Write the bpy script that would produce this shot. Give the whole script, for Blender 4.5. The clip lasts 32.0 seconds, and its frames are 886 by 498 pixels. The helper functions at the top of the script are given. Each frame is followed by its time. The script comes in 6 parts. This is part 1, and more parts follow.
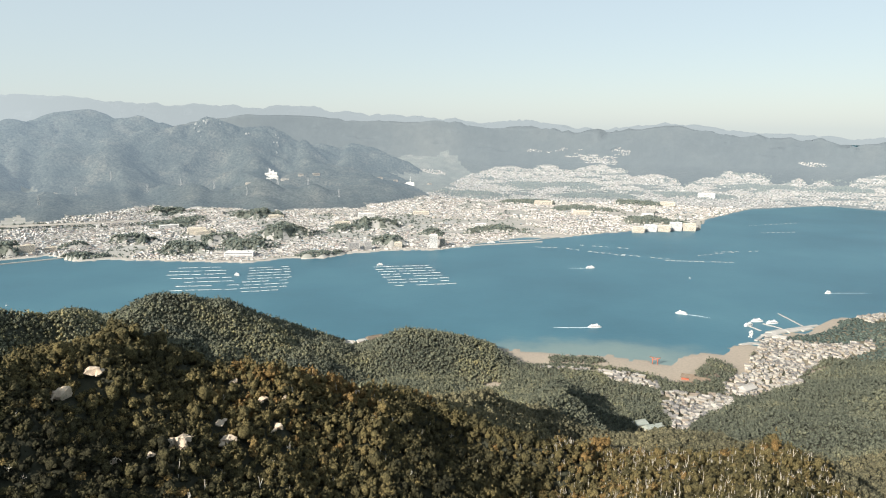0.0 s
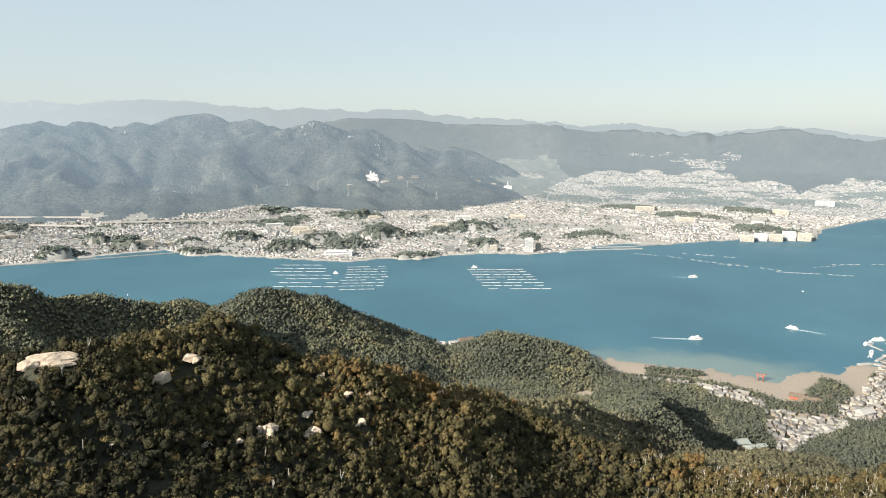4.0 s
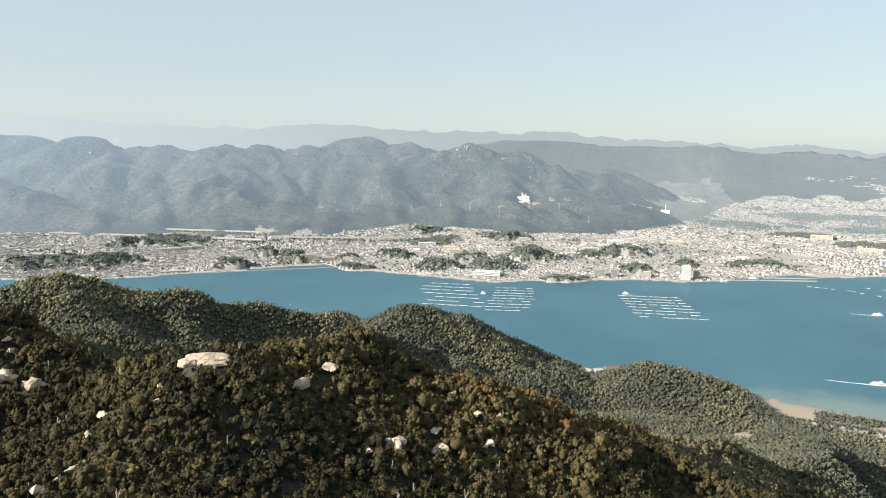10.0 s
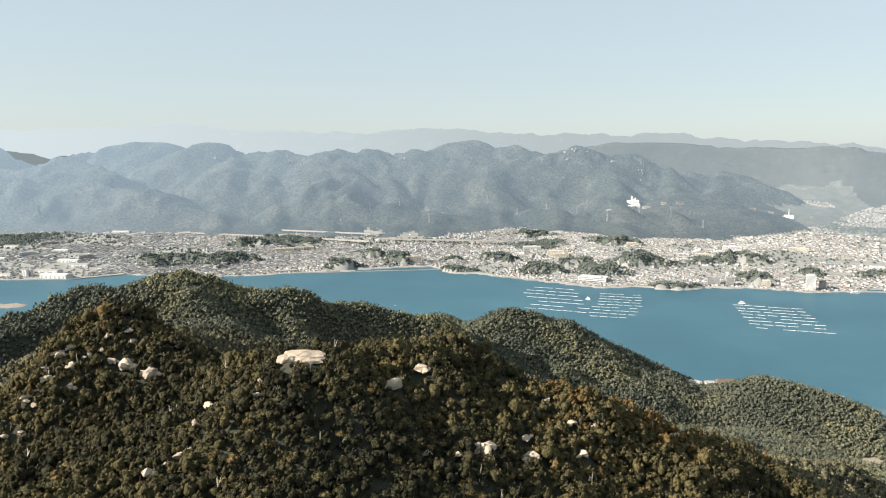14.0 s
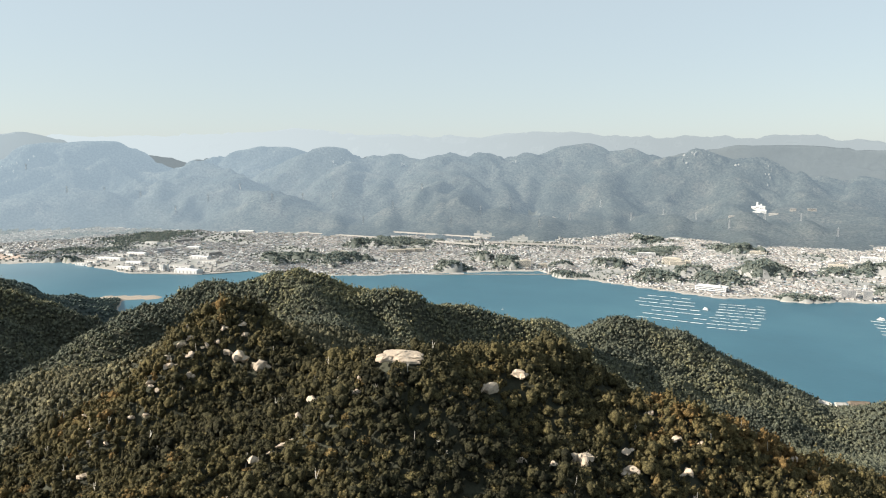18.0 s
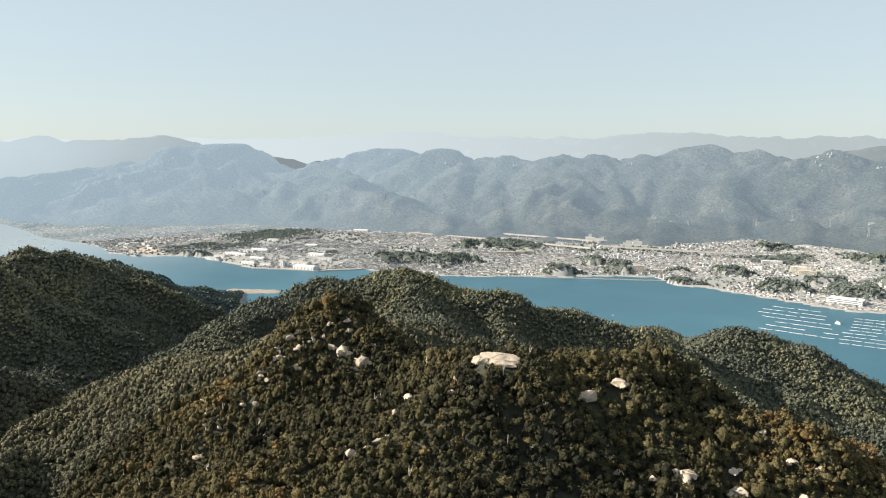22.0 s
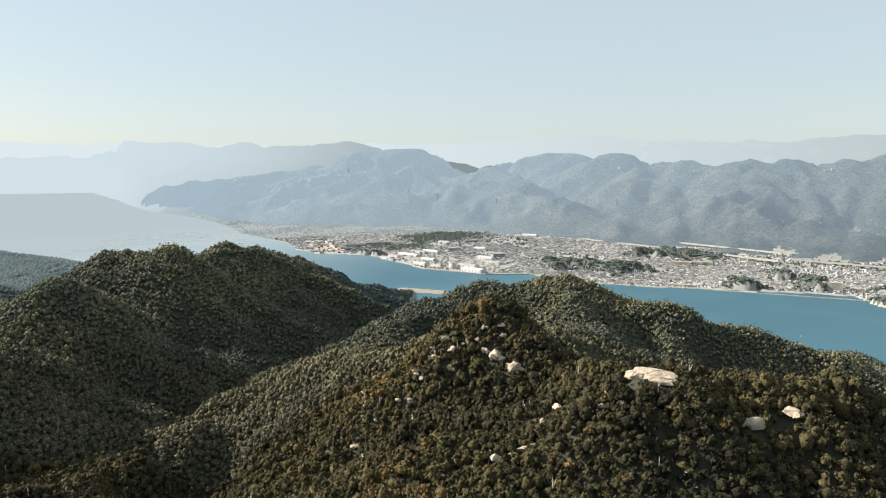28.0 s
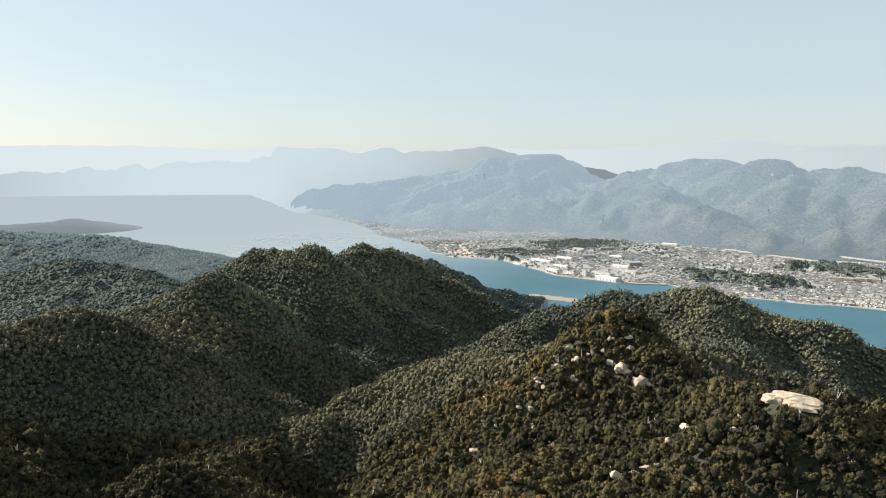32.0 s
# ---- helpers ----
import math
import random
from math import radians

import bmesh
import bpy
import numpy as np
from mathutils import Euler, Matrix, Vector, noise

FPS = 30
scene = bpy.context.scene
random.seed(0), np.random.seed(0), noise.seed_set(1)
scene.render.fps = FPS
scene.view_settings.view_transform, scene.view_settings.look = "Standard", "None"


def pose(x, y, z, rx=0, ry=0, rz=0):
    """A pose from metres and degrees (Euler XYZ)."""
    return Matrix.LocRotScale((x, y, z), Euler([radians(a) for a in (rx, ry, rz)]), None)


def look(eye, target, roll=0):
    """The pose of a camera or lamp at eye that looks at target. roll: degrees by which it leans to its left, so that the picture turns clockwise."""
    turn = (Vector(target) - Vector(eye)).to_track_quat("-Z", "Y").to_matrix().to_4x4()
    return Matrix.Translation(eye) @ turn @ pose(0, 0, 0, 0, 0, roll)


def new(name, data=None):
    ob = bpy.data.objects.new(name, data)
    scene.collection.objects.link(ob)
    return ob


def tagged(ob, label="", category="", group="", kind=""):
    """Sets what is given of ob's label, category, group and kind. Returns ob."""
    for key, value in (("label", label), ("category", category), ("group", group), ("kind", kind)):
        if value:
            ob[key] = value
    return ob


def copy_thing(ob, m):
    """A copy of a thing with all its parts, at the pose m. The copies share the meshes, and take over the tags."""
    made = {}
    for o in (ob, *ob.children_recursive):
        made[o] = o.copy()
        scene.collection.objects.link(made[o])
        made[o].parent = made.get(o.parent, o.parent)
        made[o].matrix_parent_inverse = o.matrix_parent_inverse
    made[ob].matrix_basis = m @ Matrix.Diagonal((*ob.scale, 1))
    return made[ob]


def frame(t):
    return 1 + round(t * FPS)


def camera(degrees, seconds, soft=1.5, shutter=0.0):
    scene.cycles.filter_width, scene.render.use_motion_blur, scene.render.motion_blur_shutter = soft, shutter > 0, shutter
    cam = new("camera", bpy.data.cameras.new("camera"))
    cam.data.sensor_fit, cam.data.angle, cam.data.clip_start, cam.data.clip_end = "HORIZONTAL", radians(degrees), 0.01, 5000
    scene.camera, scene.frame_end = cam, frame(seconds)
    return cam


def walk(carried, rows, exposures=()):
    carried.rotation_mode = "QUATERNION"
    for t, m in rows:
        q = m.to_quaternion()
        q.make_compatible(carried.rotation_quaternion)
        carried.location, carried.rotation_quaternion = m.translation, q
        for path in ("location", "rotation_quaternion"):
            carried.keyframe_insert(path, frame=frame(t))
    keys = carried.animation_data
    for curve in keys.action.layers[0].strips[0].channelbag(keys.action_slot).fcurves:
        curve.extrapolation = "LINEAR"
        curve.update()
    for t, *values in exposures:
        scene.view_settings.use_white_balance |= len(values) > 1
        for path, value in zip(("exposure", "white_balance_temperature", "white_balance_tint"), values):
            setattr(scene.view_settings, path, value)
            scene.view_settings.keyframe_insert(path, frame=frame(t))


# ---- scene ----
cam = camera(65.75, 32.0, 1.1)
# seconds, place of the drone, heading to the left, tilt, lean to the right
PATH = [
    (0.0, 0.0, 0.0, 400.0, -0.00, -10.08, -0.33),
    (0.5, 0.8, 0.2, 399.8, 1.07, -10.05, -0.36),
    (1.0, 1.6, 0.3, 399.6, 2.03, -10.02, -0.34),
    (1.5, 2.3, 0.4, 399.4, 3.06, -10.00, -0.33),
    (2.0, 3.0, 0.6, 399.2, 4.07, -9.97, -0.34),
    (2.5, 3.6, 0.9, 399.1, 5.05, -9.94, -0.37),
    (3.0, 4.2, 1.4, 398.9, 6.06, -9.92, -0.38),
    (3.5, 4.8, 2.0, 398.7, 7.12, -9.87, -0.38),
    (5.5, 7.1, 3.9, 398.1, 11.39, -9.79, -0.38),
    (6.0, 7.7, 4.4, 397.9, 12.44, -9.73, -0.36),
    (6.5, 8.3, 4.8, 397.7, 13.69, -9.72, -0.38),
    (7.0, 8.8, 5.3, 397.6, 14.82, -9.72, -0.37),
    (7.5, 9.5, 5.7, 397.6, 15.96, -9.67, -0.40),
    (8.0, 10.1, 6.0, 397.5, 17.04, -9.66, -0.38),
    (8.5, 10.8, 6.3, 397.5, 17.95, -9.53, -0.38),
    (9.0, 11.4, 6.4, 397.4, 18.81, -8.10, -0.42),
    (9.5, 12.0, 6.7, 397.3, 19.74, -8.11, -0.44),
    (10.0, 12.6, 7.1, 397.2, 20.94, -8.10, -0.36),
    (10.5, 13.3, 7.8, 397.1, 21.85, -8.08, -0.25),
    (11.0, 13.8, 8.5, 397.0, 22.67, -8.09, -0.18),
    (11.5, 14.3, 9.2, 397.0, 23.89, -8.07, -0.14),
    (12.0, 14.9, 9.8, 397.0, 25.21, -8.05, -0.08),
    (12.5, 15.4, 10.4, 397.0, 26.36, -8.02, -0.07),
    (13.0, 16.0, 10.9, 397.0, 27.72, -7.98, -0.05),
    (13.5, 16.4, 11.4, 397.0, 28.73, -7.92, -0.00),
    (14.0, 17.0, 12.0, 396.9, 29.85, -7.85, 0.06),
    (14.5, 17.4, 12.7, 396.9, 31.03, -7.81, 0.09),
    (16.5, 19.2, 15.0, 396.8, 36.25, -7.64, 0.08),
    (17.0, 19.6, 15.5, 396.7, 37.37, -7.59, 0.09),
    (17.5, 20.1, 16.0, 396.7, 38.35, -7.56, 0.09),
    (18.0, 20.5, 16.5, 396.6, 39.16, -7.54, 0.11),
    (18.5, 21.0, 17.1, 396.6, 40.18, -7.52, 0.08),
    (19.0, 21.4, 17.7, 396.5, 41.18, -7.53, 0.15),
    (19.5, 21.8, 18.2, 396.5, 42.31, -7.53, 0.05),
    (20.0, 22.2, 18.8, 396.5, 43.35, -7.52, 0.06),
    (20.5, 22.7, 19.4, 396.6, 44.30, -7.50, 0.09),
    (21.0, 23.1, 20.0, 396.6, 45.54, -7.47, 0.11),
    (21.5, 23.4, 20.6, 396.7, 47.05, -7.41, 0.05),
    (22.0, 23.9, 21.1, 396.7, 48.47, -7.39, 0.05),
    (22.5, 24.2, 21.7, 396.7, 49.62, -7.36, -0.01),
    (23.0, 24.4, 22.2, 396.8, 50.62, -7.33, 0.03),
    (23.5, 24.7, 22.8, 396.8, 51.79, -7.28, 0.01),
    (24.0, 25.0, 23.5, 396.8, 53.00, -7.23, 0.02),
    (24.5, 25.3, 24.1, 396.8, 54.24, -7.22, 0.02),
    (25.0, 25.7, 24.8, 396.8, 55.28, -7.15, 0.00),
    (25.5, 26.1, 25.5, 396.9, 56.66, -7.13, -0.02),
    (27.5, 26.8, 28.0, 396.9, 61.49, -7.05, -0.10),
    (28.0, 26.9, 28.6, 396.9, 62.67, -7.01, -0.08),
    (28.5, 27.1, 29.2, 396.9, 63.82, -6.94, -0.07),
    (29.0, 27.3, 30.0, 396.9, 65.05, -6.89, -0.10),
    (29.5, 27.3, 30.8, 396.9, 66.44, -6.88, -0.09),
    (30.0, 27.2, 31.5, 397.0, 67.74, -6.78, -0.13),
    (30.5, 27.5, 32.1, 397.0, 69.15, -6.75, -0.20),
    (31.0, 27.8, 32.7, 397.1, 70.70, -6.66, -0.21),
    (31.5, 28.0, 33.3, 397.1, 72.37, -6.66, -0.29),
    (32.0, 28.3, 33.8, 397.2, 73.93, -6.62, -0.35),
]
walk(cam, [(t, pose(x, y, z, 90 + tilt, 0, yaw) @ pose(0, 0, 0, 0, 0, -lean)) for t, x, y, z, yaw, tilt, lean in PATH])

# ---- light: a hazy afternoon sun behind the left shoulder, thin haze over the sea ----
SUN_LEFT, SUN_UP = 138.0, 27.0          # degrees to the left of +y, degrees above the horizon
sun_from = Vector((-math.sin(radians(SUN_LEFT)) * math.cos(radians(SUN_UP)), math.cos(radians(SUN_LEFT)) * math.cos(radians(SUN_UP)), math.sin(radians(SUN_UP))))
sun = new("sun", bpy.data.lights.new("sun", "SUN"))
sun.data.energy, sun.data.angle, sun.data.color = 5.4, radians(0.6), (1.0, 0.92, 0.80)
sun.matrix_world = look(sun_from * 100, (0, 0, 0))
world = bpy.data.worlds.new("world")
scene.world, world.use_nodes = world, True
wn = world.node_tree.nodes
sky = wn.new("ShaderNodeTexSky")
sky.sky_type, sky.sun_disc = "NISHITA", False
sky.sun_elevation, sky.sun_rotation = radians(SUN_UP), radians(-SUN_LEFT)
sky.altitude, sky.air_density, sky.dust_density, sky.ozone_density = 400, 1.1, 0.9, 1.0
wn["Background"].inputs["Strength"].default_value = 0.088
veil = wn.new("ShaderNodeMix")                   # thin high haze whitens the whole sky
veil.data_type = "RGBA"
veil.inputs[0].default_value, veil.inputs[7].default_value = 0.78, (3.46, 4.00, 4.24, 1)
world.node_tree.links.new(sky.outputs[0], veil.inputs[6])
world.node_tree.links.new(veil.outputs[2], wn["Background"].inputs["Color"])
scene.view_settings.exposure = 1.0

# ---- materials ----
def nodes(name):
    m = bpy.data.materials.new(name)
    m.use_nodes = True
    return m, m.node_tree.nodes, m.node_tree.links, m.node_tree.nodes["Principled BSDF"]

def ramp(n, stops):
    r = n.new("ShaderNodeValToRGB")
    els = r.color_ramp.elements
    while len(els) < len(stops):
        els.new(0.5)
    for e, (p, c) in zip(els, stops):
        e.position, e.color = p, (*c, 1)
    return r

def noise_node(n, l, scale, detail=4.0, rough=0.55, coords=None):
    t = n.new("ShaderNodeTexNoise")
    t.inputs["Scale"].default_value, t.inputs["Detail"].default_value, t.inputs["Roughness"].default_value = scale, detail, rough
    if coords is None:
        coords = n.new("ShaderNodeNewGeometry").outputs["Position"]
    l.new(coords, t.inputs["Vector"])
    return t

def mixed(n, l, fac, a, b, mode="MIX"):
    m = n.new("ShaderNodeMix")
    m.data_type, m.blend_type = "RGBA", mode
    for key, v in ((0, fac), (6, a), (7, b)):
        if isinstance(v, (int, float)):
            m.inputs[key].default_value = v
        elif isinstance(v, tuple):
            m.inputs[key].default_value = (*v, 1)
        else:
            l.new(v, m.inputs[key])
    return m.outputs[2]

def rough_mat(name, dark, light, scale, fine, roughness=0.9, bump=0.3, bump_m=0.1, metallic=0.0, spec=0.3):
    """A matt surface that varies at two scales, with relief."""
    m, n, l, b = nodes(name)
    big, small = noise_node(n, l, scale), noise_node(n, l, fine)
    r = ramp(n, [(0.3, dark), (0.7, light)])
    l.new(big.outputs["Fac"], r.inputs[0])
    c = mixed(n, l, 0.45, r.outputs[0], ramp_from(n, l, small.outputs["Fac"], [(0.25, tuple(v * 0.72 for v in dark)), (0.75, tuple(min(1, v * 1.15) for v in light))]))
    l.new(c, b.inputs["Base Color"])
    b.inputs["Roughness"].default_value, b.inputs["Metallic"].default_value = roughness, metallic
    b.inputs["Specular IOR Level"].default_value = spec
    bp = n.new("ShaderNodeBump")
    bp.inputs["Strength"].default_value, bp.inputs["Distance"].default_value = bump, bump_m
    l.new(small.outputs["Fac"], bp.inputs["Height"])
    l.new(bp.outputs[0], b.inputs["Normal"])
    return m

def ramp_from(n, l, fac, stops):
    r = ramp(n, stops)
    l.new(fac, r.inputs[0])
    return r.outputs[0]

def leaf_mat(name, stops, fine=1.2, low=0.22, high=1.6):
    """Foliage: each tree takes its own tone from its tint, with light and dark leaf masses inside the crown."""
    m, n, l, b = nodes(name)
    at = n.new("ShaderNodeAttribute")
    at.attribute_name = "tint"
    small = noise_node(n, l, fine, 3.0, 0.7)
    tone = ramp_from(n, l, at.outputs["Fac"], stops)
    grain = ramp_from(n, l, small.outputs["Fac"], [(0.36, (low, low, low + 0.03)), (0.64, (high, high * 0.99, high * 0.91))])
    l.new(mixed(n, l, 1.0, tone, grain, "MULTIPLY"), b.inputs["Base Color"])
    b.inputs["Roughness"].default_value = 0.9
    b.inputs["Specular IOR Level"].default_value = 0.08
    bp = n.new("ShaderNodeBump")
    bp.inputs["Strength"].default_value, bp.inputs["Distance"].default_value = 1.0, 0.9
    l.new(small.outputs["Fac"], bp.inputs["Height"])
    l.new(bp.outputs[0], b.inputs["Normal"])
    return m

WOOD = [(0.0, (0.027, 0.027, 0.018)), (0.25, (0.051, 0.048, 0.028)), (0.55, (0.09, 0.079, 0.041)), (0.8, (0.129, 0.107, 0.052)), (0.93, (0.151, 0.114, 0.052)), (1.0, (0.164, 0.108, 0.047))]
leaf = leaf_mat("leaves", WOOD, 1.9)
# distance haze is put into these leaf colours: lighter ISLE, bluer CAPE
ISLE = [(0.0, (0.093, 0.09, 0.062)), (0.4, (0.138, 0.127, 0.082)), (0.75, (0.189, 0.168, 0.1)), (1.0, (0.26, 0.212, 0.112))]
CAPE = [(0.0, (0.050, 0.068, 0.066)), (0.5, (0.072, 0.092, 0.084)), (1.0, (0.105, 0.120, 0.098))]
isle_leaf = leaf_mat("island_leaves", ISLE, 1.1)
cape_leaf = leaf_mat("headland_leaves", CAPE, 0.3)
# ---- the lie of the land ----
EYE0 = np.array((17.0, 15.0, 398.0))
R_NEAR, R_FAR = 3600.0, 4900.0

def bend(p):
    """Draws the distance beyond R_NEAR together towards R_FAR, along the lines of sight from the middle of the flight."""
    p = np.asarray(p, dtype=float)
    d = p - EYE0
    r = np.maximum(np.hypot(d[..., 0], d[..., 1]), 1e-6)
    span = R_FAR - R_NEAR
    r2 = np.where(r > R_NEAR, R_NEAR + span * (1 - np.exp(-np.maximum(r - R_NEAR, 0) / span)), r)
    return EYE0 + d * (r2 / r)[..., None]

def polar(left, r):
    """Plan place at that many degrees left of +y and metres from the middle of the flight."""
    return EYE0[0] - math.sin(radians(left)) * r, EYE0[1] + math.cos(radians(left)) * r

def hash2(i, j, seed):
    v = np.sin(i * 127.1 + j * 311.7 + seed * 74.7) * 43758.5453
    return v - np.floor(v)

def vnoise(x, y, seed=0):
    i, j = np.floor(x), np.floor(y)
    u, v = x - i, y - j
    u, v = u * u * (3 - 2 * u), v * v * (3 - 2 * v)
    a, b, c, d = (hash2(i + p, j + q, seed) for p, q in ((0, 0), (1, 0), (0, 1), (1, 1)))
    return (a * (1 - u) + b * u) * (1 - v) + (c * (1 - u) + d * u) * v - 0.5

def fbm(x, y, scale, octaves=4, seed=0):
    return sum(vnoise(x / scale * 2 ** k + 17 * k, y / scale * 2 ** k - 9 * k, seed + k) * 0.55 ** k for k in range(octaves))

def ridge_height(x, y, line, slope, width):
    """Height of a ridge with that crest line above each place: it falls off on both sides."""
    best = np.full(np.shape(x), -1e4)
    for (x0, y0, z0), (x1, y1, z1) in zip(line, line[1:]):
        dx, dy = x1 - x0, y1 - y0
        t = np.clip(((x - x0) * dx + (y - y0) * dy) / (dx * dx + dy * dy), 0, 1)
        d = np.hypot(x - x0 - t * dx, y - y0 - t * dy)
        best = np.maximum(best, z0 + t * (z1 - z0) - slope * (np.sqrt(d * d + width * width) - width))
    return best

# crest lines of the island: slope, roundness, points
ISLAND = []
ISLAND.append((0.70, 16, [(-236, 228, 284), (-208, 250, 301), (-160, 325, 284), (-92, 362, 268), (-50, 420, 232), (-6, 505, 199), (60, 600, 152), (120, 720, 112), (150, 810, 78), (150, 950, 46), (120, 1060, 16)]))
ISLAND.append((0.55, 18, [(-208, 250, 300), (-200, 200, 276), (-230, 170, 262), (-270, 110, 225), (-300, 40, 180)]))
ISLAND.append((0.68, 14, [(-208, 250, 300), (-270, 265, 276), (-349, 258, 296), (-400, 235, 276), (-470, 200, 246), (-571, 185, 215), (-660, 160, 165)]))
ISLAND.append((0.70, 16, [(-349, 258, 292), (-430, 350, 252), (-519, 470, 240), (-594, 512, 268), (-540, 590, 240), (-500, 645, 220), (-445, 737, 190), (-415, 830, 160)]))
ISLAND.append((0.70, 16, [(-594, 512, 266), (-665, 428, 262), (-650, 338, 246), (-670, 260, 205), (-720, 210, 140)]))
ISLAND.append((0.50, 24, [(-430, 850, 138), (-413, 985, 147), (-356, 1030, 124), (-300, 1120, 64), (-220, 1200, 20)]))
ISLAND.append((0.45, 20, [(-413, 985, 148), (-500, 1030, 108), (-626, 1082, 92), (-690, 1100, 40)]))
ISLAND.append((0.45, 18, [(-190, 1120, 18), (-152, 1116, 30), (-110, 1118, 36), (-54, 1125, 61), (26, 1126, 50), (88, 1126, 29), (114, 1142, 6)]))
ISLAND.append((0.70, 16, [(-968, -49, 210), (-886, -3, 267), (-872, 43, 294), (-836, 97, 301), (-872, 138, 272), (-925, 185, 290), (-1060, 290, 248), (-1235, 345, 232), (-1420, 470, 176), (-1580, 582, 117), (-1800, 800, 40), (-1925, 935, 4)]))
ISLAND.append((0.70, 16, [(-420, -230, 312), (-506, -132, 294), (-562, -71, 272), (-625, -50, 262), (-701, -1, 286), (-690, 34, 261), (-673, 67, 246), (-661, 99, 232), (-684, 149, 212), (-732, 210, 191), (-777, 271, 173)]))
ISLAND.append((0.62, 12, [(-562, -71, 272), (-525, -53, 268), (-538, -27, 240), (-552, -4, 212), (-568, 22, 194), (-581, 61, 171), (-600, 110, 140)]))
ISLAND.append((0.55, 14, [(-571, 185, 212), (-545, 150, 203), (-500, 105, 199), (-450, 55, 203), (-395, 20, 214), (-340, -10, 230)]))
ISLAND.append((0.50, 18, [(-872, 43, 292), (-960, -40, 236), (-1120, -140, 150), (-1300, -200, 90)]))
ISLAND.append((0.55, 16, [(-925, 185, 284), (-985, 350, 198), (-1040, 470, 130), (-1060, 560, 80)]))
ISLAND.append((0.30, 30, [(-2700, -1000, 175), (-2470, -700, 152), (-2150, -430, 126), (-1853, -229, 106), (-1500, -60, 90), (-1250, 60, 95)]))
ISLAND.append((0.20, 30, [(-3050, -240, 46), (-2800, -120, 52), (-2400, 20, 72), (-2000, 60, 84), (-1500, 90, 90)]))
ISLAND.append((0.22, 30, [(-3600, -1300, 110), (-3404, -650, 88), (-3155, -290, 48), (-2960, -70, 8)]))
ISLAND.append((0.16, 30, [(-5000, -1700, 40), (-4947, -1477, 32), (-4857, -1033, 68), (-4890, -840, 26), (-4880, -700, 4)]))
# unseen high ridge, added behind the flight to shade the western valley
ISLAND.append((0.80, 16, [(-430, -360, 440), (-330, -400, 480), (-200, -460, 520)]))
ISLAND.append((0.42, 20, [(150, 120, 250), (180, 300, 215), (177, 380, 198), (215, 480, 150), (290, 600, 90), (330, 700, 40)]))
ISLAND.append((0.30, 30, [(300, 120, 240), (480, 480, 150), (640, 720, 100), (740, 900, 66), (860, 1100, 36), (950, 1250, 20)]))
ISLAND.append((0.30, 24, [(-120, 420, 190), (-80, 560, 140), (-60, 760, 84), (-40, 940, 38), (-30, 1040, 16)]))
ISLAND.append((0.22, 24, [(-330, 1020, 64), (-240, 1090, 26), (-160, 1200, 10), (-90, 1230, 7)]))
# side spurs, every few dozen metres down both flanks of the crests
spur_rng = random.Random(11)
SPURS = []
for s_, w_, line in ISLAND[:14]:
    for (x0, y0, z0), (x1, y1, z1) in zip(line, line[1:]):
        n_ = math.hypot(x1 - x0, y1 - y0)
        for k in range(max(1, round(n_ / 62))):
            t = (k + spur_rng.uniform(0.25, 0.75)) / max(1, round(n_ / 62))
            side = spur_rng.choice((-1, 1))
            ax, ay, az_ = x0 + t * (x1 - x0), y0 + t * (y1 - y0), z0 + t * (z1 - z0)
            dx, dy = -(y1 - y0) / n_ * side, (x1 - x0) / n_ * side
            tw = spur_rng.uniform(-0.5, 0.5)
            dx, dy = dx * math.cos(tw) - dy * math.sin(tw), dx * math.sin(tw) + dy * math.cos(tw)
            length = spur_rng.uniform(110, 220) * min(1.0, az_ / 200 + 0.2)
            fall = spur_rng.uniform(0.30, 0.43)
            SPURS.append((ax, ay, az_ - 6, ax + dx * length, ay + dy * length, az_ - 6 - fall * length))

# flat ground by the island's shore: the old town, the bay's sand
FLATS = []
FLATS.append((0.09, 24, [(262, 780, 18), (300, 850, 13), (330, 960, 8), (440, 1000, 7), (530, 1075, 6), (700, 1245, 5)]))
FLATS.append((0.28, 16, [(690, 1245, 6), (800, 1300, 8), (900, 1390, 9), (960, 1420, 8)]))
FLATS.append((0.10, 26, [(700, 1150, 8), (765, 1195, 8), (815, 1245, 9), (900, 1330, 9)]))
FLATS.append((0.05, 20, [(170, 1085, 5), (235, 1060, 6), (310, 1000, 7)]))
FLATS.append((0.030, 14, [(115, 1160, 1.2), (200, 1145, 1.2), (262, 1142, 1.2), (330, 1105, 1.3), (375, 1068, 1.4), (425, 1085, 1.2), (455, 1110, 1.0)]))
FLATS.append((0.06, 12, [(480, 1112, 1.2), (540, 1170, 1.3), (566, 1215, 1.6)]))
FLATS.append((0.06, 12, [(440, 1066, 3.6), (462, 1100, 3.6), (470, 1128, 3.2)]))
FLATS.append((0.10, 9, [(202, 1140, 3.6), (266, 1134, 3.6)]))
FLATS.append((0.05, 14, [(-1953, 905, 1.5), (-1866, 985, 1.5)]))
# floor of the side valley above the old town
VALLEY = [(215, 680, 44), (240, 735, 28), (262, 790, 16), (300, 850, 11), (350, 920, 8), (430, 975, 6)]
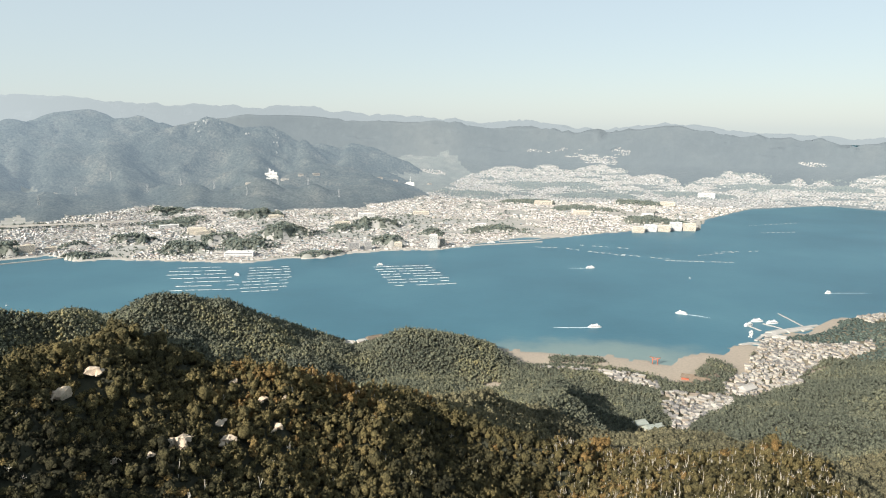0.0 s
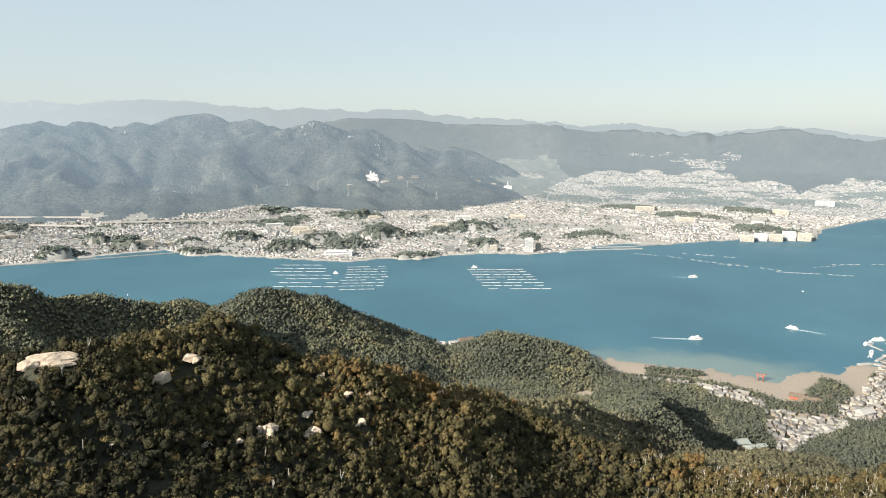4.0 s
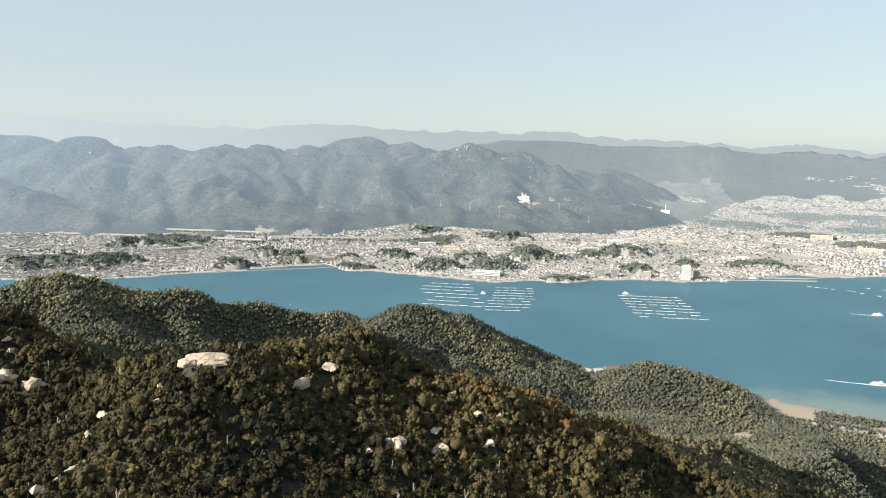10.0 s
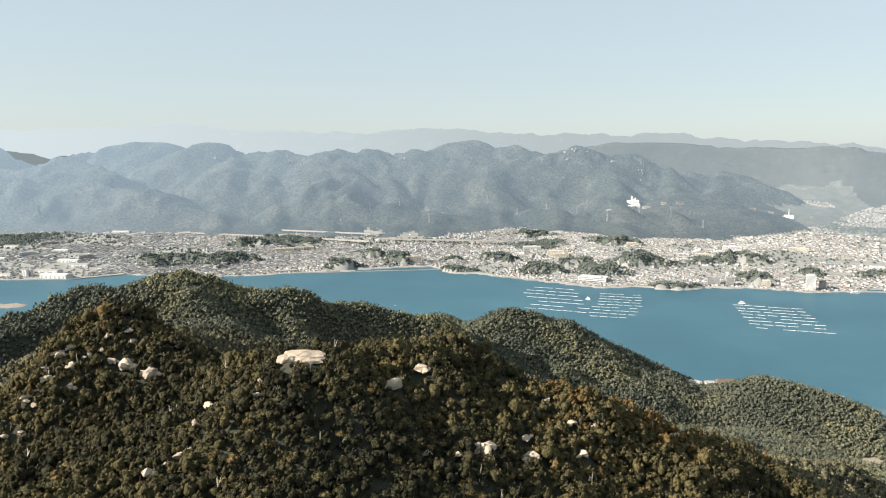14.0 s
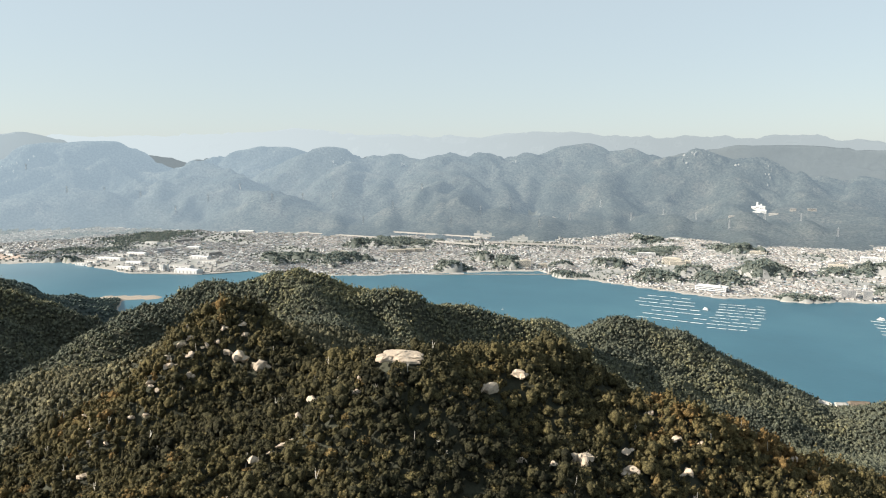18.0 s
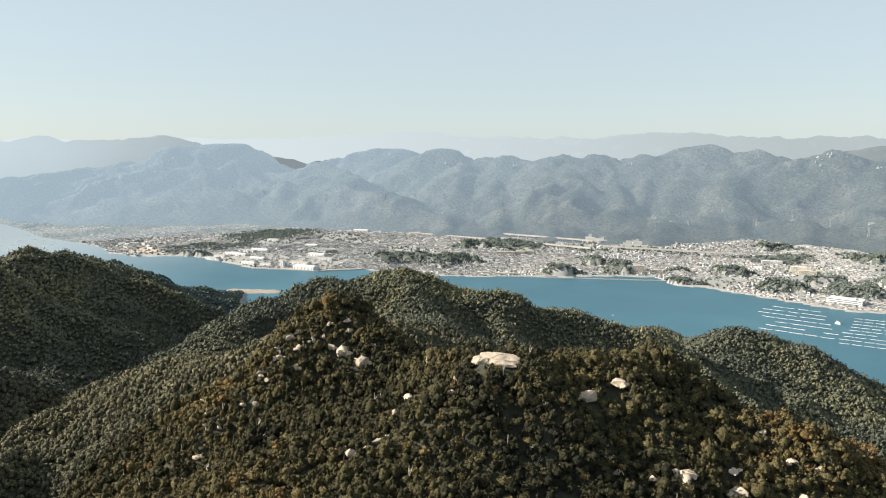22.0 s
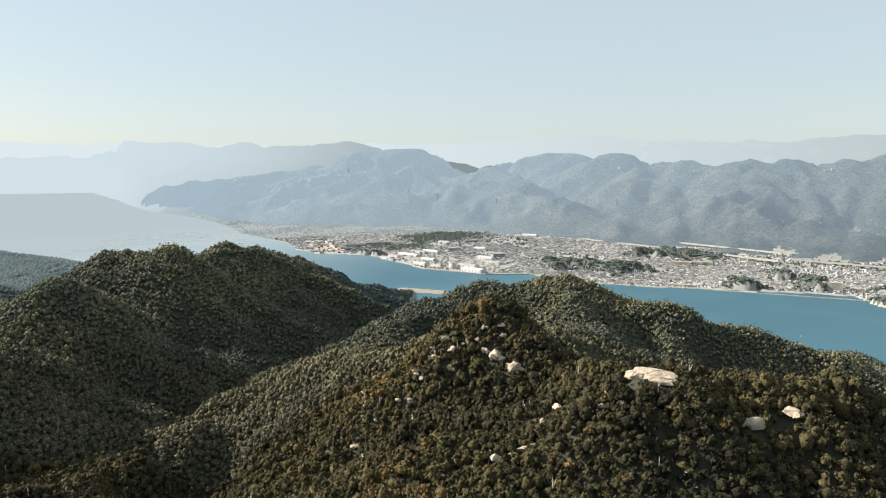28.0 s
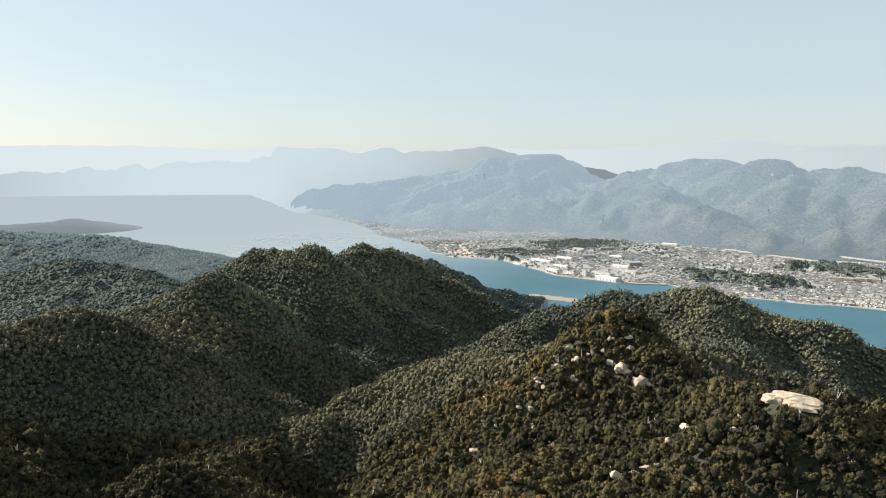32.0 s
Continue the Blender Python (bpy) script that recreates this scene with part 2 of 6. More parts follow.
# far shore: degrees left, metres
SHORE = [(-60, 4300), (-45, 4050), (-33, 4030), (-29, 4101), (-24, 3741), (-21, 3230), (-20.4, 2859), (-16, 2790), (-10, 2540), (-6.5, 2500), (-4, 2405), (-1, 2265), (1.2, 2215), (5, 2200), (8, 2165), (10.6, 2090), (14, 2110), (17, 2060), (22, 2150), (24, 2185), (27, 2260), (29, 2265), (31, 2410), (36, 2375), (41, 2345), (45, 2312), (50, 2340), (53, 2425)]
SHORE += [(55.5, 2500), (58.5, 2480), (61, 2530), (64, 2600), (67, 2860), (68.5, 3020), (69.5, 3030), (72.6, 3080), (74.5, 3250), (75.0, 3500), (78.8, 4070), (81, 5055), (84, 5900), (85.8, 6300), (87, 7400), (88, 8725), (89.5, 10700), (91, 10800), (125, 10800)]
SHORE_A, SHORE_R = np.array(SHORE).T
# foot of the hills behind the far town
FOOT_A, FOOT_R = np.array([(-60, 9000), (-20, 8200), (-8, 7200), (-4, 6400), (-1, 4700), (0.3, 3950), (4.8, 3300), (9, 3150), (13.6, 3080), (18, 3200), (22.2, 3550), (24.3, 3400), (26.3, 3250), (30, 3050), (33.6, 3020), (38, 3110), (45, 3230), (50.7, 3480), (55, 3600), (58.8, 3750), (63, 3850), (68.5, 4350), (73.5, 4500), (77, 5600), (80, 7500), (84, 8300), (88, 9500), (125, 15000)]).T

def crest(rows):
    """Crest points from degrees left, metres away and degrees above the eye."""
    return [(*polar(a, r), EYE0[2] + r * math.tan(radians(e))) for a, r, e in rows]

MAIN_CREST = [(60, 5700, -0.55), (57.7, 5650, -0.35), (55.5, 5600, 0.72), (53.8, 5550, 0.98), (52, 5500, 0.95), (50.6, 5300, 0.5), (49.7, 5100, 0.2), (48.6, 4750, 0.6), (47.9, 4750, 0.67), (46, 4700, 0.37), (44.2, 4700, 0.4), (43.2, 4650, 0.65), (41.2, 4620, 0.45), (39.5, 4600, 0.48), (38.1, 4580, 0.38), (36.9, 4560, 0.02), (35.3, 4600, 0.56), (33.9, 4620, 0.24), (32.5, 4650, 0.5), (31.2, 4700, 0.18)]
MAIN_CREST += [(30.2, 4750, 0.15), (28.9, 4850, 0.72), (27.3, 4900, 1.18), (26.5, 4880, 0.98), (25.8, 4860, 0.75), (23.9, 4850, 0.98), (22.4, 4850, 0.66), (21.1, 4850, 0.2), (19.3, 4850, 0.55), (17.9, 4880, 0.27), (16.7, 4900, 0.1), (14.4, 4950, 0.06), (13, 5000, -0.25), (10.8, 5050, -0.93), (8.3, 5150, -1.2), (6.3, 5200, -2.05), (4.9, 5200, -2.75), (3.7, 5200, -3.3), (2.6, 5100, -3.9), (1.2, 5000, -4.4)]
WEST_CREST = [(49.2, 3620, -5.2), (49.8, 3700, -4.15), (51.6, 3900, -2.98), (53.4, 4060, -2.25), (55.6, 4300, -1.42), (57.8, 4550, -0.97), (59.5, 4750, -0.52), (61.1, 4900, -0.22), (62.3, 5050, 0.4), (63.5, 5150, 1.0), (64.5, 5200, 1.33), (66.6, 5250, 1.26), (68.6, 5300, 1.1), (70, 5320, 0.68), (71.7, 5350, 0.3), (73.9, 5400, -0.06), (77.9, 5600, -0.72), (79.6, 5800, -1.7), (81, 6000, -2.6)]
RANGE = []
RANGE.append((0.42, 40, crest(MAIN_CREST)))
RANGE.append((0.46, 40, crest(WEST_CREST)))
RANGE.append((0.30, 60, crest([(94, 11500, 0.2), (91.6, 9600, 1.1), (90.1, 9200, 1.5), (88.3, 9000, 1.76), (86.8, 8800, 1.84), (85.2, 8700, 1.72), (82.5, 8600, 1.66), (80.7, 8500, 1.55), (78.8, 8400, 1.8), (77.4, 8300, 1.54), (75.1, 8200, 1.58), (73.2, 8100, 1.6), (70.9, 8000, 1.85), (69.6, 7900, 1.82), (68.5, 7900, 1.62), (67, 7900, 1.3), (64, 8000, 0.9), (61, 8000, 0.3)])))
RANGE.append((0.20, 80, crest([(16, 9000, 1.0), (10.3, 9200, 0.84), (7.6, 9300, 0.64), (4, 9400, 0.57), (1.2, 9500, 0.68), (-1.6, 9500, 0.46), (-5.3, 9500, 0.16), (-9.9, 9500, -0.08), (-13.5, 9500, -0.15), (-16.5, 9500, 0.09), (-18.2, 9500, 0.23), (-21.1, 9600, -0.02), (-24.7, 9800, -0.48), (-28.4, 10000, -0.65), (-32.6, 10000, -0.82), (-42, 10000, -0.8), (-60, 10000, -0.7)])))
RANGE.append((0.16, 100, crest([(68, 16000, 1.75), (62.7, 16000, 1.82), (56.9, 16000, 2.05), (53.2, 16000, 2.32), (51, 16000, 2.5), (49, 16000, 2.15), (45.1, 16000, 2.0), (41.2, 16000, 1.9), (35.8, 16000, 1.86), (31.2, 16000, 2.2), (28.2, 16000, 2.1), (26.2, 16000, 1.78), (22.4, 16000, 1.76), (18.4, 16000, 1.72), (14.8, 16000, 1.6), (12, 16000, 1.77), (10.9, 16000, 1.4), (8.5, 16000, 1.2), (4, 16000, 1.04), (0.1, 16000, 0.86), (-3, 16000, 0.52), (-6.2, 16000, 0.71), (-8.1, 16000, 0.38), (-12.1, 16000, 0.0), (-15.2, 16000, 0.22), (-17.7, 16000, 0.57), (-20.2, 16000, 0.25), (-22.7, 16000, -0.08), (-29.1, 16000, -0.43), (-40, 16000, -0.6), (-60, 16000, -0.3)])))
RANGE.append((0.16, 100, crest([(64, 14000, 1.4), (73.7, 14000, 1.45), (80, 13500, 1.5), (87, 13000, 1.55), (91.4, 13500, 1.55), (97.5, 14500, 1.66), (103.1, 15500, 1.58), (108, 16500, 1.4), (116, 17000, 1.2), (125, 17000, 0.9)])))
# spurs that wander from the crests down to the plain, with hollows between them
spur_rng = random.Random(5)
CREST_A, CREST_R, CREST_E = np.array(sorted(MAIN_CREST)).T
WEST_A, WEST_R, WEST_E = np.array(sorted(WEST_CREST)).T
CREST_Z, WEST_Z = EYE0[2] + CREST_R * np.tan(np.radians(CREST_E)), EYE0[2] + WEST_R * np.tan(np.radians(WEST_E))
for a in np.arange(6.0, 52.0, 2.9):
    a0 = a + spur_rng.uniform(-0.9, 0.9)
    r0 = float(np.interp(a0, CREST_A, CREST_R))
    top = EYE0[2] + r0 * math.tan(radians(float(np.interp(a0, CREST_A, CREST_E))))
    drift = spur_rng.uniform(-2.6, 2.6)
    r1 = float(np.interp(a0 + drift, FOOT_A, FOOT_R)) + spur_rng.uniform(-20, 160)
    line = []
    for t, q in ((0.08, 0.90), (0.3, spur_rng.uniform(0.60, 0.72)), (0.52, spur_rng.uniform(0.40, 0.55)), (0.75, spur_rng.uniform(0.22, 0.32)), (1.0, 0.07)):
        line.append((*polar(a0 + drift * t + spur_rng.uniform(-0.5, 0.5), r0 + (r1 - r0) * t), 26 + (top - 26) * q))
    RANGE.append((0.44, 24, line))
for a0, r0, a1, r1, top in ((66.5, 5100, 68.5, 4450, 330), (64.2, 5050, 62.5, 4050, 340), (70.5, 5150, 73, 4600, 290), (61.5, 4800, 59.5, 3900, 270), (57.5, 4450, 55.5, 3700, 220), (75, 5350, 77.5, 5300, 230)):
    RANGE.append((0.46, 24, [(*polar(a0, r0), top), (*polar(a0 * 0.6 + a1 * 0.4 + 0.5, r0 * 0.6 + r1 * 0.4), top * 0.58), (*polar(a1, r1), 40)]))
# wooded knolls inside the far town: degrees left, metres, height, half width
KNOLLS_WEST = [(68.7, 2990, 29, 55), (67.0, 3264, 13, 133), (62.7, 3550, 21, 153), (51.7, 2678, 44, 79), (48.1, 2600, 46, 78), (46.1, 2969, 48, 53), (42.5, 3035, 28, 119), (38.4, 2398, 44, 46), (35.8, 2599, 50, 29), (33.9, 2483, 50, 46), (29.1, 2310, 18, 50), (29.1, 2504, 28, 28), (25.1, 2536, 38, 47), (22.0, 2909, 16, 106), (21.7, 2311, 44, 56), (19.0, 2420, 44, 49), (16.6, 2321, 40, 62), (14.1, 2491, 62, 77), (11.2, 2122, 18, 44), (22.3, 3209, 36, 59), (15.4, 2977, 44, 71)]
KNOLLS_EAST = [(8.4, 2625, 21, 52), (6.0, 2674, 46, 51), (5.1, 2320, 40, 33), (1.3, 2518, 32, 36), (-4.4, 2609, 27, 74), (-1.9, 3898, 86, 133), (-16.6, 3002, 32, 115), (-15.9, 3728, 56, 72), (-10.6, 4032, 45, 95), (-13.8, 4079, 40, 72), (-6.6, 3668, 20, 84), (-11.3, 3412, 18, 85), (-24.9, 5059, 28, 152), (-29.6, 5089, 68, 107), (-8.5, 4700, 40, 200), (-20, 4300, 36, 120)]
KNOLLS = KNOLLS_WEST + KNOLLS_EAST

BAY = [(96, 1136), (129, 1111), (169, 1107), (198, 1112), (264, 1100), (307, 1088), (334, 1064), (354, 1043), (366, 1020), (384, 1018), (410, 1036), (467, 1046), (502, 1073), (520, 1110), (560, 1190), (572, 1255), (430, 1230), (250, 1260), (92, 1240)]
OLD_TOWN = [
    [(328, 978), (355, 980), (425, 970), (424, 938), (390, 896), (349, 872), (303, 818), (282, 797), (276, 815), (308, 858), (310, 908)],
    [(425, 970), (462, 950), (514, 977), (560, 985), (575, 1053), (666, 1143), (699, 1131), (785, 1194), (812, 1245), (750, 1222), (673, 1231), (640, 1285), (622, 1287), (572, 1195), (534, 1140), (510, 1105), (502, 1073), (470, 1056), (440, 1015)],
    [(151, 1092), (235, 1088), (268, 1078), (309, 1070), (340, 1024), (330, 985), (316, 1005), (271, 1020), (262, 1060), (222, 1076)],
]

def inside(x, y, poly):
    x, y = np.asarray(x, float), np.asarray(y, float)
    res = np.zeros(x.shape, bool)
    for (x0, y0), (x1, y1) in zip(poly, poly[1:] + poly[:1]):
        res ^= ((y0 > y) != (y1 > y)) & (x < (x1 - x0) * (y - y0) / ((y1 - y0) or 1e-9) + x0)
    return res

def island_height(x, y):
    out = np.zeros(np.shape(x))
    tops = [ridge_height(x, y, line, s, w) - 4.5 for s, w, line in ISLAND]
    flank = np.full(np.shape(x), -1e4)
    for x0, y0, z0, x1, y1, z1 in SPURS:
        sel = (np.abs(x - (x0 + x1) / 2) < 260) & (np.abs(y - (y0 + y1) / 2) < 260)
        if np.any(sel):
            flank[sel] = np.maximum(flank[sel], ridge_height(x[sel], y[sel], [(x0, y0, z0), (x1, y1, z1)], 0.85, 7))
    tops.append(flank - 4.5)
    k = 5.0
    m = np.maximum.reduce(tops)
    out = m + k * np.log(sum(np.exp(np.clip((t - m) / k, -30, 0)) for t in tops)) - 2.0
    rough = np.clip((out - 8) / 60, 0, 1)
    out = out + rough * (fbm(x, y, 85, 4, 3) * 22 + (0.5 - 2 * np.abs(vnoise(x / 46, y / 46, 40))) * 7)
    dip = -ridge_height(x, y, [(px, py, -pz) for px, py, pz in VALLEY], 0.36, 22)
    out = np.minimum(out, dip + 6 * np.maximum(0, dip - 44))
    for poly, top in zip(OLD_TOWN, (18.0, 9.0, 7.0)):
        out = np.where(inside(x, y, poly), np.minimum(out, top), out)
    out = np.where(inside(x, y, BAY), np.minimum(out, -0.5), out)
    bay = inside(x, y, BAY)
    for k_, (s, w, line) in enumerate(FLATS):
        f = ridge_height(x, y, line, s, w) + 0.35 * fbm(x, y, 18, 3, 8) + 0.7 * fbm(x, y, 60, 2, 9)
        out = np.where(bay & (k_ in (0, 3)), out, np.maximum(out, f))
    return np.where(out < 0.2, -3.0 + np.minimum(out, 0.2) * 0.5, out)

def town_edge(a):
    """How far the built-up plain reaches between the distant hills."""
    return np.clip(6300 + 2400 * vnoise(a / 2.6, a * 0 + 3.3, 91) + 1300 * vnoise(a / 0.8, a * 0 + 7.1, 92), 4500, 8400)

def knoll_shape(x, y, ka, kr, kw):
    """A low wooded rise with a ragged outline, longer along the coast than across it."""
    kx, ky = polar(ka, kr)
    c, s = math.cos(radians(ka)), math.sin(radians(ka))
    kw = kw * (0.82 if kr < 3500 else 1.0)
    wx, wy = x + kw * 1.5 * fbm(x, y, kw * 0.9, 3, 31 + ka), y + kw * 1.5 * fbm(x, y, kw * 0.9, 3, 37 + ka)
    u, v = (wx - kx) * c + (wy - ky) * s, (wy - ky) * c - (wx - kx) * s
    d2 = (u / (1.35 * kw)) ** 2 + (v / (0.8 * kw)) ** 2
    return np.exp(-d2 * d2 * 0.7)

def mainland_height(x, y):
    a, r = np.degrees(np.arctan2(-(x - EYE0[0]), y - EYE0[1])), np.hypot(x - EYE0[0], y - EYE0[1])
    inland = r - np.interp(a, SHORE_A, SHORE_R) - 14 * fbm(a * 60, r * 0 + 3.0, 40, 3, 5)
    foot = np.interp(a, FOOT_A, FOOT_R) - np.interp(a, SHORE_A, SHORE_R)
    flat = 2.0 + 26 * np.clip(inland / np.maximum(foot, 300), 0, 2.5) ** 1.5 + 2 * fbm(x, y, 260, 2, 21)
    h = np.where(inland > 0, flat, -4.0)
    plain = h
    for ka, kr, kz, kw in KNOLLS:
        kx, ky = polar(ka, kr)
        h = np.where(inland > 0, h + (0.7 if kr < 3500 else 0.3) * kz * knoll_shape(x, y, ka, kr, kw), h)
    hills, fall = np.full(np.shape(x), -1e4), np.zeros(np.shape(x))
    for s, w, line in RANGE:
        q = ridge_height(x, y, line, s, w)
        under = ridge_height(x, y, line, 0.0, w) - q
        hills, fall = np.maximum(hills, q), np.where(q > hills, under, fall)
    past = r - np.interp(a, FOOT_A, FOOT_R) - 150 * fbm(x, y, 420, 3, 53)
    brow = np.maximum(np.interp(a, CREST_A, CREST_Z, 0, 0), np.interp(a, WEST_A, WEST_Z, 0, 0))
    apron = np.where((past > 0) & (a > 0) & (a < 79) & (r < 6500), np.minimum(25 + 0.15 * np.minimum(past, 900), 20 + 0.45 * brow), -1e4)
    fall = np.where(apron > hills, 45, fall)
    hills = np.maximum(hills, apron)
    wx, wy = x + 260 * fbm(x, y, 620, 3, 54), y + 260 * fbm(x, y, 620, 3, 55)
    comb = lambda size, seed: 0.5 - 2 * np.abs(vnoise(wx / size, wy / size, seed))
    relief = 105 * comb(640, 44) + 66 * comb(330, 45) + 40 * comb(170, 46) + 26 * comb(88, 47) + 9 * comb(47, 48) + 26 * fbm(x, y, 260, 4, 11)
    relief = relief * np.where(r > 6500, 0.8, 1.0)
    hills = hills + np.minimum(np.clip((hills - 26) / 150, 0, 1) * np.clip(fall / 85, 0.07, 1) * (relief - 48), 0.55 * fall)
    shelf = np.where(r > 6000, np.interp(a, [60, 80, 84, 92], [900, 900, 1000, 700]), np.interp(a, [70, 76, 82], [30, 400, 800]))
    hills = h + (hills - h) * np.where(hills > h, np.clip((inland - 40) / shelf, 0, 1), 1)
    land = (inland > 60) & (a > -62) & (a < 126)
    return np.where(land, np.maximum(h, hills), h), hills > h, inland, h - plain > 1.5

def height(x, y):
    r = np.hypot(np.asarray(x) - EYE0[0], np.asarray(y) - EYE0[1])
    a = np.degrees(np.arctan2(-(np.asarray(x) - EYE0[0]), np.asarray(y) - EYE0[1]))
    near = island_height(np.asarray(x, float), np.asarray(y, float))
    far, is_hill, inland, wooded = mainland_height(np.asarray(x, float), np.asarray(y, float))
    return np.where((a > -62) & (a < 126), np.maximum(near, far), near), near >= far, is_hill, inland, wooded

def mesh_from(name, verts, faces, mats=(), smooth=False, slots=None, attr=None):
    """A mesh out of arrays; all faces have the same number of corners."""
    me = bpy.data.meshes.new(name)
    verts, faces = np.asarray(verts, np.float32), np.asarray(faces, np.int32)
    k = faces.shape[1]
    me.vertices.add(len(verts))
    me.vertices.foreach_set("co", verts.ravel())
    me.loops.add(faces.size)
    me.loops.foreach_set("vertex_index", faces.ravel())
    me.polygons.add(len(faces))
    me.polygons.foreach_set("loop_start", np.arange(0, faces.size, k, dtype=np.int32))
    me.polygons.foreach_set("use_smooth", np.full(len(faces), smooth))
    for m in mats:
        me.materials.append(m)
    if slots is not None:
        me.polygons.foreach_set("material_index", np.asarray(slots, np.int32))
    if attr is not None:
        me.attributes.new("tint", "FLOAT", "POINT").data.foreach_set("value", np.asarray(attr, np.float32))
    me.update(calc_edges=True)
    return me

# ---- ground: one sheet round the flight, finer where it is seen ----
forest_floor = rough_mat("forest_floor", (0.026, 0.029, 0.020), (0.052, 0.052, 0.034), 0.05, 0.9, 0.95, 0.6, 0.5)
def ground_mat(name, sand, earth, wood, wood_from):
    m, n, l, b = nodes(name)
    g = n.new("ShaderNodeNewGeometry")
    s = n.new("ShaderNodeSeparateXYZ")
    l.new(g.outputs["Position"], s.inputs[0])
    big, small = noise_node(n, l, 0.02, 5), noise_node(n, l, 0.25, 3)
    ad = n.new("ShaderNodeMath"); ad.operation = "MULTIPLY_ADD"
    l.new(big.outputs["Fac"], ad.inputs[0]); ad.inputs[1].default_value = 3.0; l.new(s.outputs["Z"], ad.inputs[2])
    mr = n.new("ShaderNodeMapRange"); l.new(ad.outputs[0], mr.inputs[0])
    mr.inputs[1].default_value, mr.inputs[2].default_value = wood_from, wood_from + 3
    sandy = ramp_from(n, l, small.outputs["Fac"], [(0.3, tuple(v * 0.8 for v in sand)), (0.7, sand)])
    earthy = ramp_from(n, l, big.outputs["Fac"], [(0.35, earth), (0.65, wood)])
    l.new(mixed(n, l, mr.outputs[0], sandy, earthy), b.inputs["Base Color"])
    b.inputs["Roughness"].default_value = 0.95
    return m
island_low = ground_mat("island_shore", (0.30, 0.255, 0.205), (0.14, 0.12, 0.085), (0.05, 0.052, 0.028), 3.6)
town_ground = ground_mat("town_ground", (0.34, 0.32, 0.29), (0.30, 0.295, 0.285), (0.22, 0.225, 0.205), 3.0)

# both floors have distance haze mixed into their blue-grey base colour
cape_floor = rough_mat("headland_floor", (0.036, 0.048, 0.046), (0.062, 0.076, 0.068), 0.02, 0.3, 0.95, 0.6, 1.5)
knoll_floor = rough_mat("knoll_floor", (0.085, 0.100, 0.090), (0.125, 0.134, 0.114), 0.02, 0.3, 0.95, 0.5, 1.0)

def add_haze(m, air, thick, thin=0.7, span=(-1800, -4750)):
    """Puts haze into a far surface's emission; it thickens with the distance and towards the open bay in the west."""
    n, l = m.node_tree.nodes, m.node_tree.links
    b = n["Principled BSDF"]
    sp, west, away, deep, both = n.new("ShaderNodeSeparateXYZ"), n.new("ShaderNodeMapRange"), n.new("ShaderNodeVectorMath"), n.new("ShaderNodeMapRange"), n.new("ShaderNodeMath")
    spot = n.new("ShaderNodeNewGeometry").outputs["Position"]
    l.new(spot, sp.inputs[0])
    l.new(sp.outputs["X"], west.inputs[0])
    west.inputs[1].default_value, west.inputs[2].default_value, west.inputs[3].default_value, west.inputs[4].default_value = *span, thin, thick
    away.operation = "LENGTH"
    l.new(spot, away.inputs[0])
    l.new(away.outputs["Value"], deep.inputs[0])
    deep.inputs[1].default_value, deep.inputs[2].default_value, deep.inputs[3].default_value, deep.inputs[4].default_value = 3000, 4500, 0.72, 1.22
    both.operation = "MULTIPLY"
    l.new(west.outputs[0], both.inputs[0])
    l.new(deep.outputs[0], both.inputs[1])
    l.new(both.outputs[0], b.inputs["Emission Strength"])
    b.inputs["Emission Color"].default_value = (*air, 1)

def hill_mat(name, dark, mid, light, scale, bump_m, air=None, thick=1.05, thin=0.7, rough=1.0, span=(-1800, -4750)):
    """Far wooded slopes; where air is given, the haze of the bay is put into their emission."""
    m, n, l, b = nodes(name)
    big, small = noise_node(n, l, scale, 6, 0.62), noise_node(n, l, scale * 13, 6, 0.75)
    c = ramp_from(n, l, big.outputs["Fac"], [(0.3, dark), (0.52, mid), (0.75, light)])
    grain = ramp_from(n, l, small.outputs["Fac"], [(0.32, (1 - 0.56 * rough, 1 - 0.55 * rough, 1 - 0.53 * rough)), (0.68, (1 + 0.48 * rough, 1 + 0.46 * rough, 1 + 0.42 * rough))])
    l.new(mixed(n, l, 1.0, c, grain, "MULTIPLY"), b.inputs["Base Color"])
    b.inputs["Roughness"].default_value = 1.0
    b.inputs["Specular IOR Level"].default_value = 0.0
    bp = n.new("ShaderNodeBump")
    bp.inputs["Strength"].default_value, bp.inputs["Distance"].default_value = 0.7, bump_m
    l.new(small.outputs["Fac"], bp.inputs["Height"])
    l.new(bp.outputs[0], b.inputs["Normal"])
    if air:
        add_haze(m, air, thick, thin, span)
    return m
# range, ridges and plain each carry the haze as glow of their own
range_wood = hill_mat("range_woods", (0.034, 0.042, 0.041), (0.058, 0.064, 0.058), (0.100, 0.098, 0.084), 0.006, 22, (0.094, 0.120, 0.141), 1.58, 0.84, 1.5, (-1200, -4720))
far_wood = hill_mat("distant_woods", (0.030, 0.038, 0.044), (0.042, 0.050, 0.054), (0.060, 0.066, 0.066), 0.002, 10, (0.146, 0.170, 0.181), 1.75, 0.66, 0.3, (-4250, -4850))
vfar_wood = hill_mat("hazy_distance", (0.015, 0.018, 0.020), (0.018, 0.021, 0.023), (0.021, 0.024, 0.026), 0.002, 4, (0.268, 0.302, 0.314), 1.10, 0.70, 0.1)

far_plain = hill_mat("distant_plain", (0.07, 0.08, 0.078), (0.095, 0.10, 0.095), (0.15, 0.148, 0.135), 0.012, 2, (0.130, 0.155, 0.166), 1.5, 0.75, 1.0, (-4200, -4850))

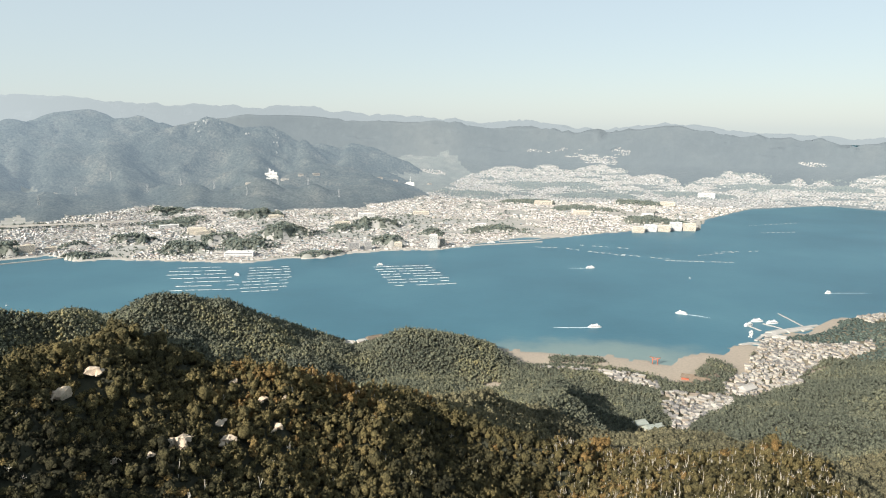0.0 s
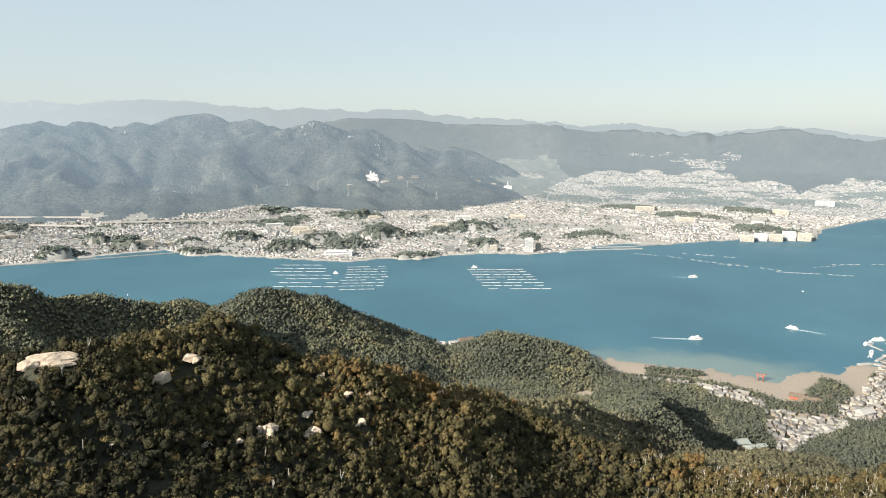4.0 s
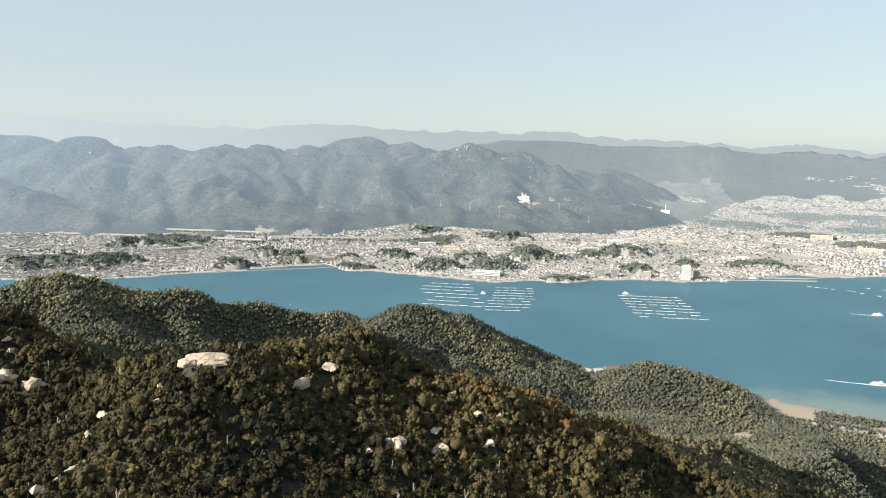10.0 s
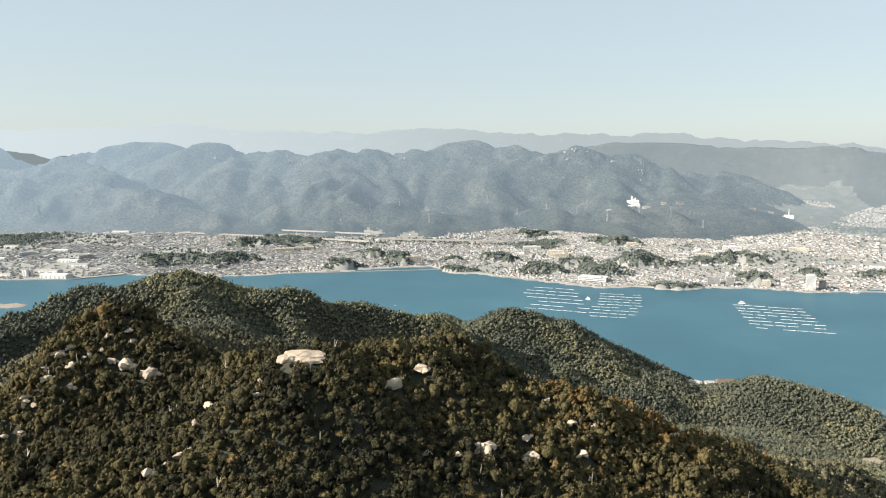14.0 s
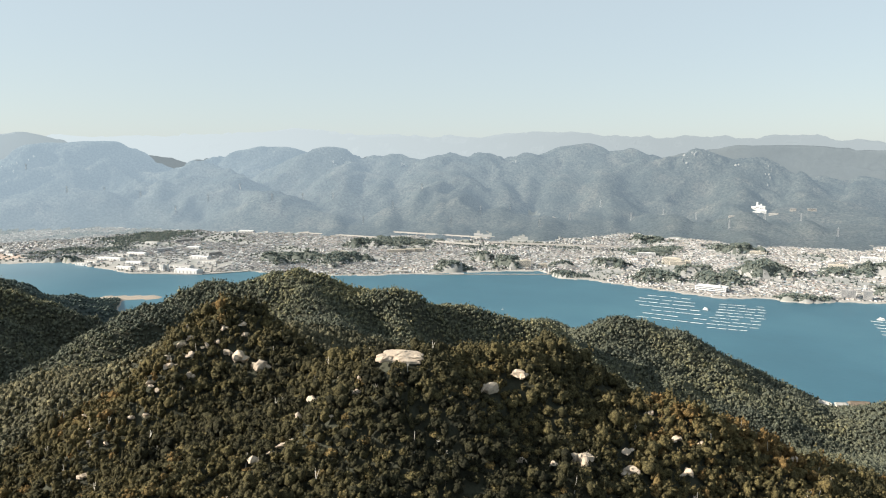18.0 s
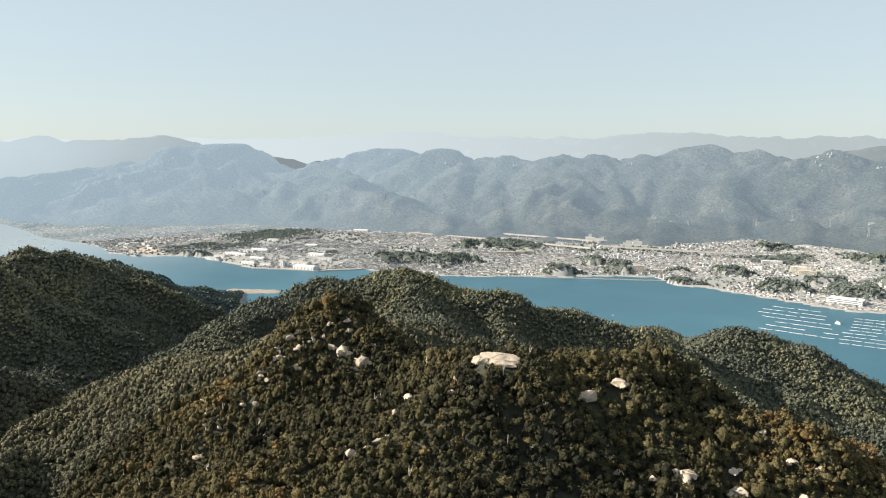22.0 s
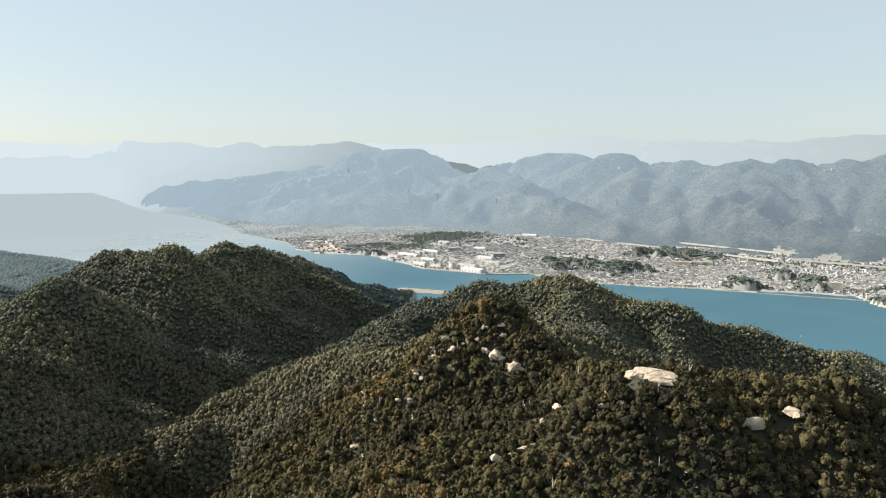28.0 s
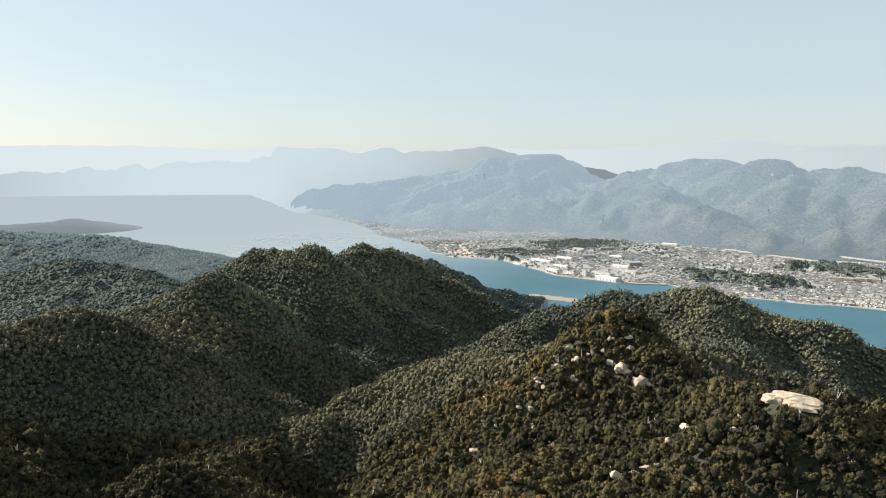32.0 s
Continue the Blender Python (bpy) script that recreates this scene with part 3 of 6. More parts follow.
fine = np.arange(-42.0, 116.01, 0.25)
cols = np.concatenate([np.arange(-180.0, -42.0, 3.0), fine, np.arange(118.0, 180.0, 3.0)])
rows_r = np.concatenate([(0.3, 10, 20), np.geomspace(30, 240, 14, endpoint=False), np.geomspace(240, 2000, 165, endpoint=False), np.geomspace(2000, 6500, 165, endpoint=False), np.geomspace(6500, 21000, 46)])
A, RR = np.meshgrid(np.radians(cols), rows_r, indexing="ij")
GX, GY = EYE0[0] - np.sin(A) * RR, EYE0[1] + np.cos(A) * RR
GZ, g_near, g_hill, g_inland, g_wooded = height(GX, GY)
nc, nr = GX.shape
idx = np.arange(nc * nr).reshape(nc, nr)
nxt = np.roll(idx, -1, axis=0)
quads = np.stack([idx[:, :-1], idx[:, 1:], nxt[:, 1:], nxt[:, :-1]], -1).reshape(-1, 4)
mid = idx[:, :-1].reshape(-1)
zf, rf = GZ.ravel()[mid], RR.ravel()[mid]
slot = np.where(g_near.ravel()[mid], np.where(zf < 9, 1, 0), np.where(g_hill.ravel()[mid] & (zf > 24), 3, 2))
knoll_face = (slot == 2) & g_wooded.ravel()[mid] & (rf < 7000)
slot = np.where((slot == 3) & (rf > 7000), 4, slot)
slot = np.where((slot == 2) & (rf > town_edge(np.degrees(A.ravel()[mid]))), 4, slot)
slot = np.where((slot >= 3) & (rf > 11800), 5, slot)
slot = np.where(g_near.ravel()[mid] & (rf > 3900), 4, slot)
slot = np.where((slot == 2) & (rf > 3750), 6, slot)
G_ALL = bend(np.stack([GX, GY, GZ], -1).reshape(-1, 3))
dry = np.max(GZ.ravel()[quads], axis=1) > -2.4
near_part = (rf < 7000) & (slot < 3) & (dry | (np.degrees(np.abs(A.ravel()[mid])) > 130))
far_part = ((rf >= 7000) | (slot >= 3)) & dry
ground = new("ground", mesh_from("ground", G_ALL, quads[near_part][:, ::-1], (forest_floor, island_low, town_ground, knoll_floor, cape_floor), True, np.where(knoll_face, 3, np.where((slot == 0) & (rf > 1320), 4, np.minimum(slot, 2)))[near_part]))
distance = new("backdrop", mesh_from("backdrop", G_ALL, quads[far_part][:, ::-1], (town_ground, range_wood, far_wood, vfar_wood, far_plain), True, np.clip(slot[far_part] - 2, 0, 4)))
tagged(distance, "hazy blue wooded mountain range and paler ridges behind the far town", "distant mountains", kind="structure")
tagged(ground, "wooded island hills, sandy bay and the far coast's plain and mountains", "ground", kind="structure")

# ---- sea ----
m_sea, n, l, b = nodes("sea_water")
swell, ripple, drift = noise_node(n, l, 0.10, 4, 0.6), noise_node(n, l, 0.6, 3), noise_node(n, l, 0.0022, 6, 0.62)
l.new(ramp_from(n, l, drift.outputs["Fac"], [(0.3, (0.028, 0.088, 0.124)), (0.52, (0.038, 0.112, 0.152)), (0.75, (0.054, 0.140, 0.178))]), b.inputs["Base Color"])
b.inputs["Roughness"].default_value, b.inputs["IOR"].default_value = 0.42, 1.33
# far out west the bay's haze is put into the water's emission, its specular fades
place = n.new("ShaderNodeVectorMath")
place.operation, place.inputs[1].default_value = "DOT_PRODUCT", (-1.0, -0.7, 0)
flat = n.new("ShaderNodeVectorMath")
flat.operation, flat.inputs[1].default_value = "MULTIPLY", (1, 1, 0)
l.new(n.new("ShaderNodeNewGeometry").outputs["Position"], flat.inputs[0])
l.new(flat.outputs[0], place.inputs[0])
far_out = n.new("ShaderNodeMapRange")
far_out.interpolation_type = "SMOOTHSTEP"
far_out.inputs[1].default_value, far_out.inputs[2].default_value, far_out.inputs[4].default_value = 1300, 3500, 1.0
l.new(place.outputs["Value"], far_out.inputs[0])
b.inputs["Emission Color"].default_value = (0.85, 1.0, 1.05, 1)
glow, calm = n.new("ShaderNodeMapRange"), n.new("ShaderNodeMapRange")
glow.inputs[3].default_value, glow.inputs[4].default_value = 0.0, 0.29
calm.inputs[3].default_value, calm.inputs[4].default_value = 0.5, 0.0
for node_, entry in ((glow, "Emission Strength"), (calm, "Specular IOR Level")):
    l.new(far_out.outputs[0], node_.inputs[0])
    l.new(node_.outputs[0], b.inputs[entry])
# pale sandy shallows off the bay
off = n.new("ShaderNodeVectorMath")
off.operation, off.inputs[1].default_value = "SUBTRACT", (275, 1140, 0)
l.new(flat.outputs[0], off.inputs[0])
turned = n.new("ShaderNodeVectorRotate")
turned.rotation_type, turned.inputs["Angle"].default_value = "Z_AXIS", radians(6)
l.new(off.outputs[0], turned.inputs["Vector"])
oval = n.new("ShaderNodeVectorMath")
oval.operation, oval.inputs[1].default_value = "MULTIPLY", (1 / 300, 1 / 150, 0)
l.new(turned.outputs[0], oval.inputs[0])
reach = n.new("ShaderNodeVectorMath")
reach.operation = "LENGTH"
l.new(oval.outputs[0], reach.inputs[0])
wobble = noise_node(n, l, 0.02, 4)
summed = n.new("ShaderNodeMath")
summed.operation = "MULTIPLY_ADD"
l.new(wobble.outputs["Fac"], summed.inputs[0])
summed.inputs[1].default_value = 0.7
l.new(reach.outputs["Value"], summed.inputs[2])
shoal = n.new("ShaderNodeMapRange")
shoal.interpolation_type = "SMOOTHSTEP"
shoal.inputs[1].default_value, shoal.inputs[2].default_value, shoal.inputs[3].default_value, shoal.inputs[4].default_value = 0.75, 1.4, 0.85, 0.0
l.new(summed.outputs[0], shoal.inputs[0])
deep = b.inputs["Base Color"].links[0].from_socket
# base colour goes nearly black where the haze emission takes over
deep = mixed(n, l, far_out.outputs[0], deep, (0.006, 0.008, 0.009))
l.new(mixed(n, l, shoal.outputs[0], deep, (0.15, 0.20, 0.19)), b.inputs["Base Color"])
bp = n.new("ShaderNodeBump")
level = n.new("ShaderNodeCombineXYZ")
level.inputs[2].default_value = 1.0
l.new(level.outputs[0], bp.inputs["Normal"])
bp.inputs["Strength"].default_value, bp.inputs["Distance"].default_value = 0.35, 0.6
l.new(swell.outputs["Fac"], bp.inputs["Height"])
l.new(bp.outputs[0], b.inputs["Normal"])
s_cols = np.arange(-180.0, 180.0, 1.5)
s_rows = np.concatenate([np.geomspace(200, 3400, 24), rows_r[rows_r > 3500]])
A, RR = np.meshgrid(np.radians(s_cols), s_rows, indexing="ij")
SX, SY = EYE0[0] - np.sin(A) * RR, EYE0[1] + np.cos(A) * RR
nc, nr = SX.shape
idx = np.arange(nc * nr).reshape(nc, nr)
nxt = np.roll(idx, -1, axis=0)
quads = np.stack([idx[:, :-1], idx[:, 1:], nxt[:, 1:], nxt[:, :-1]], -1).reshape(-1, 4)
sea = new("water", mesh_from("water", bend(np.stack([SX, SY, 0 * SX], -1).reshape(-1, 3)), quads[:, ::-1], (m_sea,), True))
tagged(sea, "calm blue water of the strait between island and coast", "sea", kind="structure")
# ---- helpers for things ----
def part(name, bm, material, parent, label="", smooth=False):
    """Links a bmesh as one mesh object under a thing or a part."""
    me = bpy.data.meshes.new(name)
    if smooth:
        for f in bm.faces:
            f.smooth = True
    bm.to_mesh(me)
    bm.free()
    me.materials.append(material)
    ob = new(name, me)
    ob.parent = parent
    if label:
        ob["label"] = label
    return ob

def thing(name, m, label, category, group=""):
    ob = new(name)
    ob.empty_display_size = 0.5
    ob.matrix_world = m
    return tagged(ob, label, category, group)

def at_place(x, y, z, rz=0.0):
    """A pose at a place of the open plan, drawn in with the distance."""
    p = bend((x, y, z))
    return pose(*p, 0, 0, rz)

def box(bm, x, y, z, sx, sy, sz, rz=0.0):
    """A block with its base centre at x, y, z."""
    return bmesh.ops.create_cube(bm, size=1, matrix=pose(x, y, z + sz / 2, 0, 0, rz) @ Matrix.Diagonal((sx, sy, sz, 1)))

def tube(bm, a, b, r0, r1, sides=6):
    a, b = Vector(a), Vector(b)
    m = Matrix.Translation((a + b) / 2) @ (b - a).to_track_quat("Z", "Y").to_matrix().to_4x4()
    bmesh.ops.create_cone(bm, cap_ends=True, segments=sides, radius1=r0, radius2=r1, depth=(b - a).length, matrix=m)

VILLAGE = OLD_TOWN + [
    [(246, 806), (285, 790), (300, 846), (266, 852)],
    [(-196, 1166), (-96, 1184), (-98, 1262), (-178, 1250)],
    [(880, 1360), (960, 1400), (960, 1450), (880, 1420)],
    [(640, 1290), (740, 1300), (760, 1345), (660, 1340)],
]
# bare granite on the near hills: place and breadth
SLAB = (-196, 249, 19)
KNOLL_ROCKS = [(-343, 220, 4.5), (-342, 227, 3.1), (-343, 212, 2.7), (-336, 210, 3.7), (-333, 221, 3.4), (-332, 230, 3.1), (-329, 237, 3.1), (-321, 237, 6.0), (-313, 239, 8.6), (-298, 243, 9.4), (-327, 253, 3.1), (-322, 251, 2.4), (-332, 243, 2.4), (-338, 199, 3.7), (-332, 200, 2.3), (-325, 215, 3.9)]
SLOPE_ROCKS = [(-231, 224, 5.9), (-202, 226, 3.8), (-208, 235, 2.6), (-227, 238, 1.6), (-201, 210, 1.9), (-229, 214, 3.7), (-219, 199, 7.6), (-221, 192, 2.9), (-225, 185, 5.4), (-295, 231, 1.9), (-386, 186, 5.6), (-387, 180, 3.6), (-351, 171, 3.3), (-340, 165, 2.3), (-334, 185, 2.9), (-328, 190, 2.9), (-332, 170, 2.5), (-389, 160, 2.5), (-327, 157, 6.2)]
CREST_ROCKS = [(-157, 293, 7.6), (-160, 275, 8.2), (-109, 342, 3.5), (-83, 342, 2.9), (-106, 307, 5.4), (-82, 324, 6.9), (-99, 299, 7.8), (-114, 279, 8.5), (-122, 269, 3.7), (-132, 258, 3.6), (-93, 335, 3.4), (-52, 391, 5.9), (-37, 398, 5.9), (-31, 443, 3.7), (-10, 490, 4.5), (-86, 261, 6.4)]
ROCKS = [SLAB] + KNOLL_ROCKS + SLOPE_ROCKS + CREST_ROCKS

# ---- woods ----
rng = np.random.default_rng(7)

def ico(sub):
    bm = bmesh.new()
    bmesh.ops.create_icosphere(bm, subdivisions=sub, radius=1.0)
    v = np.array([x.co[:] for x in bm.verts])
    f = np.array([[q.index for q in x.verts] for x in bm.faces])
    bm.free()
    return v, f

ICO0 = ico(1)
OCTA = (np.array([(1, 0, 0), (-1, 0, 0), (0, 1, 0), (0, -1, 0), (0, 0, 1), (0, 0, -1)], float), np.array([(0, 2, 4), (2, 1, 4), (1, 3, 4), (3, 0, 4), (2, 0, 5), (1, 2, 5), (3, 1, 5), (0, 3, 5)]))

def lump(base, r, squash=0.85):
    """A leafy mass with an uneven outline."""
    v, f = base
    return v * (1 + r.uniform(-0.38, 0.36, (len(v), 1))) * (1, 1, squash), f

def tufts(r, count, size):
    """Small sprays of leaves round a crown of radius one."""
    d = r.normal(size=(count, 3))
    d[:, 2] = np.abs(d[:, 2]) * 0.9 - 0.15
    d /= np.linalg.norm(d, axis=1, keepdims=True)
    c = d * r.uniform(0.82, 1.2, (count, 1))
    u = np.cross(d, r.normal(size=(count, 3)))
    u /= np.linalg.norm(u, axis=1, keepdims=True)
    w = np.cross(d, u) * 0.6 + d * 0.8
    s = size * r.uniform(0.6, 1.4, (count, 1))
    v = np.stack([c - u * s, c + u * s, c + w * s * 1.6], 1).reshape(-1, 3)
    return v, np.arange(count * 3).reshape(-1, 3)

def joined(pieces):
    vs, fs, k = [], [], 0
    for v, f in pieces:
        vs.append(v)
        fs.append(f + k)
        k += len(v)
    return np.concatenate(vs), np.concatenate(fs)

def crown(r, lumps, base, tuft_count, tall=1.0, tuft_size=0.2):
    """A broad crown of radius one: leaf masses round a middle one, with sprays at its edge."""
    pieces = []
    for k in range(lumps):
        v, f = lump(base, r)
        size = 0.62 if k == 0 else r.uniform(0.36, 0.55)
        ang, dist = k * 2.4 + r.uniform(-0.4, 0.4), 0 if k == 0 else r.uniform(0.42, 0.66)
        at = np.array((math.cos(ang) * dist, math.sin(ang) * dist, (r.uniform(-0.25, 0.45) if k else 0.1) * tall))
        pieces.append((v * size + at, f))
    if tuft_count:
        v, f = tufts(r, tuft_count, tuft_size)
        pieces.append((v * (1, 1, 0.8 * tall), f))
    return joined(pieces)

def lobed_crown(r, lobes, tuft_count, tall):
    """A crown of one broad leaf mass with many small lobes on its upper side."""
    v, f = lump(ICO0, r)
    pieces = [(v * (0.74, 0.74, 0.7 * tall), f)]
    for k in range(lobes):
        v, f = lump(OCTA, r, 0.9)
        ang, lift = k * 2.4 + r.uniform(-0.5, 0.5), r.uniform(-0.1, 0.95)
        out = math.sqrt(max(0.05, 1 - lift * lift)) * 0.72
        pieces.append((v * r.uniform(0.30, 0.46) + (math.cos(ang) * out, math.sin(ang) * out, lift * 0.66 * tall), f))
    v, f = tufts(r, tuft_count, 0.17)
    pieces.append((v * (1, 1, 0.8 * tall), f))
    return joined(pieces)

def scatter(protos, xyz, size, turn, tint, name, materials, height_factor=None, smooth=False):
    """Sets copies of low leaf masses at many places, joined in one mesh."""
    kind = rng.integers(0, len(protos), len(xyz))
    vs, fs, ts, k = [], [], [], 0
    hf = np.ones(len(xyz)) if height_factor is None else height_factor
    for i, (pv, pf) in enumerate(protos):
        sel = np.where(kind == i)[0]
        if not len(sel):
            continue
        c, s = np.cos(turn[sel])[:, None], np.sin(turn[sel])[:, None]
        x, y, z = pv[:, 0][None], pv[:, 1][None], pv[:, 2][None]
        sz = size[sel][:, None]
        v = np.stack([(x * c - y * s) * sz, (x * s + y * c) * sz, z * sz * hf[sel][:, None]], -1) + xyz[sel][:, None]
        vs.append(v.reshape(-1, 3))
        fs.append((pf[None] + (np.arange(len(sel)) * len(pv))[:, None, None] + k).reshape(-1, 3))
        ts.append(np.repeat(tint[sel], len(pv)))
        k += len(sel) * len(pv)
    return new(name, mesh_from(name, np.concatenate(vs), np.concatenate(fs), materials, smooth, None, np.concatenate(ts)))

# which places the flight looks down on
G_R = np.hypot(GX - EYE0[0], GY - EYE0[1])
SKYLINE = np.maximum.accumulate((GZ + 3.0 - EYE0[2]) / G_R, axis=1)
FIRST = int(np.argmin(np.abs(cols - fine[0])))

def looked_on(x, y, z, slack=0.012):
    a, r = np.degrees(np.arctan2(-(x - EYE0[0]), y - EYE0[1])), np.hypot(x - EYE0[0], y - EYE0[1])
    ci = FIRST + np.clip(np.round((a - fine[0]) / 0.25).astype(int), 0, len(fine) - 1)
    ri = np.clip(np.searchsorted(rows_r, r) - 2, 0, len(rows_r) - 1)
    return (z + 6 - EYE0[2]) / r >= SKYLINE[ci, ri] - slack * np.minimum(1, 500 / r)

def wood_sites(r0, r1, gap0, gap1, a0=-41.0, a1=114.0):
    """Places for trees between two distances, one on each patch of ground."""
    out, r = [], r0
    while r < r1:
        gap = gap0 + (gap1 - gap0) * (r - r0) / (r1 - r0)
        a = np.radians(np.arange(a0, a1, math.degrees(gap / r)))
        a = a + rng.uniform(-0.5, 0.5, len(a)) * gap / r
        rr = r + rng.uniform(-0.5, 0.5, len(a)) * gap
        out.append(np.stack([EYE0[0] - np.sin(a) * rr, EYE0[1] + np.cos(a) * rr, np.full(len(a), gap)], 1))
        r += gap * 0.92
    p = np.concatenate(out)
    z, near, hill, inland, knoll_ = height(p[:, 0], p[:, 1])
    keep = near & (z > 2.6) & looked_on(p[:, 0], p[:, 1], z)
    for poly in VILLAGE:
        keep &= ~inside(p[:, 0], p[:, 1], poly)
    for bx, by, bw in ROCKS:
        # no tree on the rock nor just downhill of it, where bare slabs run out
        ux, uy = EYE0[0] - bx, EYE0[1] - by
        n = math.hypot(ux, uy)
        ux, uy = ux / n, uy / n
        f, s = (p[:, 0] - bx) * ux + (p[:, 1] - by) * uy, (p[:, 0] - bx) * -uy + (p[:, 1] - by) * ux
        keep &= ~((np.abs(s) < bw * 0.56) & (f > -bw * 0.4) & (f < bw * 0.36 + 0.6))
    p, z = p[keep], z[keep]
    return np.stack([p[:, 0], p[:, 1], z], 1), p[:, 2]

def stunted(p):
    """Trees just downhill of bare rock, on thin soil, stay low."""
    k = np.ones(len(p))
    for bx, by, bw in ROCKS:
        ux, uy = EYE0[0] - bx, EYE0[1] - by
        n = math.hypot(ux, uy)
        ux, uy = ux / n, uy / n
        f, s = (p[:, 0] - bx) * ux + (p[:, 1] - by) * uy, (p[:, 0] - bx) * -uy + (p[:, 1] - by) * ux
        k = np.where((np.abs(s) < bw * 0.6 + 1.6) & (f > 0) & (f < bw * 0.4 + 5), 0.6, k)
    return k

def crest_rust(p):
    """Browner crowns along the sunny crest."""
    d = ridge_height(p[:, 0], p[:, 1], [(-176, 290, 0), (-130, 335, 0), (-92, 362, 0), (-50, 420, 0)], 1.0, 1.0)
    return np.clip(1 + d / 42, 0, 1) * 0.20

def tree_tints(p, lift=0.0):
    patch = fbm(p[:, 0], p[:, 1], 70, 3, 60) * 0.7 + fbm(p[:, 0], p[:, 1], 320, 2, 66) * 0.4
    return np.clip(0.36 + lift + patch + rng.normal(0, 0.17, len(p)), 0, 1)

NEAR_CROWNS = [lobed_crown(rng, 3, 10, t) for t in (1.0, 1.15, 1.3, 1.5, 1.8, 1.1, 0.95, 1.35)]
SMALL_CROWNS = [joined([(lump(OCTA, rng)[0] * (1.0, 1.0, t), OCTA[1]), (tufts(rng, 3, 0.4)[0] * (1, 1, t), tufts(rng, 3, 0.4)[1])]) for t in (1.0, 1.2, 0.9, 1.4, 1.1, 1.0, 1.3, 0.8)]
MID_CROWNS = [joined([(lump(ICO0, rng)[0] * (0.95, 0.95, 0.95 * t), ICO0[1]), (tufts(rng, 4, 0.36)[0] * (1, 1, t), tufts(rng, 4, 0.36)[1])]) for t in (1.1, 1.4, 1.0, 1.7, 1.3, 1.1, 1.5, 0.9)]
FAR_CROWNS = [(lump(OCTA, rng)[0] * (1.1, 1.1, t), OCTA[1]) for t in (0.9, 1.0, 1.2, 1.1)]

near_p, near_gap = wood_sites(205, 450, 3.0, 3.6)
SINGLE = inside(near_p[:, 0], near_p[:, 1], [(-240, 176), (-118, 205), (-60, 262), (-86, 300), (-165, 275), (-232, 215)])
single_ids = np.where(SINGLE)[0]
single_ids = single_ids[rng.permutation(len(single_ids))[:300]]
rest = np.ones(len(near_p), bool)
rest[single_ids] = False
low = stunted(near_p)
# shade of the hollow below the slab is put into the tint; crowns past 340 m lighten
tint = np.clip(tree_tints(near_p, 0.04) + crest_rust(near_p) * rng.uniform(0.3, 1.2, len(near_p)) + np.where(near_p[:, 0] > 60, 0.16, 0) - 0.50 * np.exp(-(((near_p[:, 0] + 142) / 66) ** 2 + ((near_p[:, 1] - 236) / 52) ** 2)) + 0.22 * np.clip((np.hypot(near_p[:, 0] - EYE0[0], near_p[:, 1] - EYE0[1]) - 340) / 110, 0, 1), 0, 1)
big = rng.uniform(size=len(near_p)) < 0.09
rad = near_gap * (0.50 + 0.55 * rng.uniform(size=len(near_p)) ** 1.8) * np.where(big, 1.35, 1) * (0.4 + 0.6 * low)
up = (rng.uniform(0.6, 2.6, len(near_p)) + rad * 0.7 + np.where(big, 1.6, 0)) * low
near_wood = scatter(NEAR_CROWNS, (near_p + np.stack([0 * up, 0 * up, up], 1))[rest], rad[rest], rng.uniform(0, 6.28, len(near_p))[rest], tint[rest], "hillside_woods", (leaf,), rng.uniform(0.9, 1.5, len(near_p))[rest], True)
tagged(near_wood, "dense olive-green evergreen woods with rusty crowns on the near hill", "woods", kind="stuff")

# air haze is put into the leaf colour here: bluer, with lifted darks
HAZED_WOOD = [(0.0, (0.082, 0.091, 0.074)), (0.4, (0.118, 0.124, 0.092)), (0.75, (0.168, 0.164, 0.104)), (1.0, (0.230, 0.208, 0.116))]
hazed_slope_leaf = leaf_mat("hazed_slope_leaves", HAZED_WOOD, 0.7, 0.36, 1.5)
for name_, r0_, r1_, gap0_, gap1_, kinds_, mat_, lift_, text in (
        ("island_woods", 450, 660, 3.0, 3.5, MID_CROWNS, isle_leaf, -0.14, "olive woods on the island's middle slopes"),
        ("far_slope_woods", 660, 1320, 3.3, 5.2, SMALL_CROWNS, hazed_slope_leaf, 0.04, "green woods, hazed bluish in colour, over the island's farther ridges and valleys")):
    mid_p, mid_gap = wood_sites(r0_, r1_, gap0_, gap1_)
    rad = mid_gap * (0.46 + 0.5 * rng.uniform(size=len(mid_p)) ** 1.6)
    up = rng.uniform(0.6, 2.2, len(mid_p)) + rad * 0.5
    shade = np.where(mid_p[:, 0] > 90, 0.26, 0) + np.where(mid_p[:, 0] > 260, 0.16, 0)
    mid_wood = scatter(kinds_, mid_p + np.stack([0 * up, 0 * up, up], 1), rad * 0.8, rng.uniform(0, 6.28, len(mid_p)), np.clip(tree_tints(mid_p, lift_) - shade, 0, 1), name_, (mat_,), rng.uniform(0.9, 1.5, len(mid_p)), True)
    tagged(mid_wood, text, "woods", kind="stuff")

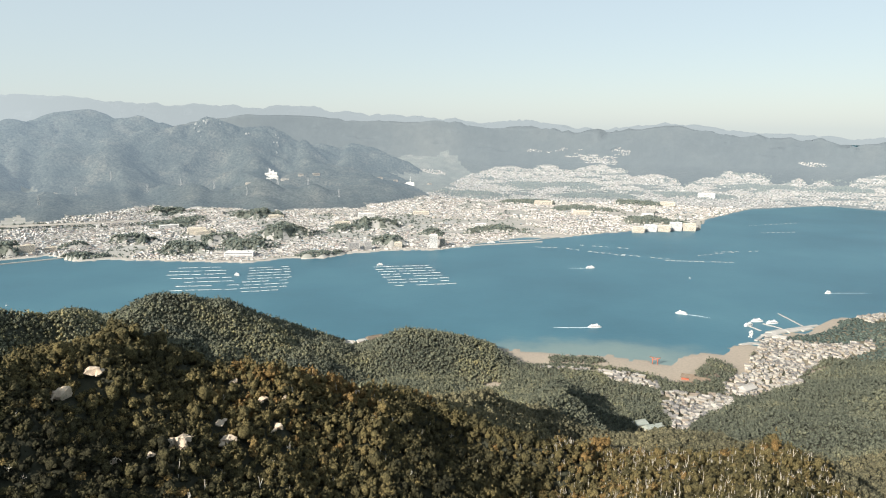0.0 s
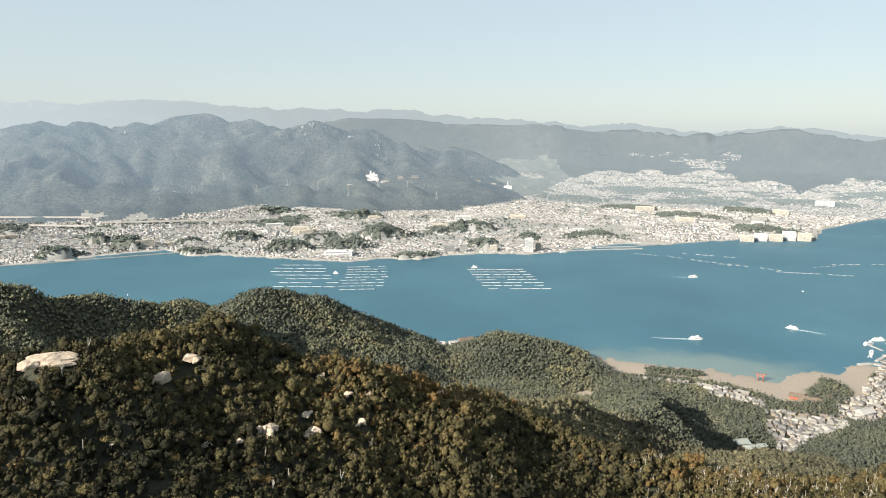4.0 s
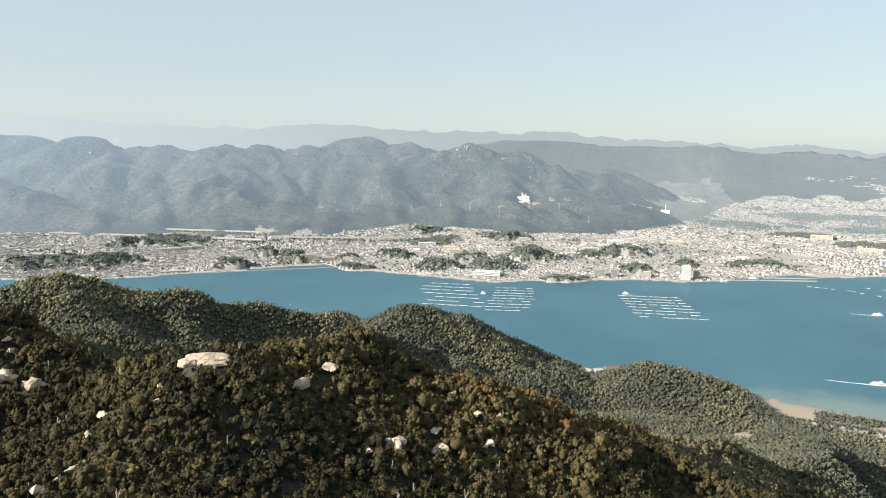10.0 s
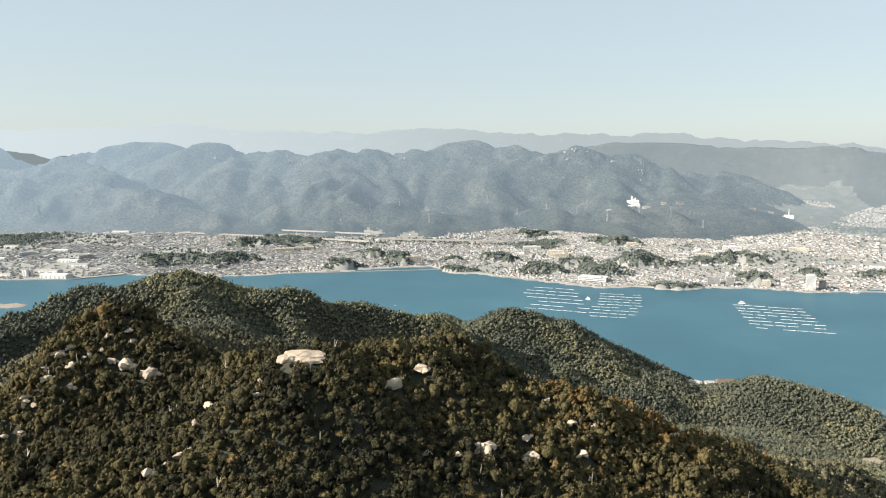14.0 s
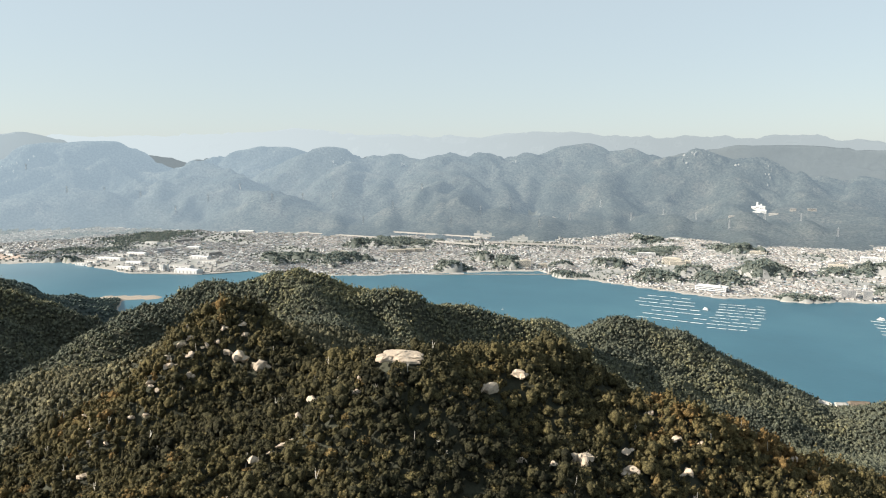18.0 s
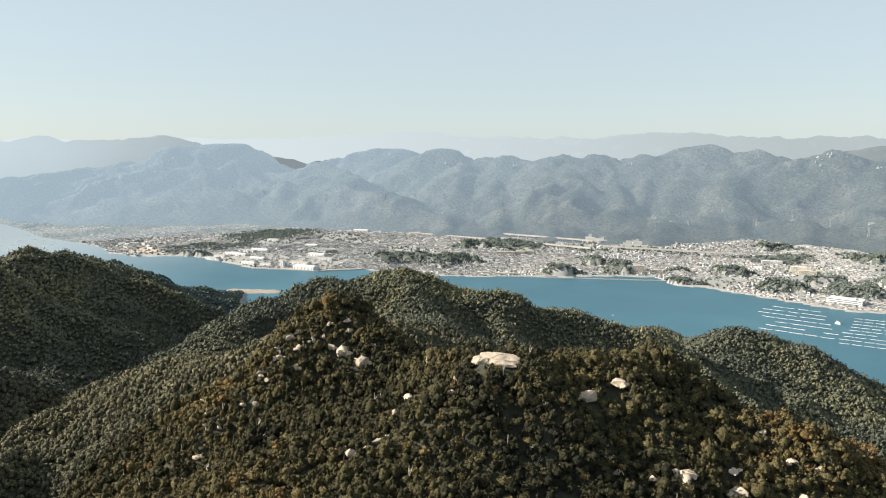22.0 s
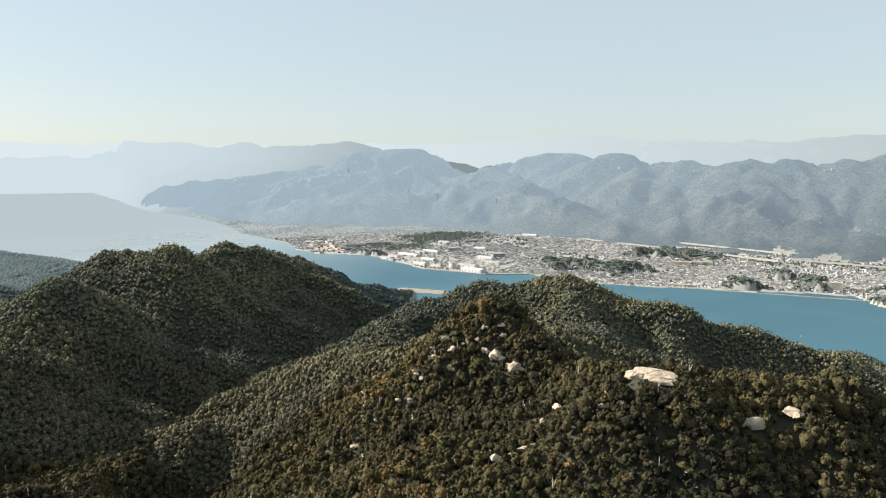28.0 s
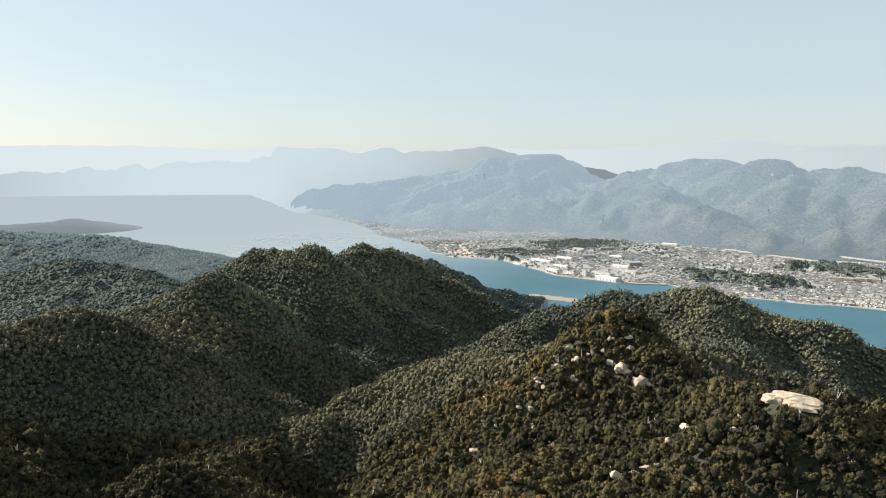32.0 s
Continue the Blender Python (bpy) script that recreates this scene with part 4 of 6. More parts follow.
far_p, far_gap = wood_sites(1320, 3900, 6.8, 15.0, -41.0, 114.0)
rad = far_gap * rng.uniform(0.42, 0.7, len(far_p))
tone = tree_tints(far_p)
# crowns beyond 2300 m get haze as emission in the leaves
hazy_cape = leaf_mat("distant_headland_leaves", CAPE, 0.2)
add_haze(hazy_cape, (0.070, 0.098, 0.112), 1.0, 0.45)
beyond = np.hypot(far_p[:, 0] - EYE0[0], far_p[:, 1] - EYE0[1]) > 2300
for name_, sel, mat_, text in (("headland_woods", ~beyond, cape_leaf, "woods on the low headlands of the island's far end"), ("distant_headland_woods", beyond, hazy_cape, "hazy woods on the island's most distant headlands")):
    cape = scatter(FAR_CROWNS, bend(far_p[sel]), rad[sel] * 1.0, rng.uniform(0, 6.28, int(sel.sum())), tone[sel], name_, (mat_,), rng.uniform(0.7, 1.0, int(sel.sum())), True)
    tagged(cape, text, "woods", kind="stuff")

# single trees on the nearest slope
bark = rough_mat("bark", (0.09, 0.075, 0.055), (0.17, 0.145, 0.11), 0.8, 6.0, 0.9, 0.6, 0.05)
dead_wood = rough_mat("dead_wood", (0.42, 0.38, 0.32), (0.60, 0.56, 0.49), 0.6, 5.0, 0.9, 0.4, 0.03)

def object_leaf_mat(name, stops):
    m, n, l, b = nodes(name)
    info = n.new("ShaderNodeObjectInfo")
    small = noise_node(n, l, 1.4, 3.0, 0.7)
    tone = ramp_from(n, l, info.outputs["Random"], stops)
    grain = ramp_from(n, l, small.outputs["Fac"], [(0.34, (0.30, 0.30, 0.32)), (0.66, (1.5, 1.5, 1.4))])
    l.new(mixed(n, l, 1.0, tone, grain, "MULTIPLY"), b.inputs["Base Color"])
    b.inputs["Roughness"].default_value, b.inputs["Specular IOR Level"].default_value = 0.9, 0.08
    bp = n.new("ShaderNodeBump")
    bp.inputs["Strength"].default_value, bp.inputs["Distance"].default_value = 0.8, 0.4
    l.new(small.outputs["Fac"], bp.inputs["Height"])
    l.new(bp.outputs[0], b.inputs["Normal"])
    return m
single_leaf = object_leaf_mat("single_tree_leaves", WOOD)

def tree_proto(k):
    """An evergreen oak: tapered trunk, limbs, a crown of leaf masses and sprays, about five metres tall."""
    r = np.random.default_rng(100 + k)
    label = ("round olive-green evergreen tree on the near slope", "spreading dark green evergreen tree among granite", "upright olive evergreen tree on the near slope", "low bushy evergreen tree on the near slope", "tall narrow evergreen tree with ragged crown")[k]
    tree = thing("evergreen_tree", pose(0, 0, 0), label, "tree", "trees on the near slope")
    bm = bmesh.new()
    top = Vector((r.uniform(-0.3, 0.3), r.uniform(-0.3, 0.3), 3.0))
    tube(bm, (0, 0, -0.8), top * 0.5, 0.20, 0.14, 7)
    tube(bm, top * 0.5, top, 0.14, 0.06, 6)
    for q in range(5):
        ang, h = q * 1.26 + r.uniform(-0.3, 0.3), r.uniform(0.35, 0.8)
        a = top * h
        tube(bm, a, a + Vector((math.cos(ang) * 1.2, math.sin(ang) * 1.2, r.uniform(0.6, 1.1))), 0.07, 0.025, 5)
    part("trunk", bm, bark, tree)
    tall = (1.0, 0.8, 1.3, 0.75, 1.6)[k]
    v, f = crown(r, 9, ICO0, 110, tall, 0.13)
    me = mesh_from("crown", v * (2.35 if k != 4 else 1.9) + (0, 0, 3.3 + 0.5 * tall), f, (single_leaf,))
    c = new("crown", me)
    c.parent = tree
    return tree

tree_protos = [tree_proto(k) for k in range(5)]
for q, i in enumerate(single_ids):
    proto = tree_protos[q % 5]
    x, y, z = near_p[i]
    m = pose(x, y, z - 0.4, 0, 0, float(rng.uniform(0, 360)))
    s = float(rng.uniform(0.75, 1.12))
    ob = copy_thing(proto, m) if q >= 5 else proto
    ob.matrix_world = m @ Matrix.Diagonal((s, s, s * float(rng.uniform(0.9, 1.15)), 1))

def snag_proto(k):
    r = np.random.default_rng(300 + k)
    tree = thing("dead_tree", pose(0, 0, 0), ("bare grey dead tree standing in the woods", "leaning bleached dead pine with broken limbs", "forked grey dead tree above the crowns")[k], "dead tree", "dead trees on the slopes")
    bm = bmesh.new()
    lean = Vector((r.uniform(-1.2, 1.2), r.uniform(-1.2, 1.2), 6.8))
    tube(bm, (0, 0, -0.5), lean * 0.55, 0.20, 0.13, 6)
    tube(bm, lean * 0.55, lean, 0.13, 0.05, 5)
    part("trunk", bm, dead_wood, tree)
    for q in range(6):
        bm = bmesh.new()
        ang, h = q * 1.9 + r.uniform(-0.4, 0.4), r.uniform(0.45, 0.92)
        a = lean * h
        b = a + Vector((math.cos(ang) * r.uniform(0.8, 1.8), math.sin(ang) * r.uniform(0.8, 1.8), r.uniform(0.3, 1.3)))
        tube(bm, a, b, 0.07, 0.035, 4)
        tube(bm, b, b + Vector((r.uniform(-0.6, 0.6), r.uniform(-0.6, 0.6), 0.7)), 0.035, 0.015, 4)
        part("limb", bm, dead_wood, tree)
    return tree
snags = [snag_proto(k) for k in range(3)]
snag_sites = near_p[rng.permutation(len(near_p))]
close = np.hypot(snag_sites[:, 0] - EYE0[0], snag_sites[:, 1] - EYE0[1]) < 420
snag_sites = np.concatenate([snag_sites[close][:100], snag_sites[snag_sites[:, 0] > 90][:90]])
for q, (x, y, z) in enumerate(snag_sites):
    m = pose(x, y, z, float(rng.uniform(-9, 9)), float(rng.uniform(-9, 9)), float(rng.uniform(0, 360)))
    ob = copy_thing(snags[q % 3], m) if q >= 3 else snags[q]
    s = float(rng.uniform(0.7, 1.05))
    ob.matrix_world = m @ Matrix.Diagonal((s, s, s, 1))

# bleached thin trunks standing in the dry wood of the eastern slope
v_, f_ = [], []
for x, y, z in np.concatenate([near_p[near_p[:, 0] > 70][rng.permutation(int((near_p[:, 0] > 70).sum()))[:1500]], near_p[rng.permutation(len(near_p))[:260]]]):
    h, r_ = rng.uniform(6.5, 10.5), rng.uniform(0.16, 0.30)
    dx, dy = rng.normal(0, 0.6, 2)
    for q in range(1 + int(rng.integers(0, 3))):
        z0, z1 = (0, h) if q == 0 else (h * 0.55, h * rng.uniform(0.75, 0.95))
        ex, ey = (dx, dy) if q == 0 else (dx * 0.5 + rng.uniform(-1.6, 1.6), dy * 0.5 + rng.uniform(-1.6, 1.6))
        sx, sy = (0, 0) if q == 0 else (dx * 0.55, dy * 0.55)
        b_ = len(v_)
        for k in range(3):
            c_, s_ = math.cos(k * 2.09) * r_, math.sin(k * 2.09) * r_
            v_ += [(x + sx + c_, y + sy + s_, z + z0 - 0.3), (x + ex + c_ * 0.4, y + ey + s_ * 0.4, z + z1)]
        for k in range(3):
            n_ = (k + 1) % 3
            f_ += [(b_ + 2 * k, b_ + 2 * n_, b_ + 2 * n_ + 1), (b_ + 2 * k, b_ + 2 * n_ + 1, b_ + 2 * k + 1)]
poles = new("bare_trunks", mesh_from("bare_trunks", np.array(v_), np.array(f_), (dead_wood,)))
tagged(poles, "pale bare trunks standing among the trees of the near slopes", "dead trees", kind="stuff")
# ---- granite ----
granite = rough_mat("granite", (0.36, 0.285, 0.212), (0.55, 0.452, 0.350), 0.22, 2.4, 0.85, 0.7, 0.18)
def granite_stains():
    n, l = granite.node_tree.nodes, granite.node_tree.links
    b = n["Principled BSDF"]
    base = b.inputs["Base Color"].links[0].from_socket
    st = noise_node(n, l, 0.5, 5, 0.7)
    f = ramp_from(n, l, st.outputs["Fac"], [(0.57, (0, 0, 0)), (0.72, (1, 1, 1))])
    l.new(mixed(n, l, f, base, (0.20, 0.175, 0.14)), b.inputs["Base Color"])
granite_stains()

def rock_bm(r, w, long, flat, points=14, bumps=0.10):
    """A weathered granite block: a hull of a few split faces with worn edges."""
    bm = bmesh.new()
    for _ in range(points):
        d = Vector(r.normal(size=3)).normalized()
        k = r.uniform(0.82, 1.0)
        bm.verts.new((d.x * k * long * w / 2, d.y * k * w / 2, d.z * k * flat * w / 2))
    hull = bmesh.ops.convex_hull(bm, input=bm.verts)
    bmesh.ops.delete(bm, geom=[g for g in hull["geom_interior"] if isinstance(g, bmesh.types.BMVert)], context="VERTS")
    bmesh.ops.bevel(bm, geom=list(bm.edges), offset=w * 0.03, segments=2, affect="EDGES", profile=0.6)
    bmesh.ops.triangulate(bm, faces=bm.faces)
    bmesh.ops.subdivide_edges(bm, edges=[e for e in bm.edges if e.calc_length() > w * 0.16], cuts=1, use_grid_fill=False)
    for v in bm.verts:
        v.co += v.co.normalized() * w * bumps * noise.noise(v.co * (5.0 / w) + Vector((r.uniform(0, 0.01), points, 0)))
    return bm

def boulder(x, y, w, label, seed, flat=0.9, long=1.25, rise=None):
    r = np.random.default_rng(seed)
    w = w * (1.12 if w > 5 else 1.3)
    bm = rock_bm(r, w * (0.8 if w > 3.6 else 1), long, flat)
    if w > 3.6:
        # split blocks lean against the main one
        for k in range(2):
            extra = rock_bm(r, w * r.uniform(0.4, 0.62), r.uniform(1.1, 1.5), flat * r.uniform(0.7, 1.0), 13)
            ang = r.uniform(0, 6.28)
            bmesh.ops.transform(extra, matrix=pose(math.cos(ang) * w * 0.42, math.sin(ang) * w * 0.42, -0.08 * w, r.uniform(-20, 20), 0, r.uniform(0, 360)), verts=extra.verts)
            tmp = bpy.data.meshes.new("block")
            extra.to_mesh(tmp)
            extra.free()
            bm.from_mesh(tmp)
            bpy.data.meshes.remove(tmp)
    me = bpy.data.meshes.new("boulder")
    bm.to_mesh(me)
    bm.free()
    me.materials.append(granite)
    z = float(island_height(np.array(float(x)), np.array(float(y))))
    ob = new("boulder", me)
    w_up = 2.7 + w * flat * 0.14
    up = w_up if rise is None else rise
    ob.matrix_world = pose(x, y, z + up, r.uniform(-14, 14), r.uniform(-14, 14), r.uniform(0, 360))
    return tagged(ob, label, "boulder", "granite boulders on the hills")

def dome_bm(r, sx, sy, sz, seed):
    """A broad exfoliated granite dome: steep rounded rim, nearly flat worn top, shallow joints."""
    bm = bmesh.new()
    bmesh.ops.create_icosphere(bm, subdivisions=5, radius=1.0)
    for v in bm.verts:
        d = v.co.copy()
        k = (abs(d.x) ** 2.5 + abs(d.y) ** 2.5 + abs(d.z) ** 2.5) ** (-1 / 2.5)
        d = d * k
        d *= 1 + 0.30 * noise.noise(d * 1.5 + Vector((seed, 0, 0))) + 0.07 * noise.noise(d * 5 + Vector((0, seed, 0))) + 0.03 * noise.noise(d * 14)
        for slope_, off_ in ((0.28, 0.1), (-0.9, 0.35), (2.2, -0.2)):
            joint = abs(d.y - slope_ * d.x - off_ - 0.15 * math.sin(d.x * 4 + seed)) / math.hypot(1, slope_)
            d.z -= 0.30 * max(0.0, 1 - joint / 0.05) * (1 if d.z > 0 else 0)
        v.co = Vector((d.x * sx / 2, d.y * sy / 2, d.z * sz / 2 * (1 - 0.25 * (d.x + 1) / 2)))
    return bm

def granite_cap(x, y, w):
    """The bare dome on the hilltop, in three great plates."""
    r = np.random.default_rng(12)
    cap = bmesh.new()
    for k, (px, py, sx, sy, sz, pz, rot, tip) in enumerate(((0.08, 0.06, 1.0, 0.50, 0.19, 0.5, -5, 3), (-0.36, -0.06, 0.42, 0.34, 0.19, 0.4, 12, -5), (0.16, -0.16, 0.66, 0.24, 0.16, -0.1, -8, 6))):
        bm = dome_bm(r, w * sx, w * sy, w * sz, 3.7 * k + 1)
        bmesh.ops.transform(bm, matrix=pose(px * w, py * w, pz, 0, tip, rot), verts=bm.verts)
        me = bpy.data.meshes.new("plate")
        bm.to_mesh(me)
        bm.free()
        cap.from_mesh(me)
        bpy.data.meshes.remove(me)
    me = bpy.data.meshes.new("granite_slab")
    cap.to_mesh(me)
    cap.free()
    me.materials.append(granite)
    ob = new("granite_slab", me)
    to_eye = Vector((EYE0[0] - x, EYE0[1] - y, 0)).normalized()
    turn = math.degrees(math.atan2(to_eye.y, to_eye.x)) + 90
    ob.matrix_world = Matrix.Translation((x, y, float(island_height(np.array(float(x)), np.array(float(y)))) + 1.3)) @ Matrix.Rotation(radians(7), 4, Vector((-to_eye.y, to_eye.x, 0))) @ pose(0, 0, 0, 0, 0, turn)
    return tagged(ob, "broad bare granite slab capping the near hilltop", "rock slab")

granite_cap(*SLAB)
for q, (x, y, w) in enumerate(KNOLL_ROCKS):
    boulder(x, y, w * (1.0 if w > 5 else 1.35), "large pale granite boulder on the wooded knoll" if w > 5 else "small pale granite boulder among trees on the knoll", 20 + q, (0.95, 0.8, 1.1)[q % 3])
for q, (x, y, w) in enumerate(SLOPE_ROCKS):
    boulder(x, y, w, "pale granite boulder jutting from the wooded slope" if w > 3.4 else "small granite boulder half hidden in the woods", 60 + q, (0.9, 0.75, 1.05)[q % 3])
for q, (x, y, w) in enumerate(CREST_ROCKS):
    boulder(x, y, w, "tan granite outcrop among olive trees below the crest", 100 + q, (0.85, 1.0, 0.7)[q % 3], 1.4)

# ---- houses ----
def tint_mat(name, stops, roughness=0.7, by_object=False):
    m, n, l, b = nodes(name)
    if by_object:
        fac = n.new("ShaderNodeObjectInfo").outputs["Random"]
    else:
        at = n.new("ShaderNodeAttribute")
        at.attribute_name = "tint"
        fac = at.outputs["Fac"]
    r = ramp(n, stops)
    r.color_ramp.interpolation = "CONSTANT"
    l.new(fac, r.inputs[0])
    dirt = noise_node(n, l, 0.7, 4, 0.6)
    l.new(mixed(n, l, 1.0, r.outputs[0], ramp_from(n, l, dirt.outputs["Fac"], [(0.3, (0.78, 0.76, 0.74)), (0.65, (1, 1, 1))]), "MULTIPLY"), b.inputs["Base Color"])
    b.inputs["Roughness"].default_value = roughness
    return m
WALLS = [(0.0, (0.488, 0.474, 0.453)), (0.3, (0.406, 0.379, 0.339)), (0.5, (0.304, 0.291, 0.271)), (0.68, (0.555, 0.555, 0.549)), (0.92, (0.204, 0.204, 0.182))]
ROOFS = [(0.0, (0.169, 0.169, 0.178)), (0.2, (0.288, 0.288, 0.288)), (0.4, (0.423, 0.416, 0.399)), (0.58, (0.11, 0.11, 0.119)), (0.72, (0.272, 0.212, 0.187)), (0.82, (0.61, 0.61, 0.601)), (0.95, (0.237, 0.297, 0.339))]
town_wall, town_roof = tint_mat("town_plaster", WALLS), tint_mat("town_roofs", ROOFS, 0.55)
house_wall = tint_mat("house_plaster", [(0.0, (0.36, 0.33, 0.29)), (0.4, (0.25, 0.22, 0.18)), (0.7, (0.31, 0.30, 0.27))], 0.8, True)
house_roof = tint_mat("house_roof_tiles", [(0.0, (0.17, 0.165, 0.16)), (0.3, (0.25, 0.24, 0.22)), (0.55, (0.12, 0.117, 0.115)), (0.75, (0.20, 0.17, 0.14)), (0.88, (0.36, 0.345, 0.32))], 0.6, True)

def gable_bm(w, d, wall, rise, over=0.5):
    """A pitched roof with thickness over a plan of w by d, eaves at height wall."""
    bm = bmesh.new()
    hw, hd = w / 2 + over, d / 2 + over
    lo = [bm.verts.new((sx * hw, sy * hd, wall - 0.25)) for sx, sy in ((-1, -1), (1, -1), (1, 1), (-1, 1))]
    hi = [bm.verts.new((sx * hw, sy * hd, wall + 0.05)) for sx, sy in ((-1, -1), (1, -1), (1, 1), (-1, 1))]
    top = [bm.verts.new((sx * hw * 0.92, 0, wall + rise)) for sx in (-1, 1)]
    bm.faces.new(lo[::-1])
    for i in range(4):
        bm.faces.new((lo[i], lo[(i + 1) % 4], hi[(i + 1) % 4], hi[i]))
    bm.faces.new((hi[0], hi[1], top[1], top[0]))
    bm.faces.new((hi[2], hi[3], top[0], top[1]))
    bm.faces.new((hi[1], hi[2], top[1]))
    bm.faces.new((hi[3], hi[0], top[0]))
    return bm

def house_proto(k):
    w, d, h, rise = ((7.4, 5.4, 4.0, 1.8), (9.2, 6.0, 4.3, 2.0), (6.4, 5.2, 2.8, 1.6), (12.0, 6.6, 3.4, 2.2), (5.6, 5.6, 4.6, 1.5))[k]
    label = ("two-storey tiled house in the island's old town", "large two-storey plastered house with a tiled roof", "low single-storey tiled house in the old town", "long inn with a wide tiled roof", "small square townhouse with a tiled roof")[k]
    ob = thing("house", pose(0, 0, 0), label, "house", "houses of the old town")
    bm = bmesh.new()
    box(bm, 0, 0, -1.5, w, d, h + 1.45)
    part("wall", bm, house_wall, ob)
    part("roof", gable_bm(w, d, h, rise), house_roof, ob)
    if k in (0, 1, 3):
        bm = gable_bm(w * 0.55, 3.0, h * 0.5, 0.7, 0.3)
        bmesh.ops.translate(bm, verts=bm.verts, vec=(w * 0.12, -d / 2 - 1.5, 0))
        part("porch_roof", bm, house_roof, ob)
        bm = bmesh.new()
        box(bm, w * 0.12, -d / 2 - 1.45, -1.5, w * 0.55, 2.9, h * 0.5 + 1.3)
        part("porch", bm, house_wall, ob)
    return ob
house_protos = [house_proto(k) for k in range(5)]
count, packed = 0, []
for k, poly in enumerate(VILLAGE[:3] + VILLAGE[5:6]):
    xs, ys = [p[0] for p in poly], [p[1] for p in poly]
    turn = radians((-22, -38, -40, 30)[k])
    c, s = math.cos(turn), math.sin(turn)
    cx, cy = sum(xs) / len(xs), sum(ys) / len(ys)
    sites = []
    for i in range(-42, 43):
        for j in range(-44, 45):
            u, v = i * 8.8 + (j % 2) * 3.4, j * 7.4 + (2.2 if j % 4 == 0 else 0)
            u, v = u + random.uniform(-2.2, 2.2), v + random.uniform(-1.8, 1.8)
            x, y = cx + u * c - v * s, cy + u * s + v * c
            if inside(x, y, poly) and random.random() > 0.16:
                sites.append((x, y))
    random.shuffle(sites)
    quota = (85, 150, 60, 5)[k]
    for x, y in sites[:quota]:
        z = float(island_height(np.array(x), np.array(y)))
        m = pose(x, y, z, 0, 0, math.degrees(turn) + random.choice((0, 0, 90, 180)) + random.uniform(-16, 16))
        ob = copy_thing(house_protos[count % 5], m) if count >= 5 else house_protos[count]
        ob.matrix_world = m @ Matrix.Diagonal((0.84, 0.84, 0.9, 1))
        count += 1
    packed += [(x, y, turn) for x, y in sites[quota:]]

HB = np.array([(-1, -1, 0), (1, -1, 0), (1, 1, 0), (-1, 1, 0), (-1, -1, 1), (1, -1, 1), (1, 1, 1), (-1, 1, 1), (-1.1, -1.14, 1), (1.1, -1.14, 1), (1.1, 1.14, 1), (-1.1, 1.14, 1), (-1.05, 0, 2), (1.05, 0, 2)], float)
HF = np.array([(0, 1, 5), (0, 5, 4), (1, 2, 6), (1, 6, 5), (2, 3, 7), (2, 7, 6), (3, 0, 4), (3, 4, 7), (8, 9, 13), (8, 13, 12), (10, 11, 12), (10, 12, 13), (9, 10, 13), (11, 8, 12)])

def house_array(x, y, z, w, d, h, rise, turn):
    """Corners and faces of many small gabled houses; wall faces come first in each."""
    px, py = HB[:, 0][None] * w[:, None] / 2, HB[:, 1][None] * d[:, None] / 2
    pz = np.where(HB[:, 2] == 0, -2.0, 0)[None] + np.where(HB[:, 2] >= 1, 1.0, 0)[None] * h[:, None] + np.where(HB[:, 2] == 2, 1.0, 0)[None] * rise[:, None]
    c, s = np.cos(turn)[:, None], np.sin(turn)[:, None]
    v = np.stack([px * c - py * s + x[:, None], px * s + py * c + y[:, None], pz + z[:, None]], -1).reshape(-1, 3)
    return v, (HF[None] + (np.arange(len(x)) * 14)[:, None, None]).reshape(-1, 3), np.tile([0] * 8 + [1] * 6, len(x))

packed = np.array(packed)
lane_wall = tint_mat("lane_plaster", [(0.0, (0.36, 0.33, 0.29)), (0.4, (0.25, 0.22, 0.18)), (0.7, (0.31, 0.30, 0.27))], 0.8)
lane_roof = tint_mat("lane_roof_tiles", [(0.0, (0.17, 0.165, 0.16)), (0.3, (0.25, 0.24, 0.22)), (0.55, (0.12, 0.117, 0.115)), (0.75, (0.20, 0.17, 0.14)), (0.88, (0.36, 0.345, 0.32))], 0.6)
n_pack = len(packed)
v, f, slots = house_array(packed[:, 0], packed[:, 1], island_height(packed[:, 0], packed[:, 1]), rng.uniform(4.4, 7.4, n_pack), rng.uniform(3.8, 5.4, n_pack), rng.uniform(2.6, 4.6, n_pack), rng.uniform(1.2, 2.0, n_pack), packed[:, 2] + rng.choice((0, math.pi / 2), n_pack) + rng.normal(0, 0.12, n_pack))
old_houses = new("old_town_houses", mesh_from("old_town_houses", v, f, (lane_wall, lane_roof), False, slots, np.repeat(rng.uniform(size=n_pack), 14)))
tagged(old_houses, "crowded small tiled houses filling the old town's lanes", "houses", kind="stuff")

# ---- the far town: thousands of small houses ----
# estates that climb the distant slopes: degrees left, metres, half widths
HILL_ESTATES = [(-7.8, 8110, 0.9, 70), (-9.6, 8170, 0.6, 90), (-10.7, 8080, 0.9, 120), (-12.0, 7750, 0.9, 260), (-13.2, 7700, 1.0, 260), (-14.3, 8050, 0.7, 150), (-28.4, 8050, 0.9, 160), (1.0, 5200, 0.9, 160)]

